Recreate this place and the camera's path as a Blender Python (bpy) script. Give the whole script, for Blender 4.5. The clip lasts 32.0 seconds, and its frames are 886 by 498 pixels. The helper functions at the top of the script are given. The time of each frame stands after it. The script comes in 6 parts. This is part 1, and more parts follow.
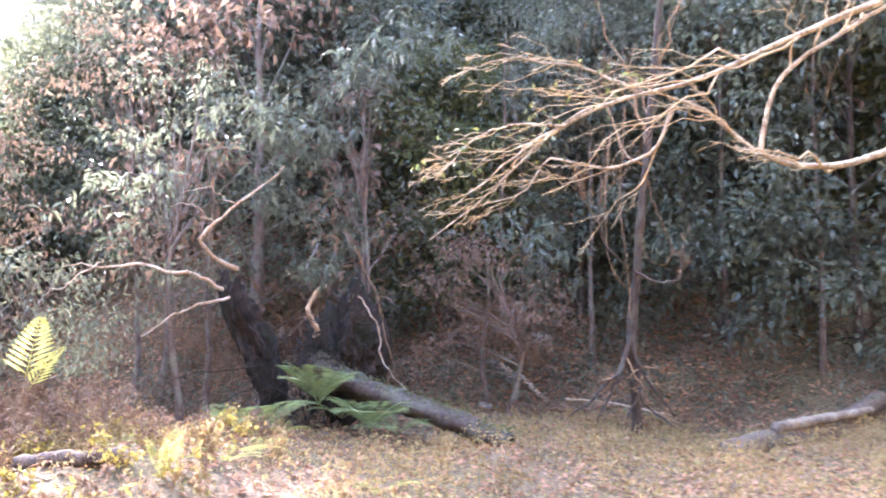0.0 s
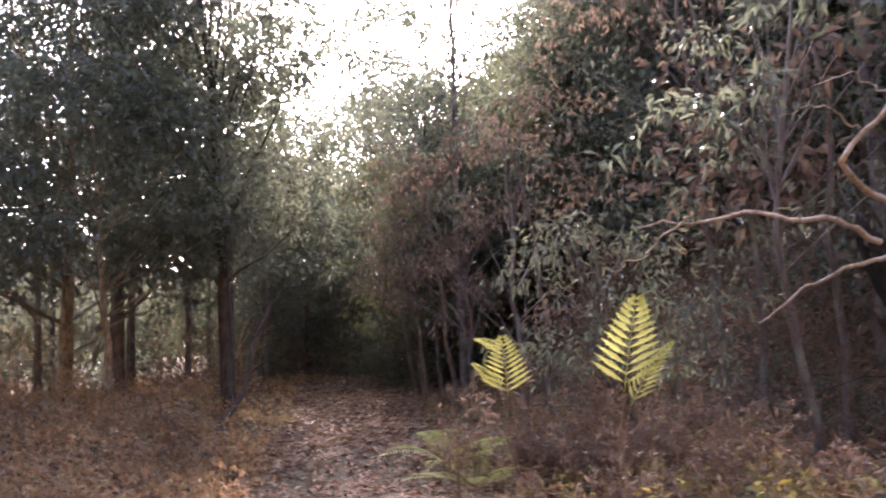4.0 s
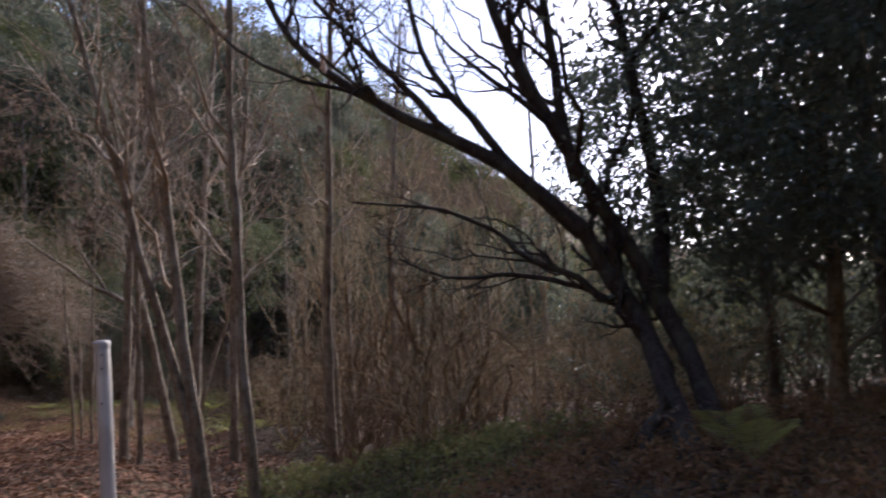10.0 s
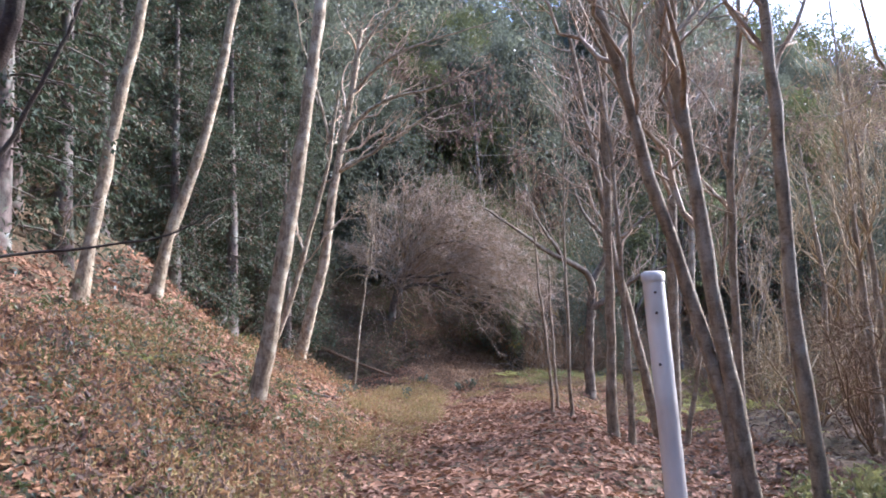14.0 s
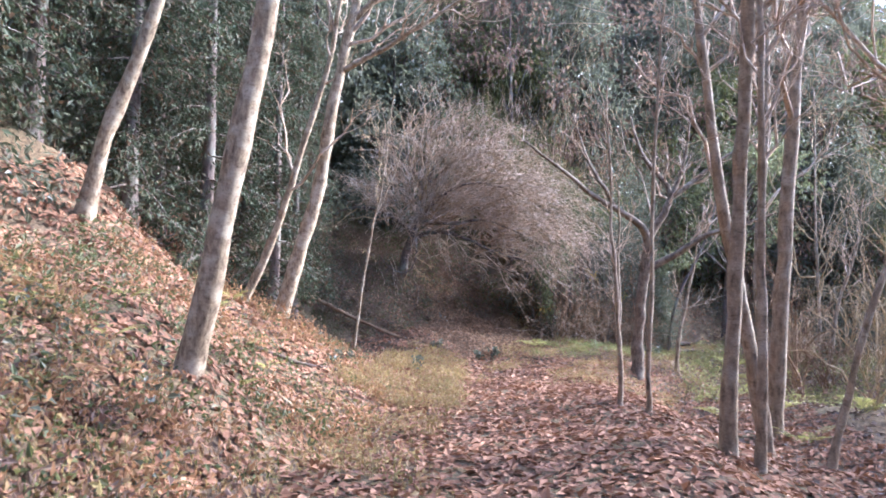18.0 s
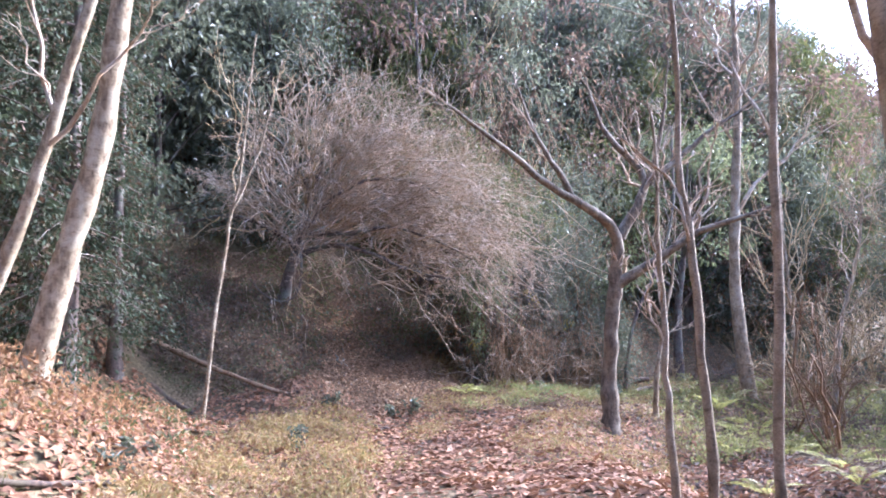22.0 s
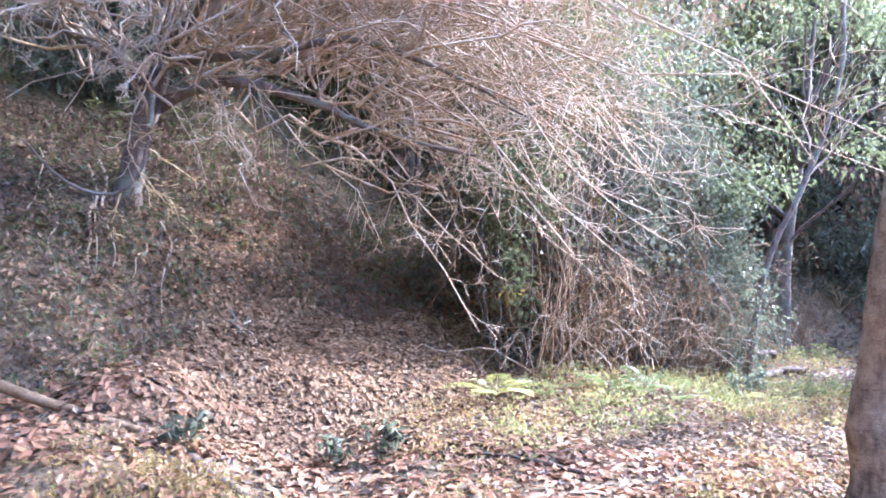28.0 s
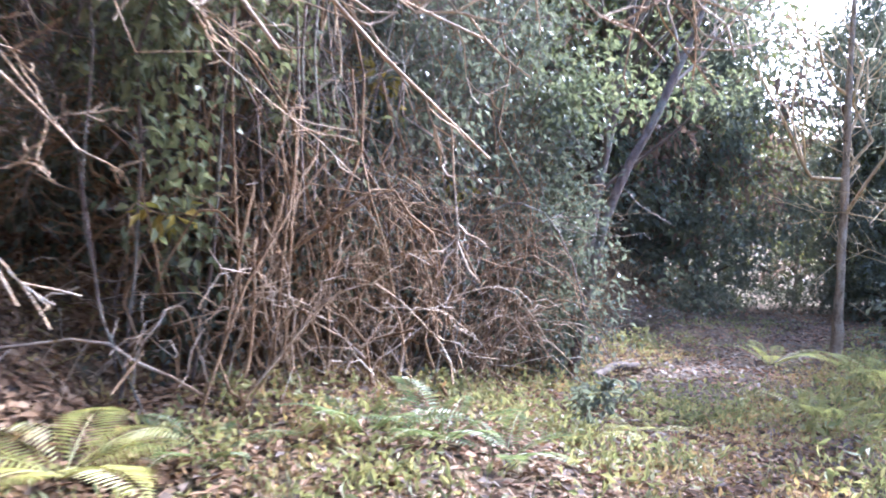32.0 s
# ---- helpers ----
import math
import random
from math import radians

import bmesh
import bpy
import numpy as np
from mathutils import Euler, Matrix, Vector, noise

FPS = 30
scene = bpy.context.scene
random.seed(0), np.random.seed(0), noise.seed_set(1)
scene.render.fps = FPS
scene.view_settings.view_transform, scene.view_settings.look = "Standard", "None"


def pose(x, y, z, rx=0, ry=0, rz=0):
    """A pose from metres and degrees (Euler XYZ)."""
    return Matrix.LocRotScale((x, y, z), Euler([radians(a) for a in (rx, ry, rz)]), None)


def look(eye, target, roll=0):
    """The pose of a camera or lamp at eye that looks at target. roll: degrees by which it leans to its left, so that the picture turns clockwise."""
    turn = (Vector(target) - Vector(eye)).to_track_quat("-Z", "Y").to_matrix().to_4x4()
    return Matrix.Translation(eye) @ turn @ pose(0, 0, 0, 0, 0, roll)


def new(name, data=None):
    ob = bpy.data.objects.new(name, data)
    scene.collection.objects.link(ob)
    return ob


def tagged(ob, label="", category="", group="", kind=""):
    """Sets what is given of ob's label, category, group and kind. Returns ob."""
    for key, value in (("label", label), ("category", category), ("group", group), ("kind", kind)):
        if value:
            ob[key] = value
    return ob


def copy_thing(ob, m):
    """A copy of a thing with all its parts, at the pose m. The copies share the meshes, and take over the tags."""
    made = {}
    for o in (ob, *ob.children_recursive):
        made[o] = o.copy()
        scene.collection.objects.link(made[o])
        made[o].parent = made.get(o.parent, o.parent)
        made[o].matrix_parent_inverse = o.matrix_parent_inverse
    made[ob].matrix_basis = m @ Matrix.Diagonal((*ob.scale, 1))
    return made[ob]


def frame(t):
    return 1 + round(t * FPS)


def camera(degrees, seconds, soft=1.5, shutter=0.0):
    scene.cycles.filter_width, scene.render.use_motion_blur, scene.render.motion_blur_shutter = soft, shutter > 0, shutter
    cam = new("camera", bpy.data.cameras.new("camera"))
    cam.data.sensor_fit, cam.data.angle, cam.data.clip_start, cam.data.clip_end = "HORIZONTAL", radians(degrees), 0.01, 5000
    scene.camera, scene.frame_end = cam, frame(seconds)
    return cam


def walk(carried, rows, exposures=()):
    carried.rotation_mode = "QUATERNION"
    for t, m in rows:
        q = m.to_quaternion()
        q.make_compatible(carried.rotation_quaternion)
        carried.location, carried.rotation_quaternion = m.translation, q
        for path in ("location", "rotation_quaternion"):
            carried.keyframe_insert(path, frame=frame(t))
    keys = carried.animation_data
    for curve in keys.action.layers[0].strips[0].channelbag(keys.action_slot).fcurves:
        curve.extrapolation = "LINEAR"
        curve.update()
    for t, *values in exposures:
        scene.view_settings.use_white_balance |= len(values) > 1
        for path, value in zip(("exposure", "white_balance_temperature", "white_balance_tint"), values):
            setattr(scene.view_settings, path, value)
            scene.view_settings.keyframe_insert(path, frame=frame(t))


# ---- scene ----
cam = camera(60.0, 32.0, soft=1.8, shutter=0.35)
PATH = [
    (0, (-1.862, -4.807, 1.473), (0.069, -5.286, 1.671), 0.6),
    (0.5, (-1.189, -4.794, 1.431), (0.772, -5.128, 1.639), 0.3),
    (1, (-0.69, -4.779, 1.4), (1.288, -4.982, 1.612), 0.4),
    (1.5, (-0.309, -4.698, 1.389), (1.676, -4.8, 1.61), -0.2),
    (2, (0.171, -4.502, 1.394), (2.16, -4.481, 1.609), -0.3),
    (2.5, (0.644, -4.258, 1.391), (2.624, -4.067, 1.598), -0.3),
    (3, (1.102, -4.001, 1.393), (3.054, -3.615, 1.597), -0.9),
    (3.5, (1.439, -3.701, 1.342), (3.342, -3.12, 1.549), -1.1),
    (4, (1.701, -3.405, 1.33), (3.546, -2.664, 1.54), -2.1),
    (4.5, (1.811, -3.15, 1.326), (3.599, -2.281, 1.544), -3.6),
    (6.5, (2.412, -2.084, 1.392), (3.878, -0.747, 1.639), -4.4),
    (7, (2.449, -1.824, 1.411), (3.814, -0.385, 1.665), -4.4),
    (7.5, (2.476, -1.621, 1.413), (3.753, -0.105, 1.676), -4.3),
    (8, (2.48, -1.548, 1.426), (3.717, 0.001, 1.693), -4.1),
    (8.5, (2.477, -1.548, 1.43), (3.7, 0.011, 1.706), -4.1),
    (9, (2.48, -1.41, 1.427), (3.634, 0.198, 1.718), -3.8),
    (9.5, (2.454, -1.0, 1.45), (3.444, 0.715, 1.735), -3.2),
    (10, (2.378, -0.527, 1.498), (3.139, 1.305, 1.757), -3.3),
    (10.5, (2.312, -0.07, 1.478), (2.861, 1.837, 1.725), -2.7),
    (11, (2.251, 0.242, 1.418), (2.582, 2.198, 1.67), -3.0),
    (11.5, (2.101, 0.647, 1.401), (2.211, 2.629, 1.648), -2.3),
    (12, (1.983, 0.958, 1.393), (1.915, 2.941, 1.646), -2.4),
    (12.5, (1.853, 1.244, 1.371), (1.661, 3.218, 1.628), -1.8),
    (13, (1.771, 1.546, 1.353), (1.514, 3.512, 1.617), -1.9),
    (13.5, (1.681, 1.853, 1.352), (1.399, 3.817, 1.603), -2.2),
    (14, (1.607, 2.193, 1.343), (1.317, 4.155, 1.598), -2.1),
    (14.5, (1.538, 2.544, 1.359), (1.245, 4.505, 1.626), -2.2),
    (16.5, (1.12, 4.36, 1.43), (0.826, 6.318, 1.705), 0.1),
    (17, (1.079, 4.734, 1.417), (0.764, 6.695, 1.652), 0.7),
    (17.5, (0.873, 5.414, 1.389), (0.546, 7.379, 1.565), 1.2),
    (18, (0.734, 6.066, 1.347), (0.409, 8.034, 1.499), 1.0),
    (18.5, (0.592, 6.694, 1.331), (0.275, 8.66, 1.52), 0.8),
    (19, (0.463, 7.293, 1.332), (0.163, 9.255, 1.582), 0.6),
    (19.5, (0.344, 7.979, 1.326), (0.074, 9.941, 1.605), 0.1),
    (20, (0.245, 8.685, 1.329), (0.017, 10.654, 1.595), -0.1),
    (20.5, (0.136, 9.382, 1.342), (-0.047, 11.358, 1.597), -0.3),
    (21, (0.083, 10.083, 1.339), (-0.063, 12.061, 1.6), -0.6),
    (21.5, (0.015, 10.78, 1.331), (-0.09, 12.761, 1.593), -1.2),
    (22, (-0.036, 11.476, 1.319), (-0.104, 13.46, 1.57), -1.5),
    (22.5, (-0.128, 12.218, 1.335), (-0.174, 14.203, 1.576), -1.2),
    (23, (-0.197, 12.948, 1.347), (-0.231, 14.934, 1.583), -1.0),
    (23.5, (-0.379, 13.696, 1.307), (-0.388, 15.681, 1.551), -0.5),
    (24, (-0.476, 14.449, 1.293), (-0.473, 16.434, 1.545), 0.0),
    (24.5, (-0.584, 15.242, 1.277), (-0.567, 17.226, 1.529), 0.3),
    (25, (-0.713, 16.116, 1.284), (-0.686, 18.101, 1.528), 0.8),
    (25.5, (-0.801, 16.917, 1.294), (-0.76, 18.904, 1.521), 0.9),
    (27.5, (-0.646, 19.264, 1.516), (-0.685, 21.261, 1.615), -0.2),
    (28, (-0.642, 19.868, 1.49), (-0.665, 21.866, 1.575), -0.1),
    (28.5, (-0.634, 20.461, 1.465), (-0.619, 22.46, 1.534), 0.0),
    (29, (-0.604, 21.052, 1.414), (-0.527, 23.049, 1.469), 0.1),
    (29.5, (-0.502, 21.574, 1.374), (-0.353, 23.568, 1.428), 0.5),
    (30, (-0.405, 22.11, 1.331), (-0.183, 24.097, 1.385), 0.7),
    (30.5, (-0.28, 22.653, 1.298), (0.006, 24.632, 1.343), 0.6),
    (31, (-0.174, 23.273, 1.258), (0.187, 25.24, 1.304), 1.1),
    (31.5, (0.012, 23.907, 1.241), (0.468, 25.854, 1.277), 1.7),
    (32, (0.276, 24.581, 1.253), (0.857, 26.494, 1.259), 3.0),
]
walk(cam, [(t, look(eye, target, roll)) for t, eye, target, roll in PATH],
     exposures=[(0, 5.25, 5550, 25), (2, 4.4, 5950, 32), (4, 3.5, 6000, 32), (6.5, 2.25, 5350, 26), (9, 1.7, 5350, 25), (10.5, 0.88, 5500, 21), (11.5, 0.95, 5550, 19),
                (12.2, 2.0, 5150, 20), (13, 2.4, 4950, 21), (16.5, 2.7, 4950, 21), (18, 3.0, 4900, 22), (19, 3.15, 4600, 19), (20, 3.05, 4600, 22), (22, 3.15, 4800, 23), (25.5, 3.65, 4900, 25), (28, 4.15, 4700, 20), (30, 3.9, 4400, 16), (31, 3.7, 4500, 19), (32, 3.65, 4850, 21)])

# ---- light ----
SUN_AZ, SUN_EL = radians(62), radians(33)        # clockwise from +y, above the horizon
SUN = Vector((math.sin(SUN_AZ) * math.cos(SUN_EL), math.cos(SUN_AZ) * math.cos(SUN_EL), math.sin(SUN_EL)))
world = bpy.data.worlds.new("winter_sky")
scene.world = world
world.use_nodes = True
wn = world.node_tree.nodes
sky = wn.new("ShaderNodeTexSky")
sky.sky_type = "NISHITA"
sky.sun_disc = False
sky.sun_elevation = SUN_EL
sky.sun_rotation = SUN_AZ
sky.air_density, sky.dust_density, sky.ozone_density = 1.0, 3.0, 1.0
world.node_tree.links.new(sky.outputs[0], wn["Background"].inputs[0])
wn["Background"].inputs[1].default_value = 0.15
sun_data = bpy.data.lights.new("sun", "SUN")
sun_data.energy, sun_data.angle, sun_data.color = 2.1, radians(1.8), (1.0, 0.93, 0.82)
sun = new("sun", sun_data)
sun.matrix_world = look(SUN * 60, (0, 0, 0))


# ---- materials ----
def material(name, rough=0.7, spec=0.3):
    m = bpy.data.materials.new(name)
    m.use_nodes = True
    b = m.node_tree.nodes["Principled BSDF"]
    b.inputs["Roughness"].default_value = rough
    b.inputs["Specular IOR Level"].default_value = spec
    return m, m.node_tree.nodes, m.node_tree.links, b


def ramp(nodes, stops):
    r = nodes.new("ShaderNodeValToRGB")
    while len(r.color_ramp.elements) < len(stops):
        r.color_ramp.elements.new(0.5)
    for e, (p, c) in zip(r.color_ramp.elements, stops):
        e.position, e.color = p, (*c, 1)
    return r


def noise_node(nodes, links, scale, detail=4.0, coords="Object", stretch=None):
    tc = nodes.new("ShaderNodeTexCoord")
    n = nodes.new("ShaderNodeTexNoise")
    n.inputs["Scale"].default_value = scale
    n.inputs["Detail"].default_value = detail
    if stretch:
        mp = nodes.new("ShaderNodeMapping")
        mp.inputs["Scale"].default_value = stretch
        links.new(tc.outputs[coords], mp.inputs[0])
        links.new(mp.outputs[0], n.inputs["Vector"])
    else:
        links.new(tc.outputs[coords], n.inputs["Vector"])
    return n


def mix_rgb(nodes, links, a, b, fac, mode="MIX"):
    m = nodes.new("ShaderNodeMix")
    m.data_type, m.blend_type = "RGBA", mode
    for sock, v in ((m.inputs[0], fac), (m.inputs[6], a), (m.inputs[7], b)):
        if isinstance(v, (int, float)):
            sock.default_value = v
        elif isinstance(v, tuple):
            sock.default_value = (*v, 1)
        else:
            links.new(v, sock)
    return m.outputs[2]


def add_bump(nodes, links, bsdf, height, strength=0.5, distance=0.02):
    bp = nodes.new("ShaderNodeBump")
    bp.inputs["Strength"].default_value = strength
    bp.inputs["Distance"].default_value = distance
    links.new(height, bp.inputs["Height"])
    links.new(bp.outputs[0], bsdf.inputs["Normal"])


def bark(name, light, dark, patch, patch_amount=0.5, scale=6.0, rough=0.85):
    """Bark: streaks along the stem, lichen or moss patches, fine relief."""
    m, n, l, b = material(name, rough, 0.2)
    streak = noise_node(n, l, scale * 2, 6, "Object", (1, 1, 0.35))
    blot = noise_node(n, l, scale * 0.45, 3)
    fine = noise_node(n, l, scale * 9, 4, "Object", (1, 1, 2.2))
    r1 = ramp(n, [(0.3, dark), (0.62, light)])
    l.new(streak.outputs[0], r1.inputs[0])
    r2 = ramp(n, [(0.5 - 0.08 * patch_amount, (0, 0, 0)), (0.72 - 0.2 * patch_amount, (1, 1, 1))])
    l.new(blot.outputs[0], r2.inputs[0])
    c = mix_rgb(n, l, r1.outputs[0], patch, r2.outputs[0])
    r3 = ramp(n, [(0.35, (0.62, 0.6, 0.58)), (0.6, (1, 1, 1))])
    l.new(fine.outputs[0], r3.inputs[0])
    c = mix_rgb(n, l, c, r3.outputs[0], 1.0, "MULTIPLY")
    band = noise_node(n, l, scale * 1.6, 6, "Object", (1.0, 1.0, 2.6))
    r4 = ramp(n, [(0.3, (0.6, 0.56, 0.5)), (0.42, (0.97, 0.96, 0.95)), (0.7, (1.06, 1.05, 1.03))])
    l.new(band.outputs[0], r4.inputs[0])
    c = mix_rgb(n, l, c, r4.outputs[0], 1.0, "MULTIPLY")
    l.new(c, b.inputs["Base Color"])
    add_bump(n, l, b, mix_rgb(n, l, fine.outputs[0], band.outputs[0], 0.5), 0.8, 0.02)
    return m


def leaf_material(name, colours, rough=0.5, spec=0.4, glow=0.35, per_island=True):
    """Thin leaves: each leaf takes its own shade, and lets some light through."""
    m, n, l, b = material(name, rough, spec)
    geo = n.new("ShaderNodeNewGeometry")
    stops = [(i / max(1, len(colours) - 1), c) for i, c in enumerate(colours)]
    r = ramp(n, stops)
    l.new(geo.outputs["Random Per Island"], r.inputs[0])
    big = noise_node(n, l, 0.9, 3)
    r2 = ramp(n, [(0.3, (0.72, 0.72, 0.72)), (0.7, (1.15, 1.12, 1.05))])
    l.new(big.outputs[0], r2.inputs[0])
    c = mix_rgb(n, l, r.outputs[0], r2.outputs[0], 1.0, "MULTIPLY")
    l.new(c, b.inputs["Base Color"])
    tr = n.new("ShaderNodeBsdfTranslucent")
    l.new(c, tr.inputs[0])
    mx = n.new("ShaderNodeMixShader")
    mx.inputs[0].default_value = glow
    l.new(b.outputs[0], mx.inputs[1])
    l.new(tr.outputs[0], mx.inputs[2])
    l.new(mx.outputs[0], n["Material Output"].inputs[0])
    return m


BARK_PALE = bark("pale_lichened_bark", (0.4, 0.315, 0.195), (0.13, 0.093, 0.056), (0.5, 0.43, 0.3), 0.4, 14)
BARK_GREY = bark("grey_smooth_bark", (0.34, 0.265, 0.17), (0.13, 0.098, 0.062), (0.38, 0.325, 0.235), 0.4, 9)
# Darker than the grey bark: the walnut's shade is put into its colour.
BARK_WALNUT = bark("shade_toned_walnut_bark", (0.21, 0.162, 0.108), (0.078, 0.06, 0.042), (0.27, 0.225, 0.16), 0.4, 10)
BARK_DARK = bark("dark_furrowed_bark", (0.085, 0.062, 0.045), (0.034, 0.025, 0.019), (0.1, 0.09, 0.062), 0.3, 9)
BARK_BROWN = bark("brown_bark", (0.187, 0.144, 0.115), (0.075, 0.057, 0.046), (0.196, 0.189, 0.146), 0.4, 8)
TWIG_TAN = bark("tan_twig_bark", (0.54, 0.4, 0.2), (0.3, 0.21, 0.105), (0.5, 0.41, 0.25), 0.5, 10)
TWIG_GREY = bark("grey_twig_bark", (0.5, 0.37, 0.235), (0.27, 0.19, 0.115), (0.5, 0.43, 0.33), 0.5, 10)
TWIG_BROWN = bark("reddish_twig_bark", (0.29, 0.185, 0.095), (0.13, 0.08, 0.042), (0.3, 0.21, 0.12), 0.4, 10)
ROOT_TAN = bark("bare_root_bark", (0.5, 0.36, 0.22), (0.24, 0.16, 0.1), (0.55, 0.45, 0.33), 0.4, 12)
ROTTEN = bark("rotten_log_wood", (0.16, 0.11, 0.075), (0.05, 0.036, 0.028), (0.1, 0.082, 0.05), 0.4, 8)

# Both evergreen leaves are lightened and greyed, with haze put into their colour.
LEAF_DARK = leaf_material("dark_evergreen_leaf", [(0.078, 0.086, 0.055), (0.125, 0.136, 0.084), (0.155, 0.16, 0.102), (0.1, 0.11, 0.068)], 0.4, 0.5, 0.58)
LEAF_GLOSS = leaf_material("glossy_evergreen_leaf", [(0.085, 0.096, 0.062), (0.13, 0.145, 0.092), (0.105, 0.118, 0.074), (0.17, 0.185, 0.12)], 0.38, 0.45, 0.58)
LEAF_OLIVE = leaf_material("olive_leaf", [(0.07, 0.09, 0.03), (0.12, 0.13, 0.04), (0.1, 0.11, 0.035), (0.16, 0.15, 0.05)], 0.5, 0.4, 0.4)
LEAF_BROWN = leaf_material("withered_brown_leaf", [(0.127, 0.084, 0.059), (0.201, 0.136, 0.093), (0.155, 0.105, 0.076), (0.258, 0.186, 0.121)], 0.7, 0.2, 0.35)
LEAF_YELLOW = leaf_material("yellowing_leaf", [(0.3, 0.24, 0.05), (0.42, 0.34, 0.07), (0.36, 0.26, 0.06), (0.22, 0.22, 0.05)], 0.6, 0.3, 0.45)
LEAF_FRESH = leaf_material("fresh_green_leaf", [(0.13, 0.15, 0.07), (0.18, 0.2, 0.095), (0.155, 0.175, 0.08), (0.23, 0.235, 0.115)], 0.5, 0.4, 0.45)
CONIFER = leaf_material("cypress_spray", [(0.045, 0.06, 0.03), (0.066, 0.082, 0.042), (0.056, 0.07, 0.036), (0.12, 0.072, 0.038)], 0.65, 0.2, 0.32)
FERN_GREEN = leaf_material("fern_green", [(0.11, 0.145, 0.05), (0.16, 0.2, 0.07), (0.21, 0.24, 0.08)], 0.5, 0.35, 0.45)
FERN_YELLOW = leaf_material("fern_yellow", [(0.3, 0.31, 0.09), (0.42, 0.4, 0.12), (0.36, 0.36, 0.11)], 0.5, 0.35, 0.5)
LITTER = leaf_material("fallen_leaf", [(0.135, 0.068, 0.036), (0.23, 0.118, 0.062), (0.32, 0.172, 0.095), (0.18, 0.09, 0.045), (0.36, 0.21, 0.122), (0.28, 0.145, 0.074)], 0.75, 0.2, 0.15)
LITTER_BROWN = leaf_material("brown_fallen_leaf", [(0.095, 0.054, 0.026), (0.165, 0.095, 0.047), (0.24, 0.145, 0.075), (0.13, 0.074, 0.036), (0.34, 0.23, 0.135), (0.2, 0.115, 0.056)], 0.75, 0.2, 0.15)
# Darker, duller leaves for the valley floor, the turn and the hillsides.
LITTER_DARK = leaf_material("dark_fallen_leaf", [(0.085, 0.06, 0.042), (0.125, 0.088, 0.06), (0.165, 0.12, 0.082), (0.1, 0.07, 0.048), (0.25, 0.19, 0.135)], 0.7, 0.25, 0.12)
DEAD_FERN = leaf_material("dead_bracken", [(0.3, 0.165, 0.075), (0.42, 0.25, 0.12), (0.24, 0.13, 0.06), (0.36, 0.24, 0.12), (0.2, 0.11, 0.055)], 0.75, 0.2, 0.4)
GRASS = leaf_material("valley_grass", [(0.2, 0.2, 0.07), (0.29, 0.275, 0.1), (0.15, 0.165, 0.06), (0.34, 0.31, 0.12)], 0.6, 0.3, 0.45)
WEED = leaf_material("yellowed_weed", [(0.28, 0.22, 0.08), (0.38, 0.3, 0.12), (0.3, 0.18, 0.08), (0.21, 0.2, 0.075), (0.36, 0.25, 0.14), (0.18, 0.115, 0.06)], 0.7, 0.2, 0.4)

SOIL, n_, l_, b_ = material("leafy_soil", 0.95, 0.1)
s1 = noise_node(n_, l_, 0.7, 4)
s2 = noise_node(n_, l_, 22, 5)
r_ = ramp(n_, [(0.3, (0.045, 0.034, 0.022)), (0.5, (0.12, 0.088, 0.056)), (0.72, (0.19, 0.14, 0.09))])
l_.new(s2.outputs[0], r_.inputs[0])
r2_ = ramp(n_, [(0.35, (0.8, 0.85, 0.66)), (0.65, (1.1, 1.0, 0.9))])
l_.new(s1.outputs[0], r2_.inputs[0])
l_.new(mix_rgb(n_, l_, r_.outputs[0], r2_.outputs[0], 1.0, "MULTIPLY"), b_.inputs["Base Color"])
add_bump(n_, l_, b_, s2.outputs[0], 0.8, 0.04)

POST_MAT, n_, l_, b_ = material("weathered_grey_plastic", 0.55, 0.4)
s1 = noise_node(n_, l_, 5, 5, "Object", (1, 1, 0.3))
r_ = ramp(n_, [(0.3, (0.52, 0.45, 0.36)), (0.6, (0.74, 0.665, 0.54))])
l_.new(s1.outputs[0], r_.inputs[0])
s2 = noise_node(n_, l_, 2.2, 3)
r2_ = ramp(n_, [(0.55, (1, 1, 1)), (0.75, (0.72, 0.67, 0.58))])
l_.new(s2.outputs[0], r2_.inputs[0])
l_.new(mix_rgb(n_, l_, r_.outputs[0], r2_.outputs[0], 1.0, "MULTIPLY"), b_.inputs["Base Color"])
BOLT_MAT, n_, l_, b_ = material("rusty_bolt", 0.6, 0.5)
b_.inputs["Base Color"].default_value = (0.08, 0.05, 0.035, 1)
# Near-black: the darkness of the hollow at the roots is put into this colour.
EARTH = bark("root_plate_shade_earth", (0.04, 0.028, 0.02), (0.01, 0.008, 0.006), (0.022, 0.022, 0.013), 0.4, 7)
STONE, n_, l_, b_ = material("grey_stone", 0.9, 0.2)
s1 = noise_node(n_, l_, 9, 6)
r_ = ramp(n_, [(0.3, (0.1, 0.09, 0.075)), (0.7, (0.32, 0.285, 0.23))])
l_.new(s1.outputs[0], r_.inputs[0])
l_.new(r_.outputs[0], b_.inputs["Base Color"])
add_bump(n_, l_, b_, s1.outputs[0], 0.7, 0.03)

# ---- shape helpers ----
rng = np.random.default_rng(7)


def unit(v):
    return v / np.maximum(np.linalg.norm(v, axis=-1, keepdims=True), 1e-9)


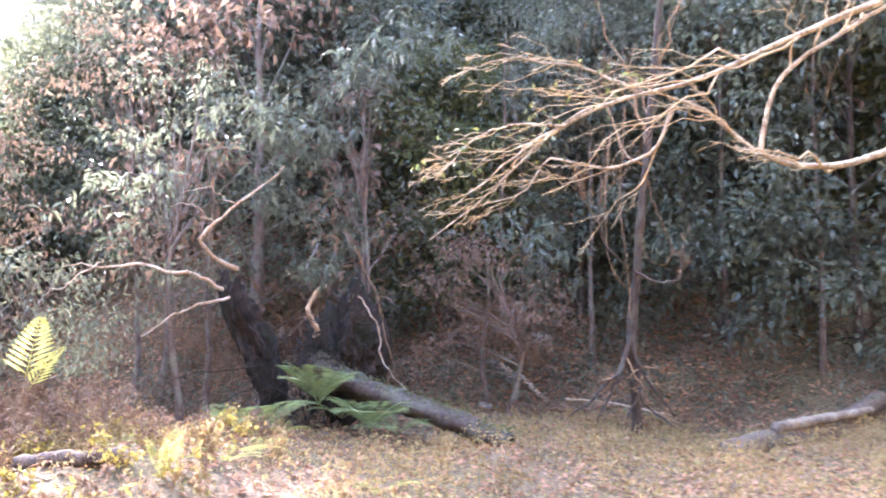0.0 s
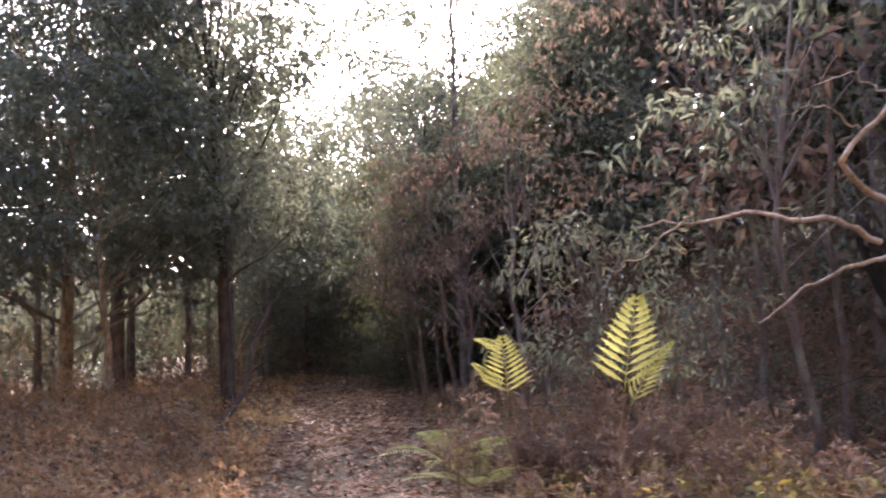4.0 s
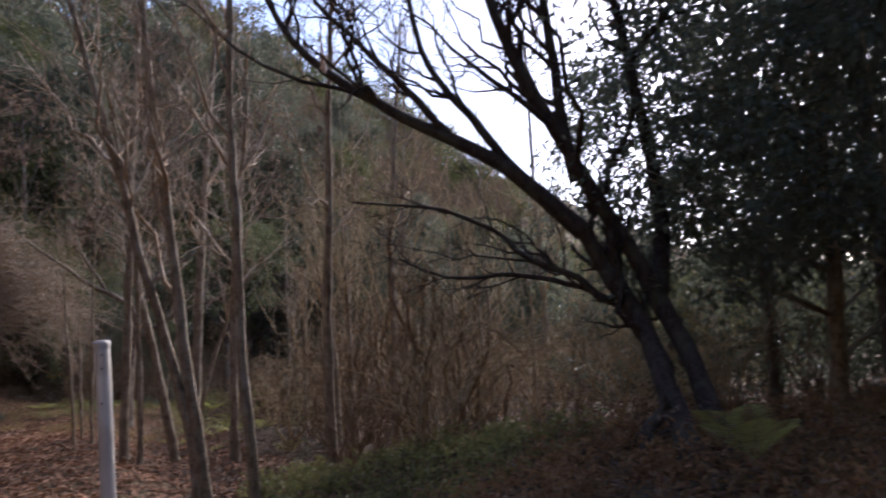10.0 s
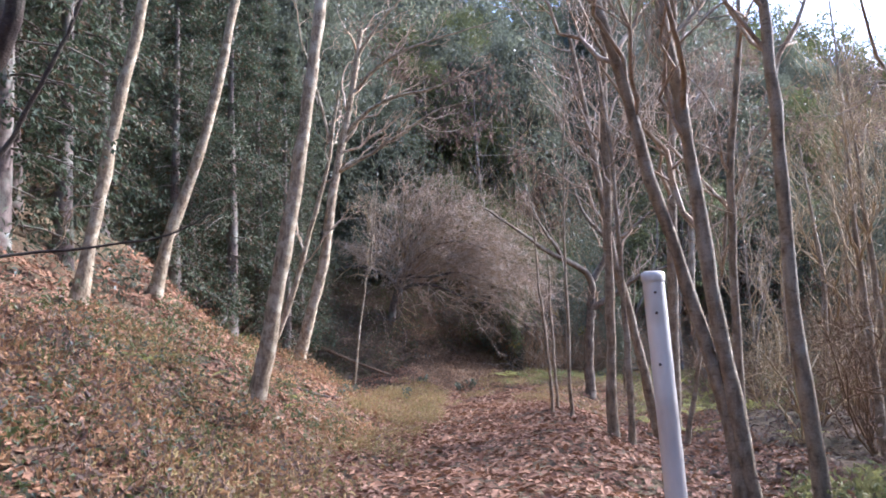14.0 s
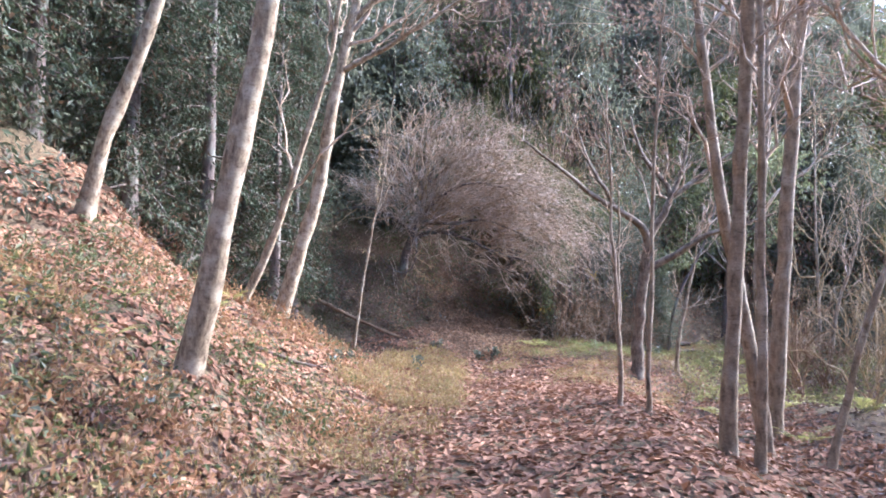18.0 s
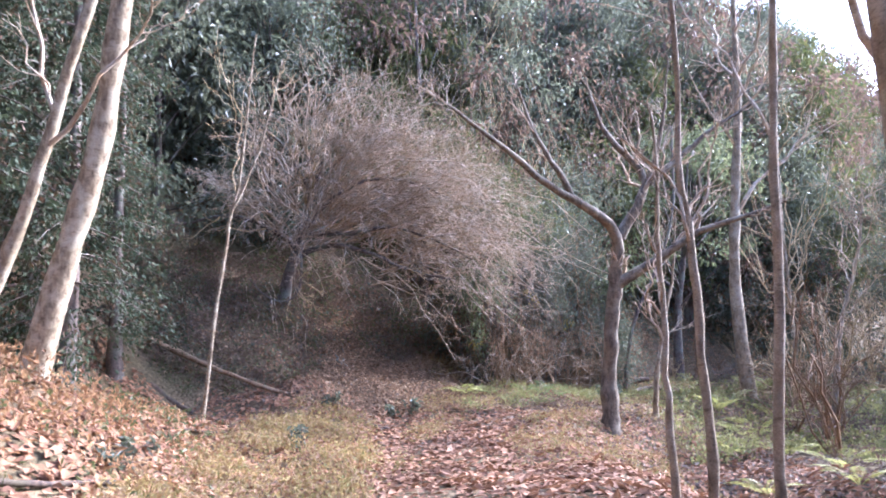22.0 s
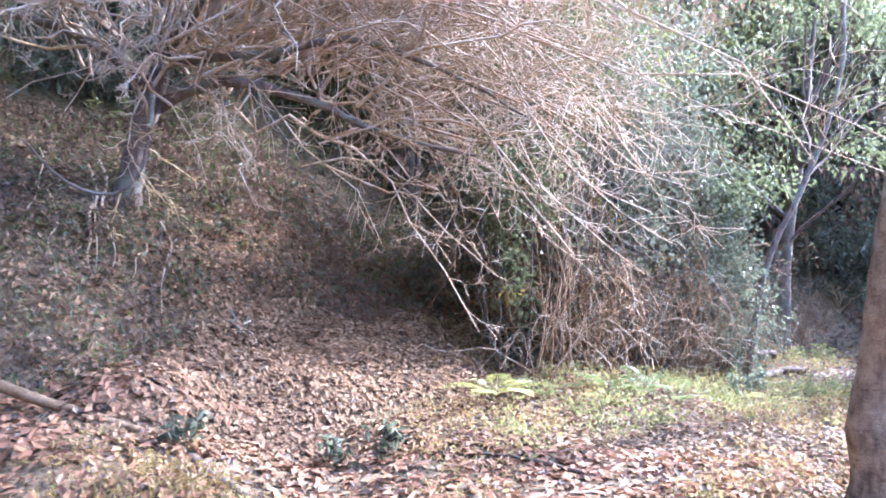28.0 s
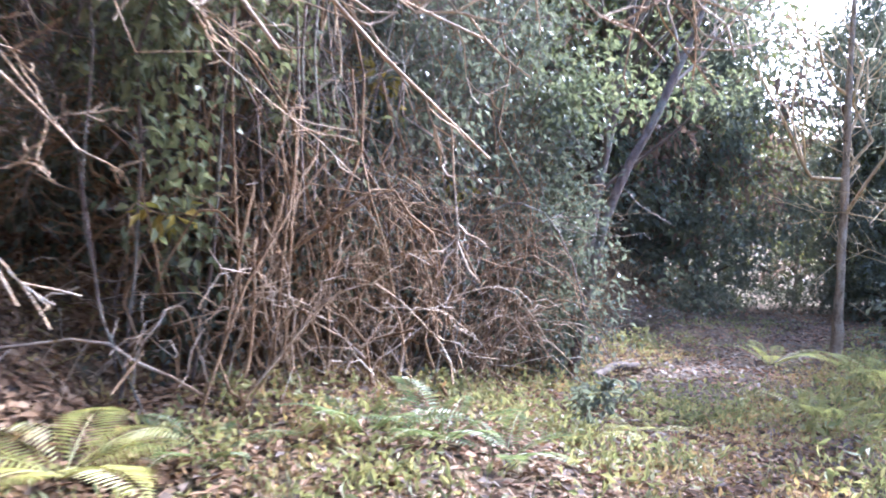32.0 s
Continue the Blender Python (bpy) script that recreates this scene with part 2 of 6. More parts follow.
class Shape:
    """Collects vertices and faces for one mesh."""

    def __init__(self):
        self.v, self.f, self.count = [], [], 0

    def add(self, verts, quads):
        self.v.append(np.asarray(verts, float).reshape(-1, 3))
        self.f.append(np.asarray(quads, int) + self.count)
        self.count += len(self.v[-1])

    def tubes(self, p, r, sides=5):
        """p: N x K x 3 points along N stems, r: N x K radii."""
        p, r = np.asarray(p, float), np.asarray(r, float)
        if p.ndim == 2:
            p, r = p[None], r[None]
        n, k = r.shape
        t = unit(np.gradient(p, axis=1))
        ref = np.where(np.abs(t[:, :1, 2:3]) > 0.9, [[[1.0, 0, 0]]], [[[0, 0, 1.0]]])
        side = unit(np.cross(t, np.broadcast_to(ref, t.shape)))
        up = np.cross(side, t)
        a = np.arange(sides) / sides * 2 * np.pi
        ring = side[:, :, None] * np.cos(a)[:, None] + up[:, :, None] * np.sin(a)[:, None]
        verts = p[:, :, None] + ring * r[:, :, None, None]
        base = (np.arange(n) * k * sides)[:, None, None]
        i, j = np.meshgrid(np.arange(k - 1), np.arange(sides), indexing="ij")
        q = np.stack([i * sides + j, i * sides + (j + 1) % sides, (i + 1) * sides + (j + 1) % sides, (i + 1) * sides + j], -1)
        self.add(verts, (base[..., None] + q.reshape(1, -1, 1, 4)).reshape(-1, 4))
        return self

    def leaves(self, pos, axis, normal, length, width, fold=0.25):
        """Folded rhombic leaves from pos along axis."""
        pos, axis = np.asarray(pos, float), unit(np.asarray(axis, float))
        n = len(pos)
        length, width = np.broadcast_to(length, n)[:, None], np.broadcast_to(width, n)[:, None]
        side = unit(np.cross(axis, normal))
        nor = np.cross(side, axis)
        tip = pos + axis * length - nor * length * fold * 0.5
        mid = pos + axis * length * 0.45
        a, b = mid + side * width / 2 + nor * width * fold, mid - side * width / 2 + nor * width * fold
        verts = np.stack([pos, a, tip, b], 1)
        self.add(verts, np.arange(n * 4).reshape(n, 4))
        return self

    def mesh(self, name, mat, smooth=True):
        me = bpy.data.meshes.new(name)
        v = np.concatenate(self.v)
        f = np.concatenate(self.f)
        me.vertices.add(len(v))
        me.vertices.foreach_set("co", v.ravel())
        me.loops.add(f.size)
        me.loops.foreach_set("vertex_index", f.ravel())
        me.polygons.add(len(f))
        me.polygons.foreach_set("loop_start", np.arange(len(f)) * 4)
        me.polygons.foreach_set("use_smooth", np.full(len(f), smooth))
        me.update(calc_edges=True)
        me.materials.append(mat)
        return me


def part(name, shape, mat, parent, label="", kind="", smooth=True):
    ob = new(name, shape.mesh(name, mat, smooth))
    ob.parent = parent
    return tagged(ob, label, kind=kind)


def thing(name, at, label, category, group="", kind=""):
    ob = new(name)
    ob.location = at
    ob.empty_display_size = 0.2
    return tagged(ob, label, category, group, kind)


def single(name, shape, mat, at, label, category, group="", kind="", smooth=True):
    ob = new(name, shape.mesh(name, mat, smooth))
    ob.location = at
    return tagged(ob, label, category, group, kind)


def rand_dirs(n):
    return unit(rng.normal(size=(n, 3)))


def bend(p, amount):
    """Random wander along stems, none at the root."""
    n, k, _ = p.shape
    w = np.cumsum(rng.normal(size=(n, k, 3)), axis=1)
    w -= w[:, :1]
    size = np.linalg.norm(p[:, -1] - p[:, 0], axis=-1)[:, None, None]
    return p + w * size * amount / k


def grow(p, r, each, lo, hi, length, spread, up=0.2, k=5, wander=0.25, thin=0.55, toward=None, shorten=True):
    """Side shoots: `each` on every stem of p (N x K x 3), with length as a share of the parent's."""
    n, kk, _ = p.shape
    s = np.sort(rng.uniform(lo, hi, (n, each)), axis=1)
    idx = np.minimum((s * (kk - 1)).astype(int), kk - 2)
    fr = (s * (kk - 1) - idx)[..., None]
    row = np.arange(n)[:, None]
    start = p[row, idx] * (1 - fr) + p[row, idx + 1] * fr
    rad = r[row, idx] * (1 - fr[..., 0]) + r[row, idx + 1] * fr[..., 0]
    along = unit(p[row, idx + 1] - p[row, idx])
    d = rng.normal(size=(n, each, 3))
    d -= (d * along).sum(-1, keepdims=True) * along
    way = unit(along + unit(d) * spread + np.array([0, 0, up]))
    if toward is not None:
        way = unit(way + np.asarray(toward))
    total = np.linalg.norm(np.diff(p, axis=1), axis=-1).sum(1)[:, None]
    size = total * length * rng.uniform(0.6, 1.25, (n, each)) * ((1.15 - 0.7 * s) if shorten else 1)
    u = np.linspace(0, 1, k)
    q = start[..., None, :] + way[..., None, :] * (size[..., None] * u)[..., None]
    q[..., 2] += (u ** 2)[None, None] * size[..., None] * up * 0.4
    q = bend(q.reshape(-1, k, 3), wander)
    rr = (rad * thin)[..., None] * (1 - 0.75 * u)
    return q, np.maximum(rr.reshape(-1, k), 0.0034)


def curve(points, k=14, wander=0.0):
    """A smooth line of k points through the given ones."""
    pts = np.asarray(points, float)
    d = np.r_[0, np.cumsum(np.linalg.norm(np.diff(pts, axis=0), axis=1))]
    s = np.linspace(0, d[-1], k)
    out = np.stack([np.interp(s, d, pts[:, i]) for i in range(3)], 1)
    for _ in range(2):
        out[1:-1] = (out[:-2] + 2 * out[1:-1] + out[2:]) / 4
    if wander:
        w = np.cumsum(rng.normal(size=out.shape), axis=0)
        w -= np.linspace(0, 1, k)[:, None] * w[-1]
        out += w * wander
    return out


# ---- the ground's shape ----
FOOT_LEFT = [(-3, -60), (-2.8, -8), (-1.5, 2), (-1.3, 8), (-1.5, 14), (-1.9, 19), (-3.9, 23), (-5.0, 25.1), (-4.3, 25.8), (-3.4, 26.3), (-2.4, 27.2), (-0.6, 28.6),
             (0.75, 29.4), (2.15, 31.0), (4.6, 34), (9, 39), (16, 46), (34, 66), (90, 110), (400, 300)]
FOOT_RIGHT = [(-6, -40), (4, -18), (9.2, -11), (10.2, -8), (10.6, -5), (11.6, -2.5), (14.5, 0.2), (21, 4.2), (32, 9), (60, 22), (400, 140)]
TRAIL = [(-12, -5.5), (-3, -5), (1, -3.8), (1.9, -1.8), (1.7, 0.6), (1.0, 4), (0.4, 8), (0.1, 13), (-0.2, 18), (-0.2, 21.5), (0.2, 25), (1.4, 28), (4, 30.4), (8, 33.8), (13, 38), (20, 43)]
TRAIL_EAST = [(1.5, -3.2), (5, -1.6), (9, 0.6), (14, 3.2), (20, 6.4), (28, 10), (40, 15)]


def line_distance(x, y, line):
    """Distance to a line of points, above zero on its left, and the place along it."""
    best = np.full(np.shape(x), 1e9)
    sign = np.ones(np.shape(x))
    where = np.zeros(np.shape(x))
    for n, ((ax, ay), (bx, by)) in enumerate(zip(line[:-1], line[1:])):
        dx, dy = bx - ax, by - ay
        u = np.clip(((x - ax) * dx + (y - ay) * dy) / (dx * dx + dy * dy), 0, 1)
        ox, oy = x - ax - u * dx, y - ay - u * dy
        d = np.hypot(ox, oy)
        closer = d < best - 1e-9
        best = np.where(closer, d, best)
        sign = np.where(closer, np.where(dx * oy - dy * ox >= 0, 1, -1), sign)
        where = np.where(closer, n + u, where)
    return best * sign, where


def ease(a, b, v):
    u = np.clip((v - a) / (b - a), 0, 1)
    return u * u * (3 - 2 * u)


WAVES = [(np.random.default_rng(3 + i).uniform(-1, 1, 2) * f, np.random.default_rng(50 + i).uniform(0, 6.3), a)
         for i, (f, a) in enumerate([(0.5, .1), (0.8, .08), (1.3, .06), (2.1, .04), (3.0, .03), (4.2, .02), (5.5, .016), (7, .012)])]


def ground_z(x, y):
    x, y = np.asarray(x, float), np.asarray(y, float)
    dl, wl = line_distance(x, y, FOOT_LEFT)
    dr, wr = line_distance(x, y, FOOT_RIGHT)
    dr = -dr
    dt = np.minimum(np.abs(line_distance(x, y, TRAIL)[0]), np.abs(line_distance(x, y, TRAIL_EAST)[0]))
    steep = 0.5 + 1.3 * ease(6.3, 7.6, wl) + ease(18, 22, y) * (0.5 * ease(0.2, 2.2, x) - 1.2 * ease(-3.9, -0.8, x))
    up = np.maximum(dl, 0)
    face = 1.5 * np.tanh(up / 1.5)
    rise = steep * (np.hypot(face, 0.2) - 0.2) + 0.6 * (up - face) + 0.55 * ease(4, 14, up) * (up - 4)
    left = 60 * np.tanh(rise / 60) + 0.3 * ease(-3.2, 0, dl) * ease(5.8, 7.5, wl) * (1 - ease(12, 14, wl))
    up = np.maximum(dr, 0)
    right = 30 * np.tanh(0.95 * (np.hypot(up, 0.5) - 0.5) / 30)
    low = -(0.45 + 0.35 * ease(19, 25, y)) * ease(0.9, 3.2, dt) * ease(2, 5.5, -dl) * ease(3 + 3.5 * ease(4, 6, x), 9 + 2.5 * ease(4, 6, x), y) * (1 - 0.8 * ease(28, 31, y))
    # a fan of fallen leaves heaped against the corner of the bank, and the low mound under the evergreens
    fan = -0.65 * (x + 2.6) + 0.76 * (y - 25.6)
    left = np.maximum(left, (0.1 + 0.66 * 2.3 * np.tanh(fan / 2.3)) * ease(0, 0.5, fan) * ease(0.5, -0.5, x + 0.5 * (y - 28.3)) * ease(-4.4, -3.0, x) * (1 - ease(29.5, 31.5, y)))
    low = low + 0.36 * ease(5.2, 7.2, x) * (1 - ease(14, 18, x)) * ease(1.2, 2.8, dt) * (1 - ease(8.5, 11.5, y)) * ease(0, 2, y)
    rough = sum(a * np.sin(k[0] * x * 2 + k[1] * y * 2 + ph) for k, ph, a in WAVES)
    rough = rough * (0.35 + 0.65 * ease(0.8, 2.5, dt)) * (1 + 1.5 * ease(1, 6, np.maximum(dl, dr)))
    return left + right + low + rough - 0.04 * (1 - ease(0.5, 1.3, dt))


def gz(x, y):
    return float(ground_z(np.array([x]), np.array([y]))[0])


def on_ground(x, y, lift=0.0):
    return np.stack([x, y, ground_z(x, y) + lift], -1)


def slope_normal(x, y, e=0.15):
    zx = (ground_z(x + e, y) - ground_z(x - e, y)) / (2 * e)
    zy = (ground_z(x, y + e) - ground_z(x, y - e)) / (2 * e)
    return unit(np.stack([-zx, -zy, np.ones_like(zx)], -1))


gx = np.r_[-900, -400, -200, -110, -70, np.arange(-48, -14, 2.5), np.arange(-14, 24, 0.3), np.arange(24, 60, 2.5), 70, 110, 200, 400, 900]
gy = np.r_[-900, -400, -200, -110, -70, np.arange(-48, -16, 2.5), np.arange(-16, 44, 0.3), np.arange(44, 80, 2.5), 90, 120, 200, 400, 900]
mx_, my_ = np.meshgrid(gx, gy, indexing="ij")
ground_shape = Shape()
ix, iy = np.meshgrid(np.arange(len(gx) - 1), np.arange(len(gy) - 1), indexing="ij")
k0 = (ix * len(gy) + iy).ravel()
ground_shape.add(np.stack([mx_, my_, ground_z(mx_, my_)], -1), np.stack([k0, k0 + len(gy), k0 + len(gy) + 1, k0 + 1], -1))
single("ground", ground_shape, SOIL, (0, 0, 0), "dark brown forest soil on valley floor and banks", "ground", kind="structure")

# ---- trees: builders ----
def rooted(points):
    """World points of a stem whose foot is set into the ground."""
    pts = [list(map(float, p)) for p in points]
    pts[0][2] = gz(pts[0][0], pts[0][1]) - 0.12
    return pts


def tapered(k, r0, r1, flare=0.35):
    u = np.linspace(0, 1, k)
    return (r0 + (r1 - r0) * u) * (1 + flare * np.exp(-u * k * 0.9))


def knotted(line, r):
    """Swellings along a stem."""
    return r * (1 + 0.1 * rng.normal(size=len(r)).clip(-1, 1.6))


def bare_tree(name, stems, label, bark_mat, twig_mat, limbs=(), each=(6, 5, 4), lo=0.45, length=(0.4, 0.45, 0.45), spread=(0.8, 0.8, 0.8),
              up=(0.35, 0.2, 0.15), group="", category="tree", toward=None, sides=10, clear=-1e9):
    """A leafless tree. stems: (points, foot radius, top radius); the first starts in the ground. limbs: likewise, branching off."""
    foot = rooted(stems[0][0])[0]
    root = thing(name, (foot[0], foot[1], foot[2] + 0.12), label, category, group)
    origin = np.array([foot[0], foot[1], foot[2] + 0.12])
    bearers = []
    for i, (pts, r0, r1) in enumerate(stems):
        pts = rooted(pts) if i == 0 or pts[0][2] < gz(pts[0][0], pts[0][1]) + 0.5 else pts
        line = curve(np.array(pts) - origin, 22, 0.012)
        r = knotted(line, tapered(22, r0, r1, 0.35 if i == 0 else 0.1))
        bearers.append((line, r, part("trunk", Shape().tubes(line, r, sides), bark_mat, root)))
    for pts, r0, r1 in limbs:
        line = curve(np.array(pts) - origin, 18, 0.012)
        r = tapered(18, r0, r1, 0.12)
        bearers.append((line, r, part("limb", Shape().tubes(line, r, 8), bark_mat, root)))
    for line, r, bearer in bearers:
        second, third = Shape(), Shape()
        start = lo if r[0] >= stems[0][1] * 0.8 else 0.15
        if each[0]:
            p1, r1_ = grow(line[None], r[None], each[0], start, 1.0, length[0], spread[0], up[0], 8, 0.34, 0.5, toward)
            ok = (p1[:, :, 1] + origin[1]).min(1) > clear
            p1, r1_ = p1[ok], r1_[ok]
            second.tubes(p1, r1_, 5)
        else:
            p1, r1_ = line[None], r[None]
        p2, r2_ = grow(p1, r1_, each[1], 0.15, 1.0, length[1], spread[1], up[1], 6, 0.34, 0.55, toward)
        ok = (p2[:, :, 1] + origin[1]).min(1) > clear
        p2, r2_ = p2[ok], r2_[ok]
        second.tubes(p2, r2_, 4)
        p3, r3_ = grow(p2, r2_, each[2], 0.1, 1.0, length[2], spread[2], up[2], 4, 0.3, 0.6, toward)
        ok = (p3[:, :, 1] + origin[1]).min(1) > clear
        third.tubes(p3[ok], r3_[ok], 3)
        part("branchwork", second, twig_mat, bearer, kind="stuff")
        part("twigwork", third, twig_mat, bearer, kind="stuff")
    return root


def leaf_cloud(centres, sizes, per, leaf, width, droop=0.3, shell=0.5):
    """Leaves round the given clump centres, hanging outward."""
    n = len(centres) * per
    c = np.repeat(centres, per, axis=0)
    s = np.repeat(sizes, per, axis=0)
    d = rand_dirs(n)
    pos = c + d * s * (shell + (1 - shell) * rng.random((n, 1)))
    axis = unit(d * 0.8 + rng.normal(size=(n, 3)) * 0.5 + np.array([0, 0, -droop]))
    normal = unit(np.array([0, 0, 1.0]) + rng.normal(size=(n, 3)) * 0.5)
    return pos, axis, normal, leaf * rng.uniform(0.6, 1.3, n), width * rng.uniform(0.7, 1.2, n)


def crown_points(n, height, low, width, lean, slim=0.5):
    """Clump centres in a crown that is broad below and rounded above."""
    h = low + (1 - low) * rng.random(n) ** 0.85
    v = (h - low) / (1 - low)
    r = width / 2 * np.sin(np.pi * (0.2 + 0.76 * v)) ** slim * (0.25 + 0.75 * rng.random(n) ** 0.5) * rng.uniform(0.8, 1.12, n)
    a = rng.uniform(0, 2 * np.pi, n)
    return np.stack([np.cos(a) * r + lean[0] * h, np.sin(a) * r + lean[1] * h, h * height], -1)


def leafy_tree(name, at, height, width, trunk_r, label, leaf_mat, bark_mat, clumps=90, per=40, leaf=0.12, leaf_w=0.05, low=0.3, lean=(0, 0), group="", category="tree",
               clump=(0.55, 0.55, 0.35), droop=0.35, lift=True, stems=1, shell_=0.5, core=0):
    """An evergreen tree: stem, limbs that reach the clumps, and a crown of many leaves."""
    z0 = gz(*at) if lift else 0.0
    root = thing(name, (at[0], at[1], z0), label, category, group)
    for s in range(stems):
        off = rng.normal(size=2) * 0.25 * (s > 0)
        line = curve([(off[0], off[1], -0.15), (lean[0] * 0.3 + off[0] * 1.5, lean[1] * 0.3 + off[1] * 1.5, height * 0.35), (lean[0], lean[1], height * 0.92)], 14, 0.03)
        r = tapered(14, trunk_r, trunk_r * 0.2)
        part("trunk", Shape().tubes(line, r, 9), bark_mat, root)
    pts = crown_points(clumps, height, low, width, lean)
    limbs = Shape()
    pick = pts[:: max(1, clumps // 18)]
    hook = np.clip((pick[:, 2] / height * 13 * 0.75).astype(int), 1, 12)
    a = line[hook]
    u = np.linspace(0, 1, 6)[None, :, None]
    limbs.tubes(bend(a[:, None] * (1 - u) + pick[:, None] * u, 0.12), trunk_r * 0.3 * (1 - 0.8 * np.linspace(0, 1, 6))[None] * np.ones((len(a), 1)), 3)
    part("branchwork", limbs, bark_mat, root, kind="stuff")
    sizes = np.asarray(clump) * rng.uniform(0.6, 1.3, (clumps, 1))
    crown = Shape().leaves(*leaf_cloud(pts, sizes, per, leaf, leaf_w, droop, shell_))
    if core:
        axis_ = np.stack([lean[0] * pts[:, 2] / height, lean[1] * pts[:, 2] / height, pts[:, 2]], -1)
        crown.leaves(*leaf_cloud(axis_ + (pts - axis_) * 0.62, sizes * 0.8, core, leaf * 1.5, leaf_w * 1.9, droop, 0.1))
    part("crown", crown, leaf_mat, root, smooth=False)
    return root


def conifer(name, at, height, width, trunk_r, label, low=0.12, tiers=22, group="", lift=True, spray=0.12):
    """A cypress: straight stem, level boughs, flat hanging sprays."""
    root = thing(name, (at[0], at[1], gz(*at) if lift else 0.0), label, "tree", group)
    line = curve([(0, 0, -0.15), (0.05, 0.02, height * 0.5), (0, 0, height)], 12, 0.015)
    part("trunk", Shape().tubes(line, tapered(12, trunk_r, trunk_r * 0.12), 9), BARK_BROWN, root)
    h = np.repeat(np.linspace(low, 0.98, tiers), 5) * height
    az = rng.uniform(0, 2 * np.pi, len(h))
    reach = width / 2 * (1.08 - (h / height) ** 1.6) * rng.uniform(0.55, 1.1, len(h))
    u = np.linspace(0, 1, 7)[None]
    p = np.stack([np.cos(az)[:, None] * reach[:, None] * u, np.sin(az)[:, None] * reach[:, None] * u, h[:, None] - reach[:, None] * (0.05 + 0.35 * u) * u], -1)
    p = bend(p, 0.08)
    part("branchwork", Shape().tubes(p, trunk_r * 0.16 * (1 - 0.85 * u) * np.ones((len(h), 1)), 3), BARK_BROWN, root, kind="stuff")
    per = 150
    s = rng.uniform(0.2, 1.0, (len(h), per)) * 5.99
    i = s.astype(int)
    f = (s - i)[..., None]
    row = np.arange(len(h))[:, None]
    pos = p[row, i] * (1 - f) + p[row, np.minimum(i + 1, 6)] * f
    out = np.stack([np.cos(az), np.sin(az), np.zeros(len(h))], -1)[:, None]
    n = len(h) * per
    pos = (pos + rng.normal(size=pos.shape) * np.array([0.16, 0.16, 0.1])).reshape(n, 3)
    axis = (out * 0.6 + rng.normal(size=(len(h), per, 3)) * 0.55 + np.array([0, 0, -0.7])).reshape(n, 3)
    part("crown", Shape().leaves(pos, axis, rand_dirs(n), spray * rng.uniform(0.5, 1.2, n), spray * 0.42 * rng.uniform(0.6, 1.2, n), 0.1), CONIFER, root, smooth=False)
    return root


def shrub(name, at, height, spread_, stems, label, twig_mat, each=(5, 5), r0=0.014, lift=True, group="", leaves=0, leaf_mat=None, arch=0.3, leaf=0.07, wild=0.16):
    """A bare or thinly leaved shrub of many stems."""
    root = thing(name, (at[0], at[1], gz(*at) if lift else 0.0), label, "shrub", group)
    az = rng.uniform(0, 2 * np.pi, stems)
    d = rng.uniform(0.2, 1, stems) * spread_
    u = np.linspace(0, 1, 8)[None]
    x, y = np.cos(az)[:, None] * d[:, None] * u ** 1.3, np.sin(az)[:, None] * d[:, None] * u ** 1.3
    z = height * rng.uniform(0.6, 1.1, stems)[:, None] * (u - arch * u ** 3) - 0.06 * (1 - u)
    p = bend(np.stack([x, y, z], -1), wild)
    r = r0 * rng.uniform(0.6, 1.4, stems)[:, None] * (1 - 0.75 * u)
    part("stemwork", Shape().tubes(p, r, 5), twig_mat, root, kind="stuff")
    p2, r2 = grow(p, r, each[0], 0.25, 1, 0.4, 0.8, 0.15, 5, 0.3, 0.6)
    sh = Shape().tubes(p2, r2, 3)
    p3, r3 = grow(p2, r2, each[1], 0.1, 1, 0.5, 0.9, 0.1, 4, 0.35, 0.65)
    sh.tubes(p3, r3, 3)
    part("twigwork", sh, twig_mat, root, kind="stuff")
    if leaves:
        pick = rng.integers(0, len(p3), leaves)
        pos = p3[pick, rng.integers(1, 4, leaves)]
        part("foliage", Shape().leaves(pos, rng.normal(size=(leaves, 3)) + [0, 0, -0.4], rand_dirs(leaves), leaf * rng.uniform(0.6, 1.3, leaves), leaf * 0.45, 0.2), leaf_mat, root, kind="stuff", smooth=False)
    return root


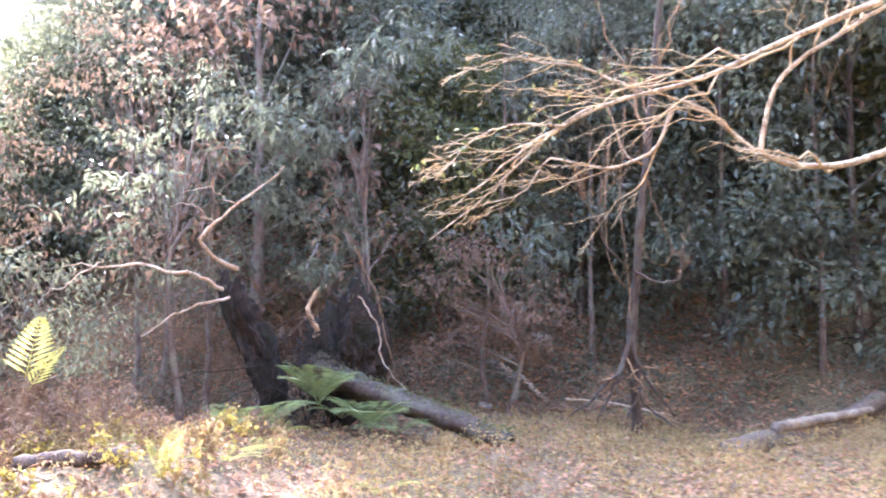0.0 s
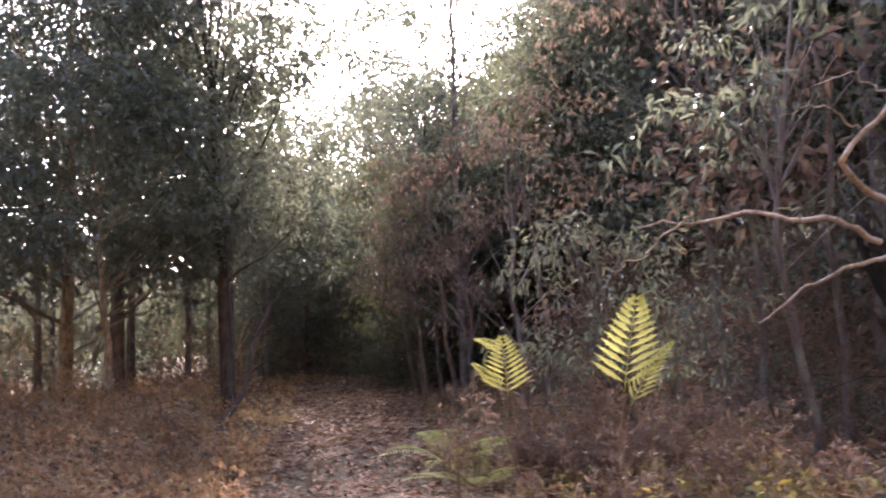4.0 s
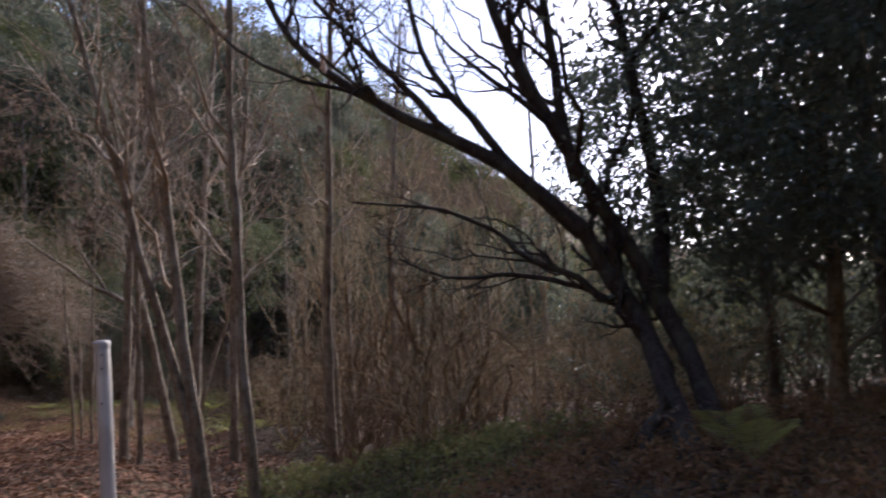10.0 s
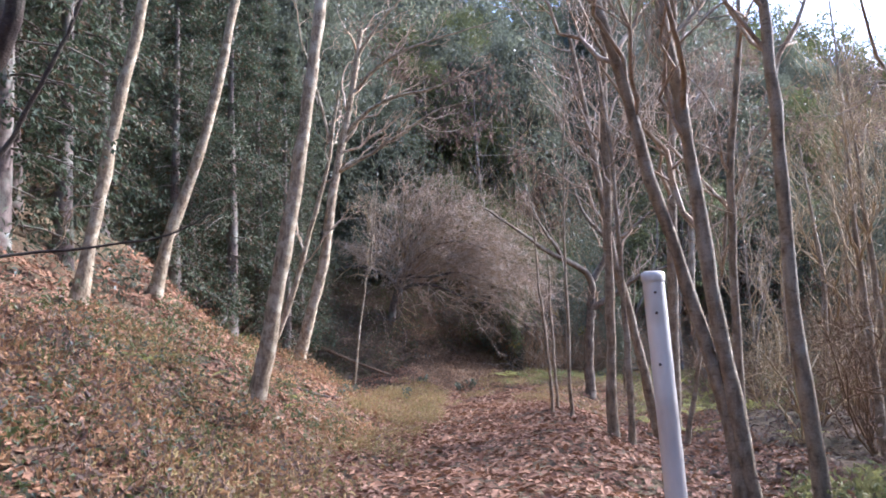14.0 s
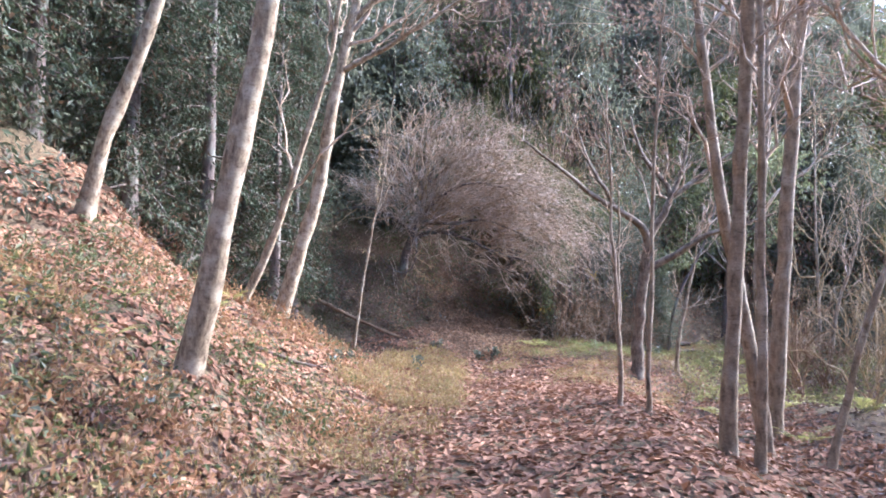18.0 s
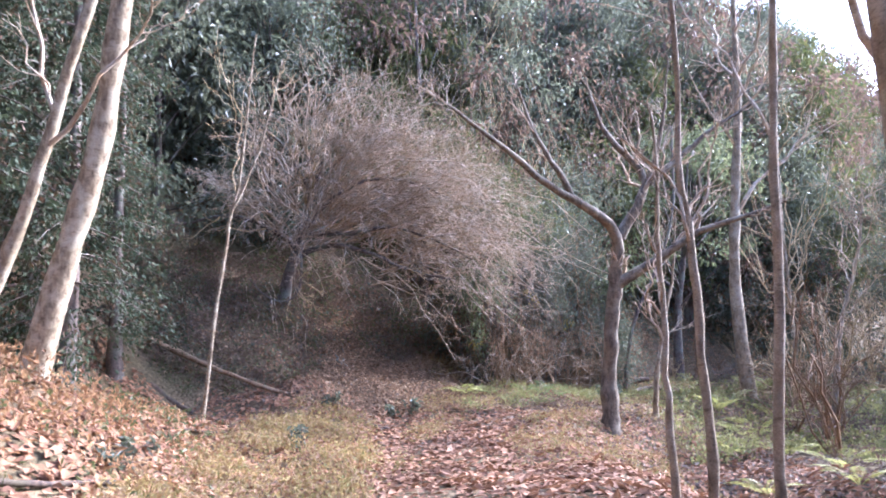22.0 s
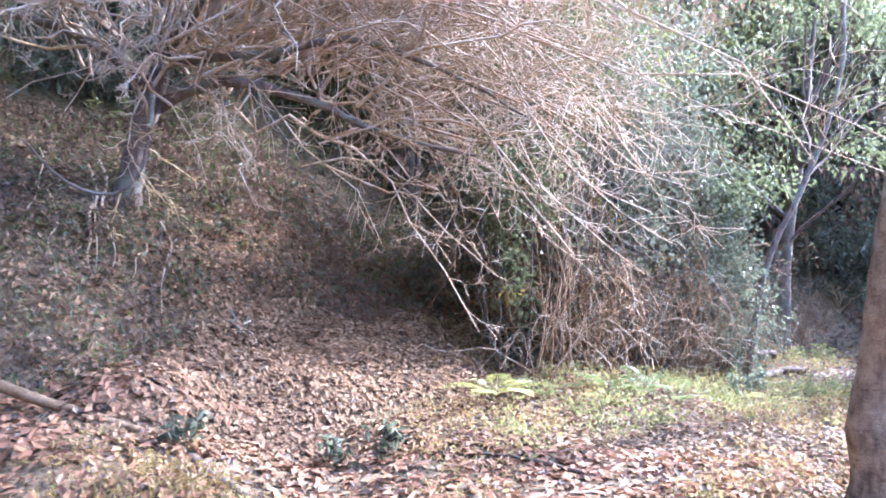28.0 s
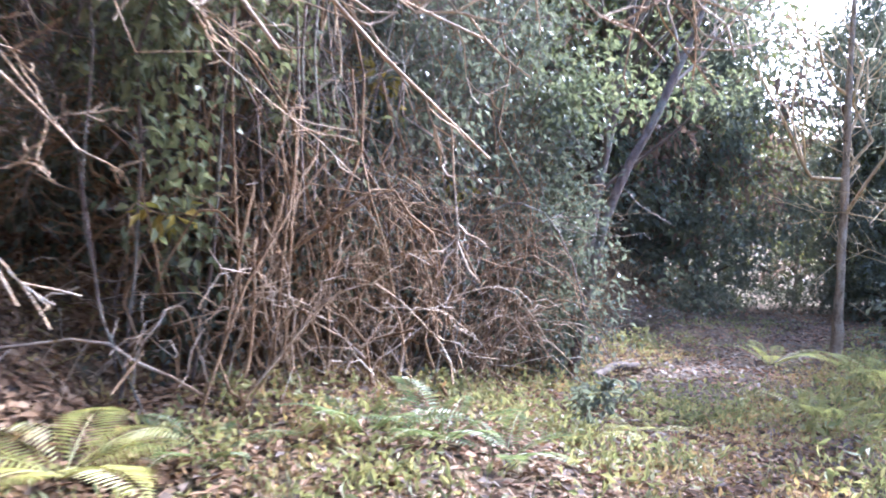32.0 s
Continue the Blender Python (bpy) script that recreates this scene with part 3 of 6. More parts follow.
def fern(name, at, fronds, length, label, mat, tilt=0.9, arch=0.5, heading=None, fan=3.1, group="ferns", lift=0.0, pinna=0.16):
    """A fern: every frond a midrib with two rows of toothed leaflets."""
    root = thing(name, (at[0], at[1], gz(*at) + lift), label, "fern", group)
    for i in range(fronds):
        a = (heading if heading is not None else 0) + (rng.uniform(-fan, fan) if heading is not None else i / fronds * 6.28 + rng.uniform(-0.4, 0.4))
        ln = length * rng.uniform(0.75, 1.1)
        u = np.linspace(0, 1, 28)
        out = np.array([math.cos(a), math.sin(a), 0])
        rise = tilt * rng.uniform(0.85, 1.15)
        p = out * (u * math.cos(rise) + 0.15 * arch * u ** 2)[:, None] * ln
        p[:, 2] = ln * (u * math.sin(rise) - arch * u ** 2.4 * 0.6) - 0.03
        sh = Shape().tubes(p, 0.004 * (1 - 0.8 * u), 4)
        t = unit(np.gradient(p, axis=0))
        side = unit(np.cross(t, [0, 0, 1.0]) + rng.normal(size=3) * 0.12)
        top = np.cross(side, t)
        v = u[4:]
        w = pinna * ln / 0.8 * np.sin(np.pi * np.clip((v - 0.1) / 0.92, 0, 1)) ** 0.75 * (1.15 - 0.5 * v)
        for s in (-1, 1):
            ax = side[4:] * s + t[4:] * 0.3
            sh.leaves(p[4:], ax, top[4:] + rng.normal(size=(24, 3)) * 0.2, np.maximum(w, 0.012), ln * 0.019, 0.12)
        part("frond", sh, mat, root, smooth=False)
    return root


def scattered(n, x0, x1, y0, y1, keep):
    """Random places in a box where keep(x, y) is true."""
    x, y = rng.uniform(x0, x1, n), rng.uniform(y0, y1, n)
    k = keep(x, y)
    return x[k], y[k]


def litter(name, x, y, mat, size, label, lift=0.03):
    n = len(x)
    nor = slope_normal(x, y)
    axis = rand_dirs(n)
    axis -= (axis * nor).sum(-1, keepdims=True) * nor * rng.uniform(0.78, 1.0, (n, 1))
    sh = Shape().leaves(on_ground(x, y) + nor * rng.uniform(0.0, lift, (n, 1)), axis, nor + rng.normal(size=(n, 3)) * 0.25,
                        size * rng.uniform(0.5, 1.35, n), size * 0.6 * rng.uniform(0.6, 1.2, n), 0.16)
    return single(name, sh, mat, (0, 0, 0), label, "leaf litter", kind="stuff", smooth=False)


def trail_gap(x, y):
    return np.minimum(np.abs(line_distance(x, y, TRAIL)[0]), np.abs(line_distance(x, y, TRAIL_EAST)[0]))


def left_of(x, y):
    return line_distance(x, y, FOOT_LEFT)[0]


def right_of(x, y):
    return -line_distance(x, y, FOOT_RIGHT)[0]


def off_fan(x, y):
    """False on the fan of loose leaves against the bank's corner."""
    up = -0.65 * (x + 2.6) + 0.76 * (y - 25.6)
    return (x < -3.2) | (up < 0.1) | (up > 2.1) | (x + 0.5 * (y - 28.3) > 0.4)


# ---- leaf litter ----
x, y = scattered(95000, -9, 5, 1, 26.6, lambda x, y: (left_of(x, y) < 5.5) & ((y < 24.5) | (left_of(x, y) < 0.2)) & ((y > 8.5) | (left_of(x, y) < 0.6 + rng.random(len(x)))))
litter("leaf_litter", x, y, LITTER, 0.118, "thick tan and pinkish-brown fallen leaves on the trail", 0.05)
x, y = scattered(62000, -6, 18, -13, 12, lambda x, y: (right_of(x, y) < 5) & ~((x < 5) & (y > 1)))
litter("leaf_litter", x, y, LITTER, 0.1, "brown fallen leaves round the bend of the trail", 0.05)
x, y = scattered(42000, 3, 26, 2, 40, lambda x, y: (left_of(x, y) < 3) & (right_of(x, y) < 3))
litter("leaf_litter", x, y, LITTER_DARK, 0.12, "dark fallen leaves on the valley floor", 0.05)
x, y = scattered(60000, -8, 14, 22, 42, lambda x, y: (left_of(x, y) < 0.25))
litter("leaf_litter", x, y, LITTER_DARK, 0.078, "small dark fallen leaves below the bank", 0.05)
x, y = scattered(22000, -26, 40, -20, 50, lambda x, y: (left_of(x, y) > 3.5) | (right_of(x, y) > 2))
litter("leaf_litter", x, y, LITTER_DARK, 0.2, "brown fallen leaves on the hillsides", 0.08)
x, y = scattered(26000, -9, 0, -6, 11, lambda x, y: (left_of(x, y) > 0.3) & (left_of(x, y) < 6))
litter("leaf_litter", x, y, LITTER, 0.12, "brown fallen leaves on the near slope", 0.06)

x, y = scattered(24000, -5, 4.5, 26.2, 31, lambda x, y: (left_of(x, y) < 0.3))
litter("leaf_litter", x, y, LITTER_BROWN, 0.075, "small brown fallen leaves carpeting the turn", 0.05)
x, y = scattered(34000, -3.6, 0.6, 25.4, 30.5, lambda x, y: (-0.65 * (x + 2.6) + 0.76 * (y - 25.6) > -0.1) & (x + 0.5 * (y - 28.3) < 0.35 + 0.2 * rng.normal(size=len(x))) & (x > -3.3 + 0.2 * rng.normal(size=len(x))))
litter("leaf_litter", x, y, LITTER_BROWN, 0.07, "brown leaves heaped against the bank's corner", 0.06)

# Brown litter; its darker tone also stands in for shade on this trail.
x, y = scattered(16000, 2, 16, -4.5, 6, lambda x, y: (trail_gap(x, y) < 1.5) & (x > 2))
litter("leaf_litter", x, y, LITTER_BROWN, 0.105, "orange-brown leaves carpeting the eastern trail", 0.05)

# ---- yellowed weeds along the trail ----
def weeds(name, x, y, h, mat, label, per=14, leaf=0.05):
    n = len(x) * per
    base = np.repeat(on_ground(x, y), per, axis=0)
    tall = np.repeat(h * rng.uniform(0.4, 1.2, len(x)), per)
    pos = base + np.stack([rng.normal(size=n) * 0.09, rng.normal(size=n) * 0.09, tall * rng.random(n)], -1)
    sh = Shape().leaves(pos, rng.normal(size=(n, 3)) + [0, 0, 0.3], rand_dirs(n), leaf * rng.uniform(0.5, 1.4, n), leaf * 0.5 * rng.uniform(0.5, 1.2, n), 0.2)
    m = len(x)
    b = on_ground(x, y)
    u = np.linspace(0, 1, 4)[None, :, None]
    top = b + np.stack([rng.normal(size=m) * 0.07, rng.normal(size=m) * 0.07, h * rng.uniform(0.5, 1.2, m)], -1)
    sh.tubes(b[:, None] * (1 - u) + top[:, None] * u, np.full((m, 4), 0.0025), 3)
    return single(name, sh, mat, (0, 0, 0), label, "weeds", kind="stuff", smooth=False)


def verge(lo, hi):
    return lambda x, y: (trail_gap(x, y) > lo) & (trail_gap(x, y) < hi) & (left_of(x, y) < 3.5) & (right_of(x, y) < 2)


x, y = scattered(9000, -5, 4, 0.5, 24, lambda x, y: verge(0.7, 2.4)(x, y) & (left_of(x, y) > -1.4) & (np.sin(2.3 * x + 1.1 * y) * np.sin(1.7 * y - 0.9 * x + 1) + 0.35 * rng.normal(size=len(x)) > 0.08))
weeds("weeds", x, y, 0.22, WEED, "low yellowed weeds along the foot of the slope")
x, y = scattered(2600, -6, 0, -2, 11, lambda x, y: (left_of(x, y) > -0.3) & (left_of(x, y) < 4))
weeds("weeds", x[900:], y[900:], 0.26, LEAF_BROWN, "brown dead weeds on the near slope", 18, 0.08)
weeds("weeds", x[:900], y[:900], 0.26, DEAD_FERN, "orange-brown dead bracken on the near slope", 18, 0.08)
x, y = scattered(1400, -5, 0.6, -1, 12, lambda x, y: (left_of(x, y) > -1.2) & (left_of(x, y) < 3) & (np.sin(1.7 * x + 1.2 * y) + 0.6 * rng.normal(size=len(x)) > 0.2))
weeds("weeds", x, y, 0.3, WEED, "yellowed weeds in clumps on the near slope", 16, 0.065)
x, y = scattered(1500, -7, 0, -2, 16, lambda x, y: (left_of(x, y) > 0.2 * rng.random(len(x))) & (left_of(x, y) < 4))
weeds("weeds", x, y, 0.25, LEAF_OLIVE, "olive weeds on the near slope", 14, 0.07)
x, y = scattered(4200, -4, 14, -12, 6, verge(1.0, 4.2))
weeds("weeds", x, y, 0.28, WEED, "yellow-brown weeds beside the bend")
x, y = scattered(2600, -4, -0.8, 16.5, 25, lambda x, y: (left_of(x, y) < 0.8) & (np.abs(x + 2.2 + 0.12 * (y - 21)) < 0.9) & (np.sin(2.1 * x + 1.4 * y) * np.sin(1.6 * y - 0.7 * x) + 0.35 * rng.normal(size=len(x)) > -0.05))
weeds("weeds", x, y, 0.22, WEED, "golden withered weeds in patches along the trail's edge", 15, 0.055)
x, y = scattered(3600, -1, 10, 20, 34, verge(0.6, 3.0))
weeds("weeds", x, y, 0.16, WEED, "low yellow-green weeds at the turn of the trail")
x, y = scattered(1300, -0.2, 5.5, 25.8, 31.2, lambda x, y: (y > 26.9 + 0.72 * x - 0.7) & (y < 28.4 + 0.95 * x) & (np.sin(3.1 * x + 1.3 * y) + 0.6 * rng.normal(size=len(x)) > -0.2))
weeds("weeds", x, y, 0.2, GRASS, "yellow-green weeds along the thicket's foot", 16, 0.06)
x, y = scattered(900, 3, 8.5, 6.5, 11.5, lambda x, y: (trail_gap(x, y) > 2.2) & (x > 3.2 + 0.25 * np.abs(y - 8)) & (x < 2.0 + 0.75 * y))
weeds("weeds", x, y, 0.3, GRASS, "yellow-green grass and weeds on the valley floor", 16, 0.1)

x, y = scattered(1100, 4.5, 9.5, -0.5, 7, lambda x, y: (trail_gap(x, y) > 0.9) & (y > 0.5 * x - 3.4))
weeds("weeds", x, y, 0.3, DEAD_FERN, "orange-brown dead bracken beside the bend", 14, 0.075)
x, y = scattered(650, 6, 22, 1, 12, lambda x, y: (trail_gap(x, y) > 1.3) & (y > 0.62 * x - 5.5) & (right_of(x, y) < -1))
weeds("weeds", x, y, 0.34, DEAD_FERN, "orange-brown dead bracken under the evergreens", 18, 0.085)
x, y = scattered(24000, 4, 24, 1, 13, lambda x, y: (left_of(x, y) < -4) & (right_of(x, y) < 1) & (y > 0.5 * x - 4.5))
litter("leaf_litter", x, y, LITTER_BROWN, 0.13, "large orange-brown fallen leaves under the evergreens", 0.07)
x, y = scattered(1100, 3.6, 10, 24.5, 34, lambda x, y: (trail_gap(x, y) > 1.2) & (left_of(x, y) < -1))
weeds("weeds", x, y, 0.3, GRASS, "yellow-green weeds under the bare trees", 16, 0.09)
x, y = scattered(900, 2, 16, 27.5, 40, lambda x, y: (trail_gap(x, y) > 0.5) & (trail_gap(x, y) < 2.4) & (left_of(x, y) < -0.2))
weeds("weeds", x, y, 0.14, GRASS, "low green weeds edging the trail beyond the turn", 12, 0.07)
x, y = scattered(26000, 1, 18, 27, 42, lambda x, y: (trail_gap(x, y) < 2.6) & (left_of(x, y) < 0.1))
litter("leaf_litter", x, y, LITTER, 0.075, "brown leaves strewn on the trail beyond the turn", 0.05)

x, y = scattered(2600, -6.5, -0.9, 8, 23, lambda x, y: (left_of(x, y) > 0.0) & (left_of(x, y) < 3.6) & (np.sin(1.9 * x + 0.8 * y) * np.sin(1.3 * y - 1.1 * x) + 0.4 * rng.normal(size=len(x)) > 0.1))
weeds("weeds", x, y, 0.24, DEAD_FERN, "orange-brown dead bracken on the leafy slope", 13, 0.07)
x, y = scattered(260, -6, -1.0, 9, 23, lambda x, y: (left_of(x, y) > 0.1) & (left_of(x, y) < 3.2))
weeds("weeds", x, y, 0.22, LEAF_OLIVE, "olive weeds scattered on the leafy slope", 12, 0.06)

# ---- trees along the left slope ----
PALE = "tall bare tree with pale lichened bark on the leafy slope"
bare_tree("pale_tree", [([(-5.69, 12.99, 2.37), (-5.15, 12.82, 4.16), (-4.61, 12.65, 5.94), (-4.28, 12.54, 7.1), (-3.6, 12.4, 9.5)], 0.115, 0.05)], PALE, BARK_PALE, TWIG_TAN, lo=0.7, each=(5, 4, 3), group="pale trees")
bare_tree("pale_tree", [([(-6.0, 15.8, 2.22), (-5.62, 15.66, 3.65), (-4.93, 15.55, 5.17), (-4.4, 15.38, 6.92), (-4.05, 15.24, 8.35), (-3.5, 15.1, 10.5)], 0.12, 0.05)], PALE, BARK_PALE, TWIG_TAN, lo=0.75, each=(5, 4, 3), group="pale trees")
bare_tree("pale_tree", [([(-2.64, 12.5, 0.47), (-2.4, 12.38, 1.51), (-2.09, 12.26, 2.71), (-1.82, 12.11, 4.03), (-1.57, 11.95, 5.42), (-1.2, 11.8, 8)], 0.115, 0.06)],
          "knotty pale-barked tree leaning over the trail's leafy edge", BARK_PALE, TWIG_TAN, lo=0.72, each=(5, 4, 3), group="pale trees")
bare_tree("pale_tree", [([(-4.12, 18.49, 0.98), (-3.44, 18.29, 3.08), (-3.08, 18.07, 5.02), (-2.67, 17.9, 6.64), (-2.31, 17.72, 8.26)], 0.13, 0.05),
                        ([(-4.81, 18.5, 0.91), (-4.38, 18.37, 2.13), (-4.01, 18.28, 3.07), (-3.64, 18.16, 4.14), (-3.27, 18.04, 5.27), (-2.9, 17.9, 7)], 0.075, 0.03)],
          "pale forked tree with a fan of bare branches above the trail", BARK_PALE, TWIG_GREY,
          limbs=[([(-3.03, 18.05, 5.2), (-2.3, 17.85, 5.49), (-1.49, 17.7, 5.83), (-0.72, 17.55, 6.27), (0.01, 17.4, 6.34)], 0.05, 0.014),
                 ([(-2.85, 17.98, 5.95), (-2.12, 17.85, 6.54), (-1.34, 17.7, 6.74), (-0.46, 17.55, 6.8), (0.39, 17.4, 7.04)], 0.05, 0.014),
                 ([(-2.62, 17.88, 6.85), (-1.97, 17.7, 7.42), (-1.19, 17.5, 7.67), (-0.31, 17.4, 7.78), (0.67, 17.3, 7.98)], 0.045, 0.012),
                 ([(-2.45, 17.8, 7.6), (-1.95, 17.6, 8.32), (-1.28, 17.5, 8.9), (-0.9, 17.5, 9.8)], 0.04, 0.012),
                 ([(-3.15, 18.0, 5.9), (-3.38, 17.85, 7.16), (-3.7, 17.7, 8.3), (-3.76, 17.55, 9.4)], 0.035, 0.01),
                 ([(-1.68, 17.75, 5.78), (-1.2, 17.85, 6.1), (-0.88, 17.9, 5.9), (-0.5, 17.9, 5.83), (-0.2, 17.95, 6.0)], 0.022, 0.007)],
          lo=0.6, each=(6, 5, 4), length=(0.32, 0.45, 0.45), spread=(1.1, 1.0, 0.9), up=(0.15, 0.15, 0.1), toward=(0.2, 0.0, 0.1), group="pale trees")

# ---- trees on the right of the trail ----
GREY = "slender grey-barked bare tree beside the trail"
RIGHT = [
    [([(3.26, 9.93, 0), (3.02, 9.77, 0.94), (2.69, 9.55, 2.28), (2.4, 9.36, 3.43), (1.96, 9.1, 4.89), (1.6, 8.9, 6.5)], 0.075, 0.03),
     ([(3.35, 9.9, 0), (3.05, 9.63, 1.63), (2.85, 9.4, 3.12), (2.6, 9.14, 4.85), (2.5, 9, 6.6)], 0.085, 0.035)],
    [([(3.9, 9.89, -0.2), (3.68, 9.61, 1.66), (3.66, 9.38, 3.35), (3.61, 9.18, 4.77), (3.6, 9, 7)], 0.08, 0.035)],
    [([(5.05, 10.39, -0.31), (4.93, 10.07, 1.93), (5.01, 9.69, 4.87), (5.1, 9.5, 7)], 0.08, 0.03)],
    [([(2.32, 14.3, 0.06), (2.36, 13.97, 2.37), (2.44, 13.68, 4.47), (2.5, 13.49, 5.88), (2.6, 13.4, 8)], 0.085, 0.035)],
    [([(2.55, 14.05, -0.05), (2.55, 13.88, 1.67), (2.49, 13.68, 3.04), (2.48, 13.48, 4.41), (2.3, 13.3, 6)], 0.05, 0.02)],
    [([(3.33, 16.79, -0.18), (2.89, 16.45, 1.73), (2.5, 16.14, 3.46), (2.27, 15.86, 5.19), (2.04, 15.58, 6.92)], 0.1, 0.035)],
    [([(3.8, 18.44, -0.5), (3.91, 18.06, 2.25), (4.01, 17.65, 5.18), (4.14, 17.46, 6.64), (4.3, 17.3, 9)], 0.125, 0.05)],
    [([(3.41, 14.88, -0.28), (3.84, 14.72, 1.32), (4.15, 14.61, 2.41), (4.24, 14.54, 2.92), (4.5, 14.5, 5)], 0.045, 0.015)],
    [([(6.42, 29.99, 0.09), (6.25, 29.85, 1.37), (6.21, 29.63, 3.27), (6.32, 29.41, 5.17), (6.38, 29.19, 7.08), (6.4, 29, 9.5)], 0.16, 0.06)],
    [([(7.6, 28.6, 0), (7.9, 28.5, 1.5), (8.4, 28.4, 3.0), (8.6, 28.3, 4.5)], 0.07, 0.02)],
    [([(4.22, 14.31, 0), (4.12, 14.05, 2.32), (4.19, 13.7, 3.98), (4.35, 13.35, 5.24), (4.4, 13.2, 7)], 0.08, 0.03)],
]
for st in RIGHT:
    bare_tree("grey_tree", st, GREY, BARK_GREY, TWIG_GREY, lo=0.38, each=(9, 6, 5), length=(0.4, 0.48, 0.48), spread=(0.9, 0.9, 0.9), group="grey trees by the trail")
for st in ([(1.39, 16.41, 0), (1.34, 16.16, 1.72), (1.27, 15.97, 2.93), (1.2, 15.8, 4.2)], [(1.74, 16.21, 0.03), (1.74, 15.97, 1.72), (1.8, 15.62, 4.25), (1.92, 15.39, 5.94)],
           [(1.5, 17.6, 0), (1.46, 17.5, 1.5), (1.4, 17.4, 3.2)]):
    bare_tree("sapling", [(st, 0.035, 0.01)], "thin bare sapling rooted at the trail's edge", BARK_GREY, TWIG_GREY, lo=0.35, each=(6, 4, 2), length=(0.28, 0.4, 0.4), group="saplings", sides=7)

bare_tree("walnut_tree", [([(2.41, 25.54, -0.28), (2.48, 25.39, 1.00), (2.55, 25.22, 2.42)], 0.15, 0.12)],
          "grey bare tree forking low into long crooked limbs", BARK_WALNUT, TWIG_GREY,
          limbs=[([(2.55, 25.22, 2.37), (2.66, 25.04, 3.24), (2.56, 24.93, 3.38), (1.83, 24.63, 3.76), (1.20, 24.32, 4.08), (0.86, 24.11, 4.41), (0.49, 23.90, 4.68), (-0.37, 23.56, 5.26)], 0.115, 0.02),
                 ([(1.75, 24.62, 3.81), (1.55, 24.48, 4.27), (1.20, 24.42, 4.80), (1.05, 24.38, 5.28), (0.83, 24.29, 5.91)], 0.06, 0.015),
                 ([(2.65, 25.12, 3.15), (2.95, 25.08, 3.64), (3.20, 25.01, 4.17), (2.88, 25.15, 4.68), (2.47, 25.28, 5.21), (2.21, 25.31, 6.18)], 0.1, 0.02),
                 ([(3.18, 25.01, 4.12), (3.73, 25.14, 4.56), (4.30, 25.17, 5.00), (5.33, 25.21, 5.63)], 0.07, 0.016),
                 ([(3.20, 25.01, 4.17), (3.38, 24.96, 4.62), (3.50, 24.89, 5.20), (3.59, 24.75, 6.37)], 0.05, 0.015),
                 ([(2.54, 25.23, 2.32), (2.84, 25.21, 2.49), (3.33, 24.98, 2.79), (3.85, 24.74, 3.14), (4.36, 24.53, 3.29), (5.24, 24.20, 3.56)], 0.1, 0.022)],
          each=(5, 4, 3), length=(0.36, 0.42, 0.42), lo=0.98)
SAP = "young bare tree with upswept side shoots"
bare_tree("sapling", [([(3.5, 26.91, -0.74), (3.49, 26.75, 0.62), (3.64, 26.66, 1.41), (3.73, 26.56, 2.2), (3.83, 26.51, 2.63), (4.0, 26.4, 3.8)], 0.055, 0.014)], SAP, BARK_GREY, TWIG_GREY,
          limbs=[([(3.64, 26.66, 1.38), (3.45, 26.6, 1.91), (3.37, 26.56, 2.4)], 0.02, 0.006), ([(3.64, 26.66, 1.4), (4.21, 26.62, 1.6), (4.85, 26.58, 1.86)], 0.02, 0.005)],
          each=(4, 3, 2), length=(0.4, 0.4, 0.4), group="saplings", sides=7)
bare_tree("sapling", [([(-4.05, 22.9, 1.05), (-3.75, 22.7, 2.5), (-3.5, 22.55, 3.45), (-3.3, 22.4, 4.4), (-3.1, 22.3, 6)], 0.035, 0.012)], "thin pale sapling in front of the cypress", BARK_PALE, TWIG_TAN,
          limbs=[([(-3.5, 22.55, 3.43), (-3.2, 22.5, 3.95), (-2.95, 22.4, 4.5), (-2.7, 22.3, 5.6)], 0.022, 0.008)], each=(3, 3, 2), length=(0.35, 0.4, 0.4), group="saplings", sides=7)

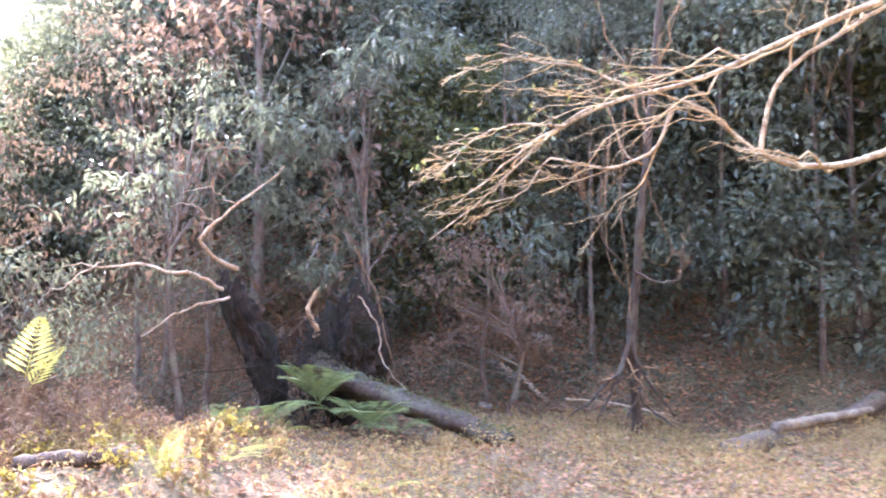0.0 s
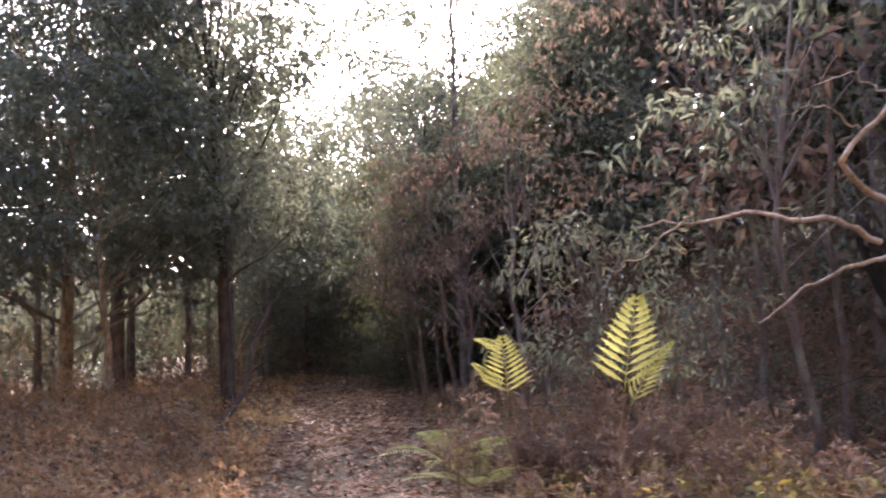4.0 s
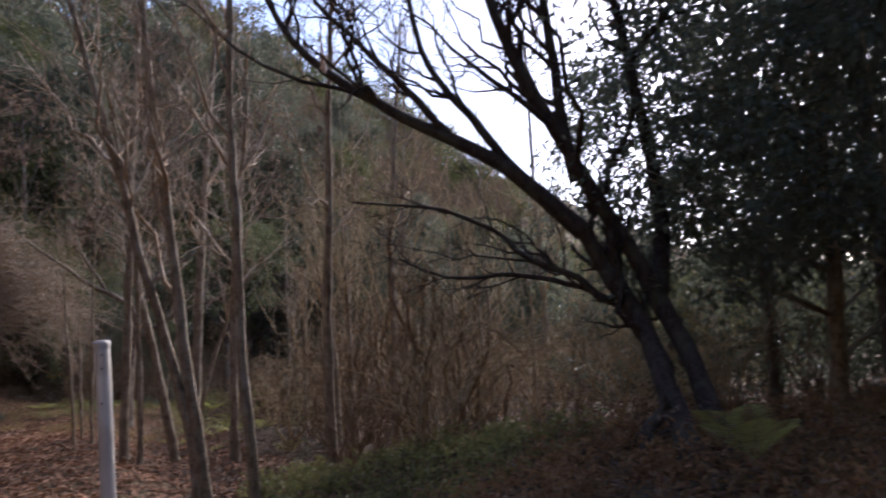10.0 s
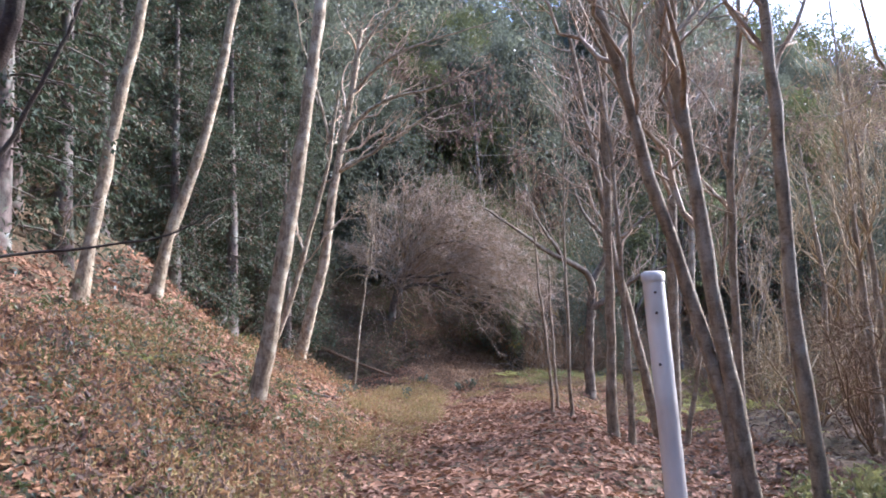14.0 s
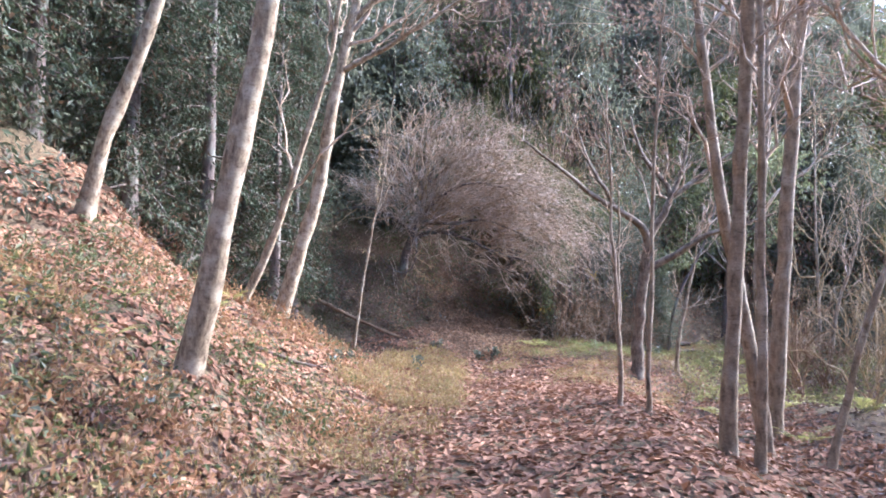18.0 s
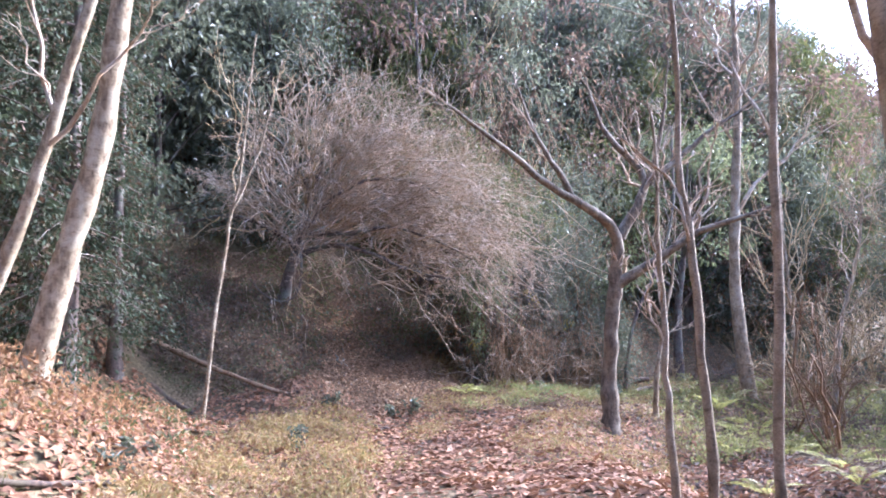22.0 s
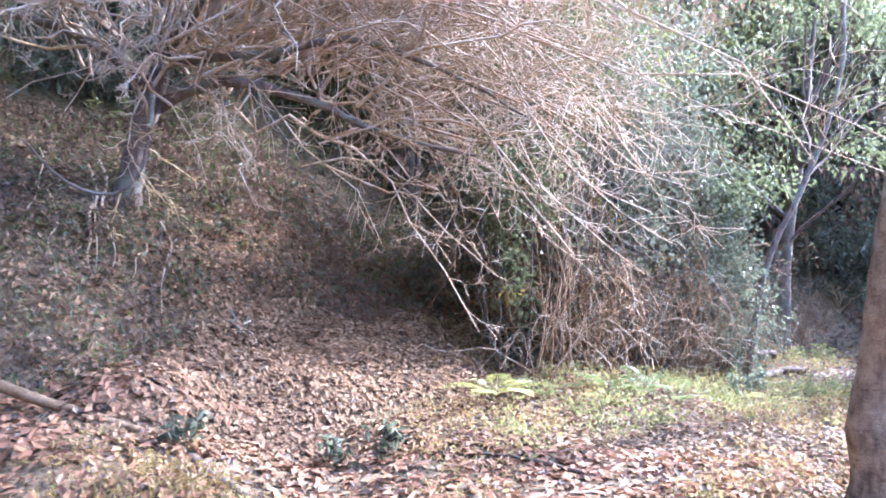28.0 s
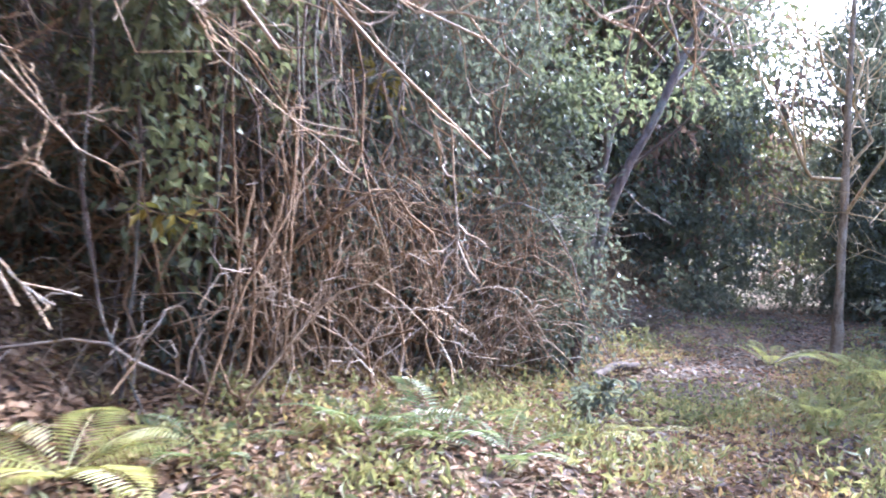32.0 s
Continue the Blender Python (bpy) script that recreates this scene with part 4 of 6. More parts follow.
# ---- the tree that hangs over the foot of the bank ----
bare_tree("overhanging_tree", [([(-4.08, 27.92, 2.2), (-3.96, 27.84, 2.95), (-3.75, 27.77, 3.47), (-3.59, 27.68, 4.25), (-3.26, 27.58, 5.04), (-3.0, 27.52, 5.57)], 0.14, 0.04)],
          "low bare tree arching its dense twigs from the bank", BARK_BROWN, TWIG_TAN,
          limbs=[([(-3.71, 27.77, 3.47), (-3.89, 27.7, 3.66), (-4.55, 27.6, 4.07), (-5.25, 27.5, 4.23), (-6.12, 27.5, 4.06), (-7.26, 27.6, 4.01)], 0.06, 0.015),
                 ([(-3.7, 27.79, 3.3), (-3.23, 27.6, 3.48), (-2.53, 27.3, 3.45), (-1.82, 27.1, 3.15), (-1.12, 27, 2.82), (-0.42, 26.9, 2.65)], 0.07, 0.015),
                 ([(-3.58, 27.73, 3.82), (-3.06, 27.5, 3.79), (-2.53, 27.2, 3.71), (-1.49, 27, 3.85), (-0.78, 26.9, 3.52), (0.1, 27, 3.01)], 0.06, 0.012),
                 ([(-3.6, 27.7, 3.9), (-2.9, 27.3, 4.5), (-2.0, 27.1, 4.9), (-1.0, 27.2, 4.7), (0.2, 27.3, 4.0)], 0.055, 0.012),
                 ([(-3.5, 27.7, 4.4), (-2.8, 27.4, 5.3), (-1.9, 27.3, 5.8), (-1.0, 27.4, 5.6)], 0.05, 0.012),
                 ([(-3.4, 27.7, 4.7), (-3.8, 27.3, 5.6), (-4.4, 27.1, 6.1), (-5.2, 27.1, 6.2)], 0.045, 0.012),
                 ([(-3.71, 27.5, 3.6), (-3.48, 27.01, 3.08), (-3.49, 26.87, 2.49), (-3.74, 26.8, 2.26), (-4.14, 26.69, 2.42), (-4.43, 26.56, 2.75)], 0.03, 0.01)],
          each=(5, 5, 4), length=(0.3, 0.4, 0.4), spread=(0.9, 0.8, 0.8), up=(0.05, 0.12, 0.12), lo=0.4, toward=(0.3, 0.1, 0.0), clear=25.7)
over = bpy.data.objects["overhanging_tree"]
n_ = 290
hub = np.array([-3.6, 27.7, 3.9]) - np.array(over.location)
end = np.stack([1.7 - 7.3 * rng.random(n_) ** 1.25, 26.95 + rng.normal(size=n_).clip(-1.3, 1.5) * 0.75, np.zeros(n_)], -1)
roof = np.interp(end[:, 0], [-5.6, -3.6, -1.6, 0.2, 1.6], [5.0, 7.4, 7.4, 5.6, 3.5])
floor_ = np.interp(end[:, 0], [-5.6, -3.6, -1.6, 0.2, 1.6], [3.8, 2.7, 1.55, 1.55, 2.2])
end[:, 2] = floor_ + (roof - floor_) * rng.random(n_) ** 0.75
end -= np.array(over.location)
u = np.linspace(0, 1, 9)[None, :, None]
from_ = hub + (end - hub) * rng.uniform(0.0, 0.6, (n_, 1)) + rng.normal(size=(n_, 3)) * [0.35, 0.3, 0.3]
arcs = from_[:, None] + (end - from_)[:, None] * u
arcs[..., 2] += (np.sin(u[..., 0] * np.pi) * 0.2) * np.linalg.norm(end - from_, axis=1)[:, None]
arcs = bend(arcs, 0.42)
rad = 0.018 * rng.uniform(0.5, 1.3, (n_, 1)) * (1 - 0.75 * u[0, :, 0])[None]
sh = Shape().tubes(arcs, rad, 4)
p2_, r2_ = grow(arcs, rad, 10, 0.25, 1.0, 0.24, 1.1, 0.12, 5, 0.35, 0.7)
keep_ = (p2_[:, :, 1] + over.location[1]).min(1) > 25.5
p2_, r2_ = p2_[keep_], r2_[keep_]
sh.tubes(p2_, r2_, 3)
p3_, r3_ = grow(p2_, np.maximum(r2_, 0.005), 4, 0.1, 1.0, 0.55, 0.8, 0.15, 4, 0.3, 0.65)
sh.tubes(p3_, r3_, 3)
part("twigwork", sh, TWIG_GREY, over, kind="stuff")

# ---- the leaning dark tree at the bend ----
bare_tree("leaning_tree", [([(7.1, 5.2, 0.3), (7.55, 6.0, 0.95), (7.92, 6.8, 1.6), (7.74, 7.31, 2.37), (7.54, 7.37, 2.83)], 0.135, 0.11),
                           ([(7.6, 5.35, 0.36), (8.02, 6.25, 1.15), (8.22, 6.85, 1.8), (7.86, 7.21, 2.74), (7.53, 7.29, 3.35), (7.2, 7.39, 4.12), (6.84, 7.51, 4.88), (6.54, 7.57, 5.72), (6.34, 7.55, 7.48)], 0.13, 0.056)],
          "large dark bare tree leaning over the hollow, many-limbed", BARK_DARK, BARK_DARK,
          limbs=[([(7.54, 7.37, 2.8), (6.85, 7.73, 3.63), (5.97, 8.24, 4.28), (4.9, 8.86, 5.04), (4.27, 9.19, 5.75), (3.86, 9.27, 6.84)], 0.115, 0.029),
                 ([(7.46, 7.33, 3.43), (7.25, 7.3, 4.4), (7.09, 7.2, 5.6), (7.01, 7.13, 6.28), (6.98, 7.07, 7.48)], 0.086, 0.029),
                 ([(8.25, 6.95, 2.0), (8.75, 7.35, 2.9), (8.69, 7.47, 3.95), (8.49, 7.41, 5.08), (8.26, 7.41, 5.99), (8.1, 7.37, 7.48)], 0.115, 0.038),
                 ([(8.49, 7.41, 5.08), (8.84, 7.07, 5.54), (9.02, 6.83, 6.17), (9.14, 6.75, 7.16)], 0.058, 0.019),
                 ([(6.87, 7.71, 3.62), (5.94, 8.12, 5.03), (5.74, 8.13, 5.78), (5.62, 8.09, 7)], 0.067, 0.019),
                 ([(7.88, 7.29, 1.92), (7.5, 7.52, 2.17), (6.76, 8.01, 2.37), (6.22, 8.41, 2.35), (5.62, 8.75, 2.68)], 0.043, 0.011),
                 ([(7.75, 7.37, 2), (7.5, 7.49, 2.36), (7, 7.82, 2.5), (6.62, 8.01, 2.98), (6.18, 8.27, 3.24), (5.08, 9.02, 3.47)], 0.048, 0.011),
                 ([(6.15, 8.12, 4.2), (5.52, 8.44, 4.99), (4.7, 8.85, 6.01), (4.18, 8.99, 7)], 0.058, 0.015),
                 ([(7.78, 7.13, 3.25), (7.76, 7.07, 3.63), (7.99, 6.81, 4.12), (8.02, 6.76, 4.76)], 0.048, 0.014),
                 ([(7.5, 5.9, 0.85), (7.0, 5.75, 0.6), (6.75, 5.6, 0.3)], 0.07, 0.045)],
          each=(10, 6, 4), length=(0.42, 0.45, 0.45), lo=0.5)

# ---- evergreens at the bend ----
CAM = "dense dark evergreen tree with small glossy leaves"
leafy_tree("evergreen_tree", (10.9, 6.9), 7.0, 6.4, 0.12, CAM, LEAF_GLOSS, BARK_PALE, 250, 60, 0.145, 0.062, 0.24, core=0, group="evergreens at the bend", lean=(-1.0, -1.2))
leafy_tree("evergreen_tree", (12.1, 6.9), 10.5, 7, 0.13, CAM, LEAF_GLOSS, BARK_BROWN, 230, 58, 0.145, 0.062, 0.2, core=0, group="evergreens at the bend")
leafy_tree("evergreen_tree", (11.3, 3.95), 10, 5.0, 0.1, CAM, LEAF_DARK, BARK_DARK, 190, 54, 0.145, 0.062, 0.25, core=0, lean=(-0.2, 0.5), group="evergreens at the bend")
leafy_tree("evergreen_tree", (10.3, 5.4), 4.6, 4.2, 0.06, CAM, LEAF_GLOSS, BARK_PALE, 150, 50, 0.13, 0.055, 0.4, lean=(-0.9, -0.6), group="evergreens at the bend", droop=0.6)
for px_, py_, hh in ((14, 8.5, 10), (14.24, 6.2, 11), (13.5, 10.5, 10), (17, 9.5, 11), (12.8, 12.5, 8), (15.2, 12.2, 9), (19.5, 11.0, 9), (17.5, 12.5, 10), (18.8, 8.6, 8), (22, 10.8, 8), (25, 12.8, 9), (28, 14.8, 9), (21.6, 17.5, 9), (16.8, 2.3, 11), (20.4, 4.5, 9)):
    leafy_tree("evergreen_tree", (px_, py_), hh, 6.0, 0.085, CAM, LEAF_GLOSS, BARK_BROWN, 150, 42, 0.17, 0.072, 0.27 if py_ < 11 else 0.05, group="evergreens at the bend", shell_=0.3, core=0)

# ---- hillside woods ----
def hillside(proto_list, places, tall=(0.9, 1.2)):
    for i, (px_, py_, s) in enumerate(places):
        pr = proto_list[i % len(proto_list)]
        m = Matrix.LocRotScale((px_, py_, gz(px_, py_) - 0.05), Euler((0, 0, rng.uniform(0, 6.28))), None)
        ob = copy_thing(pr, m)
        ob.scale = (s, s, s * rng.uniform(*tall))


def fill(n, x0, x1, y0, y1, keep, gap):
    out = []
    for _ in range(n * 30):
        if len(out) >= n:
            break
        a, b = rng.uniform(x0, x1), rng.uniform(y0, y1)
        if keep(a, b) and all((a - c) ** 2 + (b - d) ** 2 > gap * gap for c, d, _ in out):
            out.append((a, b, rng.uniform(0.75, 1.25)))
    return out


def lo_(a, b):
    return float(left_of(np.array([a]), np.array([b]))[0])


def ro_(a, b):
    return float(right_of(np.array([a]), np.array([b]))[0])


def lane(a, b):
    """Clear of the open lane above the eastern trail."""
    dx, dy = a - 6.5, b + 2.5
    along, side = dx * SUN.x + dy * SUN.y, abs(dx * SUN.y - dy * SUN.x)
    return not (side < 3.4 and 0 < along < 16)


HILL = "evergreen broadleaf tree on the wooded hillside"
EVER = [leafy_tree("evergreen_tree", p, h, w, 0.09, HILL, mt, BARK_DARK, 140, 62, 0.14, 0.065, 0.02, core=16, group="hillside evergreens", clump=(0.75, 0.75, 0.5), shell_=0.2)
        for p, h, w, mt in (((15, -6), 8, 5, LEAF_DARK), ((-11, 27.5), 9, 5, LEAF_DARK), ((22, 0.5), 7, 5, LEAF_OLIVE), ((17, -7), 7.5, 5, LEAF_GLOSS))]
BROWN = [leafy_tree("autumn_tree", p, h, w, 0.11, "hillside tree with sparse withered brown leaves", mt, BARK_BROWN, 80, 34, 0.17, 0.085, 0.08, group="hillside autumn trees", clump=(0.7, 0.7, 0.5), shell_=0.2)
         for p, h, w, mt in (((19, -3.2), 6.5, 4.6, LEAF_BROWN), ((22, 49), 8, 5, LEAF_BROWN))]
CYP = [conifer("cypress_tree", p, h, w, 0.15, "tall cypress with drooping dark green sprays", low=lw, group="cypresses")
       for p, h, w, lw in (((-6.4, 20.2), 11, 4.0, 0.04), ((-8.2, 17.5), 12, 3.8, 0.1))]
BARE = []
for st in ([(8.5, 22, 0), (8.6, 22, 3), (8.9, 22.1, 6.5)], [(7, 19.5, 0), (7.2, 19.5, 2.5), (7.0, 19.6, 5.5)], [(13, 24, 0), (12.8, 24, 4), (12.9, 24, 8.5)]):
    BARE.append(bare_tree("bare_tree", [(st, 0.08, 0.02)], "slim bare winter tree on the valley floor", BARK_GREY, TWIG_TAN, lo=0.15, each=(10, 6, 4), length=(0.4, 0.5, 0.5), group="bare valley trees", sides=7))

hillside(CYP, [(-5.6, 21.9, 0.8), (-5.9, 24.0, 0.75), (-6.9, 23.2, 1.0), (-8.0, 21.2, 1.1), (-7.2, 18.9, 0.9), (-8.6, 15.2, 1.0), (-9.5, 13.0, 1.0), (-8.4, 10.6, 1.0), (-9.4, 24.3, 1.1)])
hillside(CYP, fill(20, -16, -6.5, 4, 27, lambda a, b: lo_(a, b) > 5.2, 1.8))
hillside(EVER, fill(90, 8, 40, -24, 26, lambda a, b: 1.6 < ro_(a, b) < 16 and lane(a, b), 1.9))
hillside(EVER, fill(46, -25, 6, 24, 60, lambda a, b: 3.4 < lo_(a, b) < 11, 2.0), (1.0, 1.5))
hillside(BROWN, fill(22, 8, 40, -22, 26, lambda a, b: 1.2 < ro_(a, b) < 15 and lane(a, b), 2.2))
hillside(BROWN, fill(70, 5, 50, 38, 95, lambda a, b: 4 < lo_(a, b) < 22, 2.0), (1.0, 1.5))
hillside(BARE, fill(8, 5.6, 13, 13.5, 24, lambda a, b: lo_(a, b) < -4.5, 1.1))
hillside(BROWN, fill(16, -9, 9, 32, 46, lambda a, b: 2.6 < lo_(a, b) < 9, 2.0), (1.0, 1.4))
hillside(BARE, fill(16, -7, 9, 31, 44, lambda a, b: lo_(a, b) > 2.2, 1.6))
hillside(BARE, fill(30, 7, 34, 16, 64, lambda a, b: -30 < lo_(a, b) < -1.0 and ro_(a, b) < -7, 1.5))
hillside(BARE, fill(50, 4, 50, 36, 95, lambda a, b: 0 < lo_(a, b) < 26, 2.2))
hillside(EVER, fill(44, 21, 75, 14, 64, lambda a, b: lo_(a, b) < -7 and ro_(a, b) < -2.5 and lane(a, b) and float(trail_gap(np.array([a]), np.array([b]))[0]) > 2.5, 2.8), (0.7, 0.9))
hillside(EVER, [(41, 16, 1), (38, 18.5, 1.1), (42, 13, 1.1), (36, 20, 1), (45, 19, 1.2), (44, 23, 1.2), (39, 11, 0.9), (13.0, 42.5, 1.0), (18, 41, 1.1), (20, 38, 1.0), (22, 43.5, 1.2), (25, 41, 1.2), (26, 46.5, 1.1)])

hillside([BROWN[0], EVER[2], BROWN[1], EVER[0]], [(5.0, 39.4, 1.2), (6.4, 41.0, 1.4), (8.4, 41.6, 1.5), (10.8, 42.6, 1.5), (12.6, 43.8, 1.6), (15, 46.2, 1.6), (17.5, 48.8, 1.6)], (1.0, 1.3))
hillside(EVER[:2], fill(24, 4, 26, 36, 60, lambda a, b: 3.4 < lo_(a, b) < 10, 2.0), (1.3, 1.8))

# Two evergreens added off to the side to shade the ground at the turn.
hillside(EVER[:2] + EVER[3:], [(14.0, 30.4, 0.8), (13.8, 34.6, 0.9)], (0.9, 1.0))
hillside(EVER[:2] + EVER[3:], [(19.8, 40.2, 0.9), (19.4, 44.0, 1.0), (22.4, 44.6, 1.1)], (1.0, 1.2))
hillside(EVER, [(20, 4.2, 0.8), (22.5, 5.4, 0.9), (25, 6.6, 1.0), (27.5, 7.8, 1.05), (30, 10.6, 1.2), (33, 12.6, 1.2), (36, 15, 1.3), (24, 10.6, 0.9), (27, 12.4, 1.0), (30, 14.2, 1.1), (28.6, 5.2, 1.1), (32, 8, 1.3), (34, 17, 1.2), (30.5, 6.5, 1.1), (26.5, 4.2, 1.0), (34.5, 10, 1.3), (18.4, 3.4, 0.7), (21.4, 4.4, 0.8)])
hillside(BROWN, [(23.8, 6.2, 0.8), (26.4, 7.0, 0.9), (29, 9.0, 1.0), (22.6, 10.0, 0.7)])

def far_woods(name, places, mat, label, clumps=70, per=14, leaf=0.42, high=8.5):
    """Woods too far off to count: the crowns and stems of many trees."""
    sh = Shape()
    for a, b, s in places:
        pts = crown_points(clumps, high * s, 0.05, 5.2 * s, (rng.normal() * 0.4, rng.normal() * 0.4)) + [a, b, gz(a, b)]
        sh.leaves(*leaf_cloud(pts, np.array([0.85, 0.85, 0.6]) * rng.uniform(0.6, 1.3, (clumps, 1)), per, leaf, leaf * 0.45, 0.3, 0.2))
        stem_ = curve([(a, b, gz(a, b) - 0.2), (a + rng.normal() * 0.2, b, gz(a, b) + high * 0.5 * s), (a, b, gz(a, b) + high * 0.9 * s)], 6)
        sh.tubes(stem_, np.linspace(0.12, 0.03, 6), 5)
    return single(name, sh, mat, (0, 0, 0), label, "woods", kind="stuff", smooth=False)


far_woods("far_woods", fill(50, -25, 12, 24, 74, lambda a, b: 10 < lo_(a, b) < 30, 2.0), LEAF_DARK, "dark evergreen woods high on the hillside")
far_woods("far_woods", fill(80, 0, 75, 45, 115, lambda a, b: 20 < lo_(a, b) < 46, 2.6), LEAF_OLIVE, "olive evergreen woods on the hill's ridge", 60, 14, 0.5, 12)
far_woods("far_woods", fill(80, 26, 95, 34, 125, lambda a, b: -9 < lo_(a, b) < 24, 2.8), LEAF_OLIVE, "dull green woods closing the valley", 60, 14, 0.45, 10)
far_woods("far_woods", fill(110, 8, 70, 40, 115, lambda a, b: 8 < lo_(a, b) < 40, 2.2), LEAF_BROWN, "withered brown trees scattered on the hill", 60, 12, 0.34, 9)
far_woods("far_woods", fill(30, -25, -6, -20, 26, lambda a, b: 7 < lo_(a, b), 2.4), LEAF_DARK, "dark evergreen woods above the near slope")

# ---- undergrowth on the banks ----
def undergrowth(name, x, y, mat, label, per=40, size=0.4, leaf=0.1, w=0.045, h=0.35):
    c = on_ground(x, y, 0.0)
    c[:, 2] += h * rng.uniform(0.3, 1.2, len(x))
    sz = np.array([size, size, h]) * rng.uniform(0.6, 1.3, (len(x), 1))
    return single(name, Shape().leaves(*leaf_cloud(c, sz, per, leaf, w, 0.2, 0.3)), mat, (0, 0, 0), label, "undergrowth", kind="stuff", smooth=False)


x, y = scattered(650, 8, 28, -18, 10, lambda x, y: (right_of(x, y) > 1.5) & (right_of(x, y) < 7))
undergrowth("undergrowth", x, y, LEAF_DARK, "dark evergreen shrubs covering the steep bank", 40, 0.5, 0.13, 0.055, 0.55)
x, y = scattered(1800, 3, 9.5, -14, -5.5, lambda x, y: (trail_gap(x, y) > 1.4) & (right_of(x, y) < 0.3) & (np.hypot(x - 8.6, y + 6.2) > 1.1))
weeds("weeds", x, y, 0.26, WEED, "sunlit yellow weeds and grass beside the fallen logs")
# Dark plants added where there is only deep shade below the bank.
x, y = scattered(700, 3, 16, -20, -8.5, lambda x, y: (right_of(x, y) > 0.2) & (right_of(x, y) < 5))
undergrowth("undergrowth", x, y, LEAF_DARK, "dark undergrowth added to fill the shade below the bank", 34, 0.5, 0.12, 0.05, 0.5)
x, y = scattered(420, 8.8, 13, -13.5, -3, lambda x, y: (right_of(x, y) > -0.7) & (right_of(x, y) < 1.7) & (np.hypot(x - 9.2, y + 5.4) > 0.9))
undergrowth("undergrowth", x, y, LEAF_BROWN, "withered brush tangled over the foot of the bank", 26, 0.34, 0.08, 0.035, 0.3)
x, y = scattered(240, 8.8, 13, -13.5, -3, lambda x, y: (right_of(x, y) > -0.4) & (right_of(x, y) < 1.7) & (np.hypot(x - 9.2, y + 5.4) > 0.9))
undergrowth("undergrowth", x, y, LEAF_DARK, "dark seedlings and low evergreens under the bank", 24, 0.32, 0.1, 0.045, 0.32)
x, y = scattered(800, 8, 26, -16, 8, lambda x, y: (right_of(x, y) > 0.1) & (right_of(x, y) < 4))
undergrowth("undergrowth", x, y, LEAF_BROWN, "withered brown scrub on the steep bank", 34, 0.45, 0.09, 0.04, 0.5)
x, y = scattered(1300, -14, 12, 6, 46, lambda x, y: (left_of(x, y) > 1.7) & (left_of(x, y) < 9) & ((y > 29) | (left_of(x, y) > 4.2)))
undergrowth("undergrowth", x, y, LEAF_DARK, "dark evergreen shrubs on the hillside", 40, 0.55, 0.14, 0.06, 0.6)
x, y = scattered(300, -6, 8, 28, 40, lambda x, y: off_fan(x, y) & (left_of(x, y) > 1.6) & (left_of(x, y) < 4.5))
undergrowth("undergrowth", x, y, LEAF_OLIVE, "yellow-green leafy scrub above the bank", 40, 0.5, 0.1, 0.05, 0.6)
x, y = scattered(260, -7, 0, 8, 30, lambda x, y: off_fan(x, y) & (left_of(x, y) > 0.6) & (left_of(x, y) < 4.5))
undergrowth("undergrowth", x, y, LEAF_OLIVE, "small green seedlings on the leafy slope", 16, 0.22, 0.09, 0.04, 0.16)
x, y = scattered(900, 3.2, 22, 3, 40, lambda x, y: (trail_gap(x, y) > 2.6) & (left_of(x, y) < -3) & (right_of(x, y) < -1))
undergrowth("undergrowth", x, y, LEAF_BROWN, "dry brown scrub on the valley floor", 22, 0.45, 0.09, 0.04, 0.4)

x, y = scattered(500, 8, 26, 30, 48, lambda x, y: (trail_gap(x, y) > 1.6) & (left_of(x, y) < -0.5))
undergrowth("undergrowth", x, y, LEAF_DARK, "dark evergreen scrub beyond the turn of the trail", 36, 0.6, 0.14, 0.06, 0.7)
x, y = scattered(240, -0.5, 9, 29.5, 39, lambda x, y: (left_of(x, y) > 0.6) & (left_of(x, y) < 2.6))
undergrowth("undergrowth", x, y, LEAF_DARK, "dark leaves deep in the thicket", 40, 0.5, 0.1, 0.05, 0.9)

# ---- evergreen shrubs overhanging the trail's bend ----
for a, b, h, w, mt in ((9.9, -2.2, 2.4, 2.2, LEAF_DARK), (10.4, -4.2, 5.2, 3.2, LEAF_DARK), (10.6, -6.6, 5.6, 3.0, LEAF_DARK), (9.8, -8.4, 2.6, 2.4, LEAF_BROWN), (11.8, -3.0, 6.5, 3.6, LEAF_BROWN),
                       (12.4, -0.6, 4.6, 3.0, LEAF_BROWN), (11.4, -9.2, 6.0, 3.4, LEAF_DARK), (13.6, 1.2, 4.2, 2.6, LEAF_BROWN), (15.4, 2.6, 4.4, 2.6, LEAF_OLIVE), (17.6, 3.2, 5.0, 3.0, LEAF_BROWN)):
    leafy_tree("evergreen_shrub" if mt in (LEAF_GLOSS, LEAF_DARK) else "autumn_shrub", (a, b), h, w, 0.05,
               "leaning evergreen with long glossy drooping leaves" if mt in (LEAF_GLOSS, LEAF_DARK) else "shrub with thin brown and yellowing leaves",
               mt, BARK_BROWN, 46, 36, 0.1, 0.034, 0.3, lean=(-0.8, 0.2), group="shrubs over the bend", category="shrub", clump=(0.45, 0.45, 0.25), droop=0.8, stems=2)

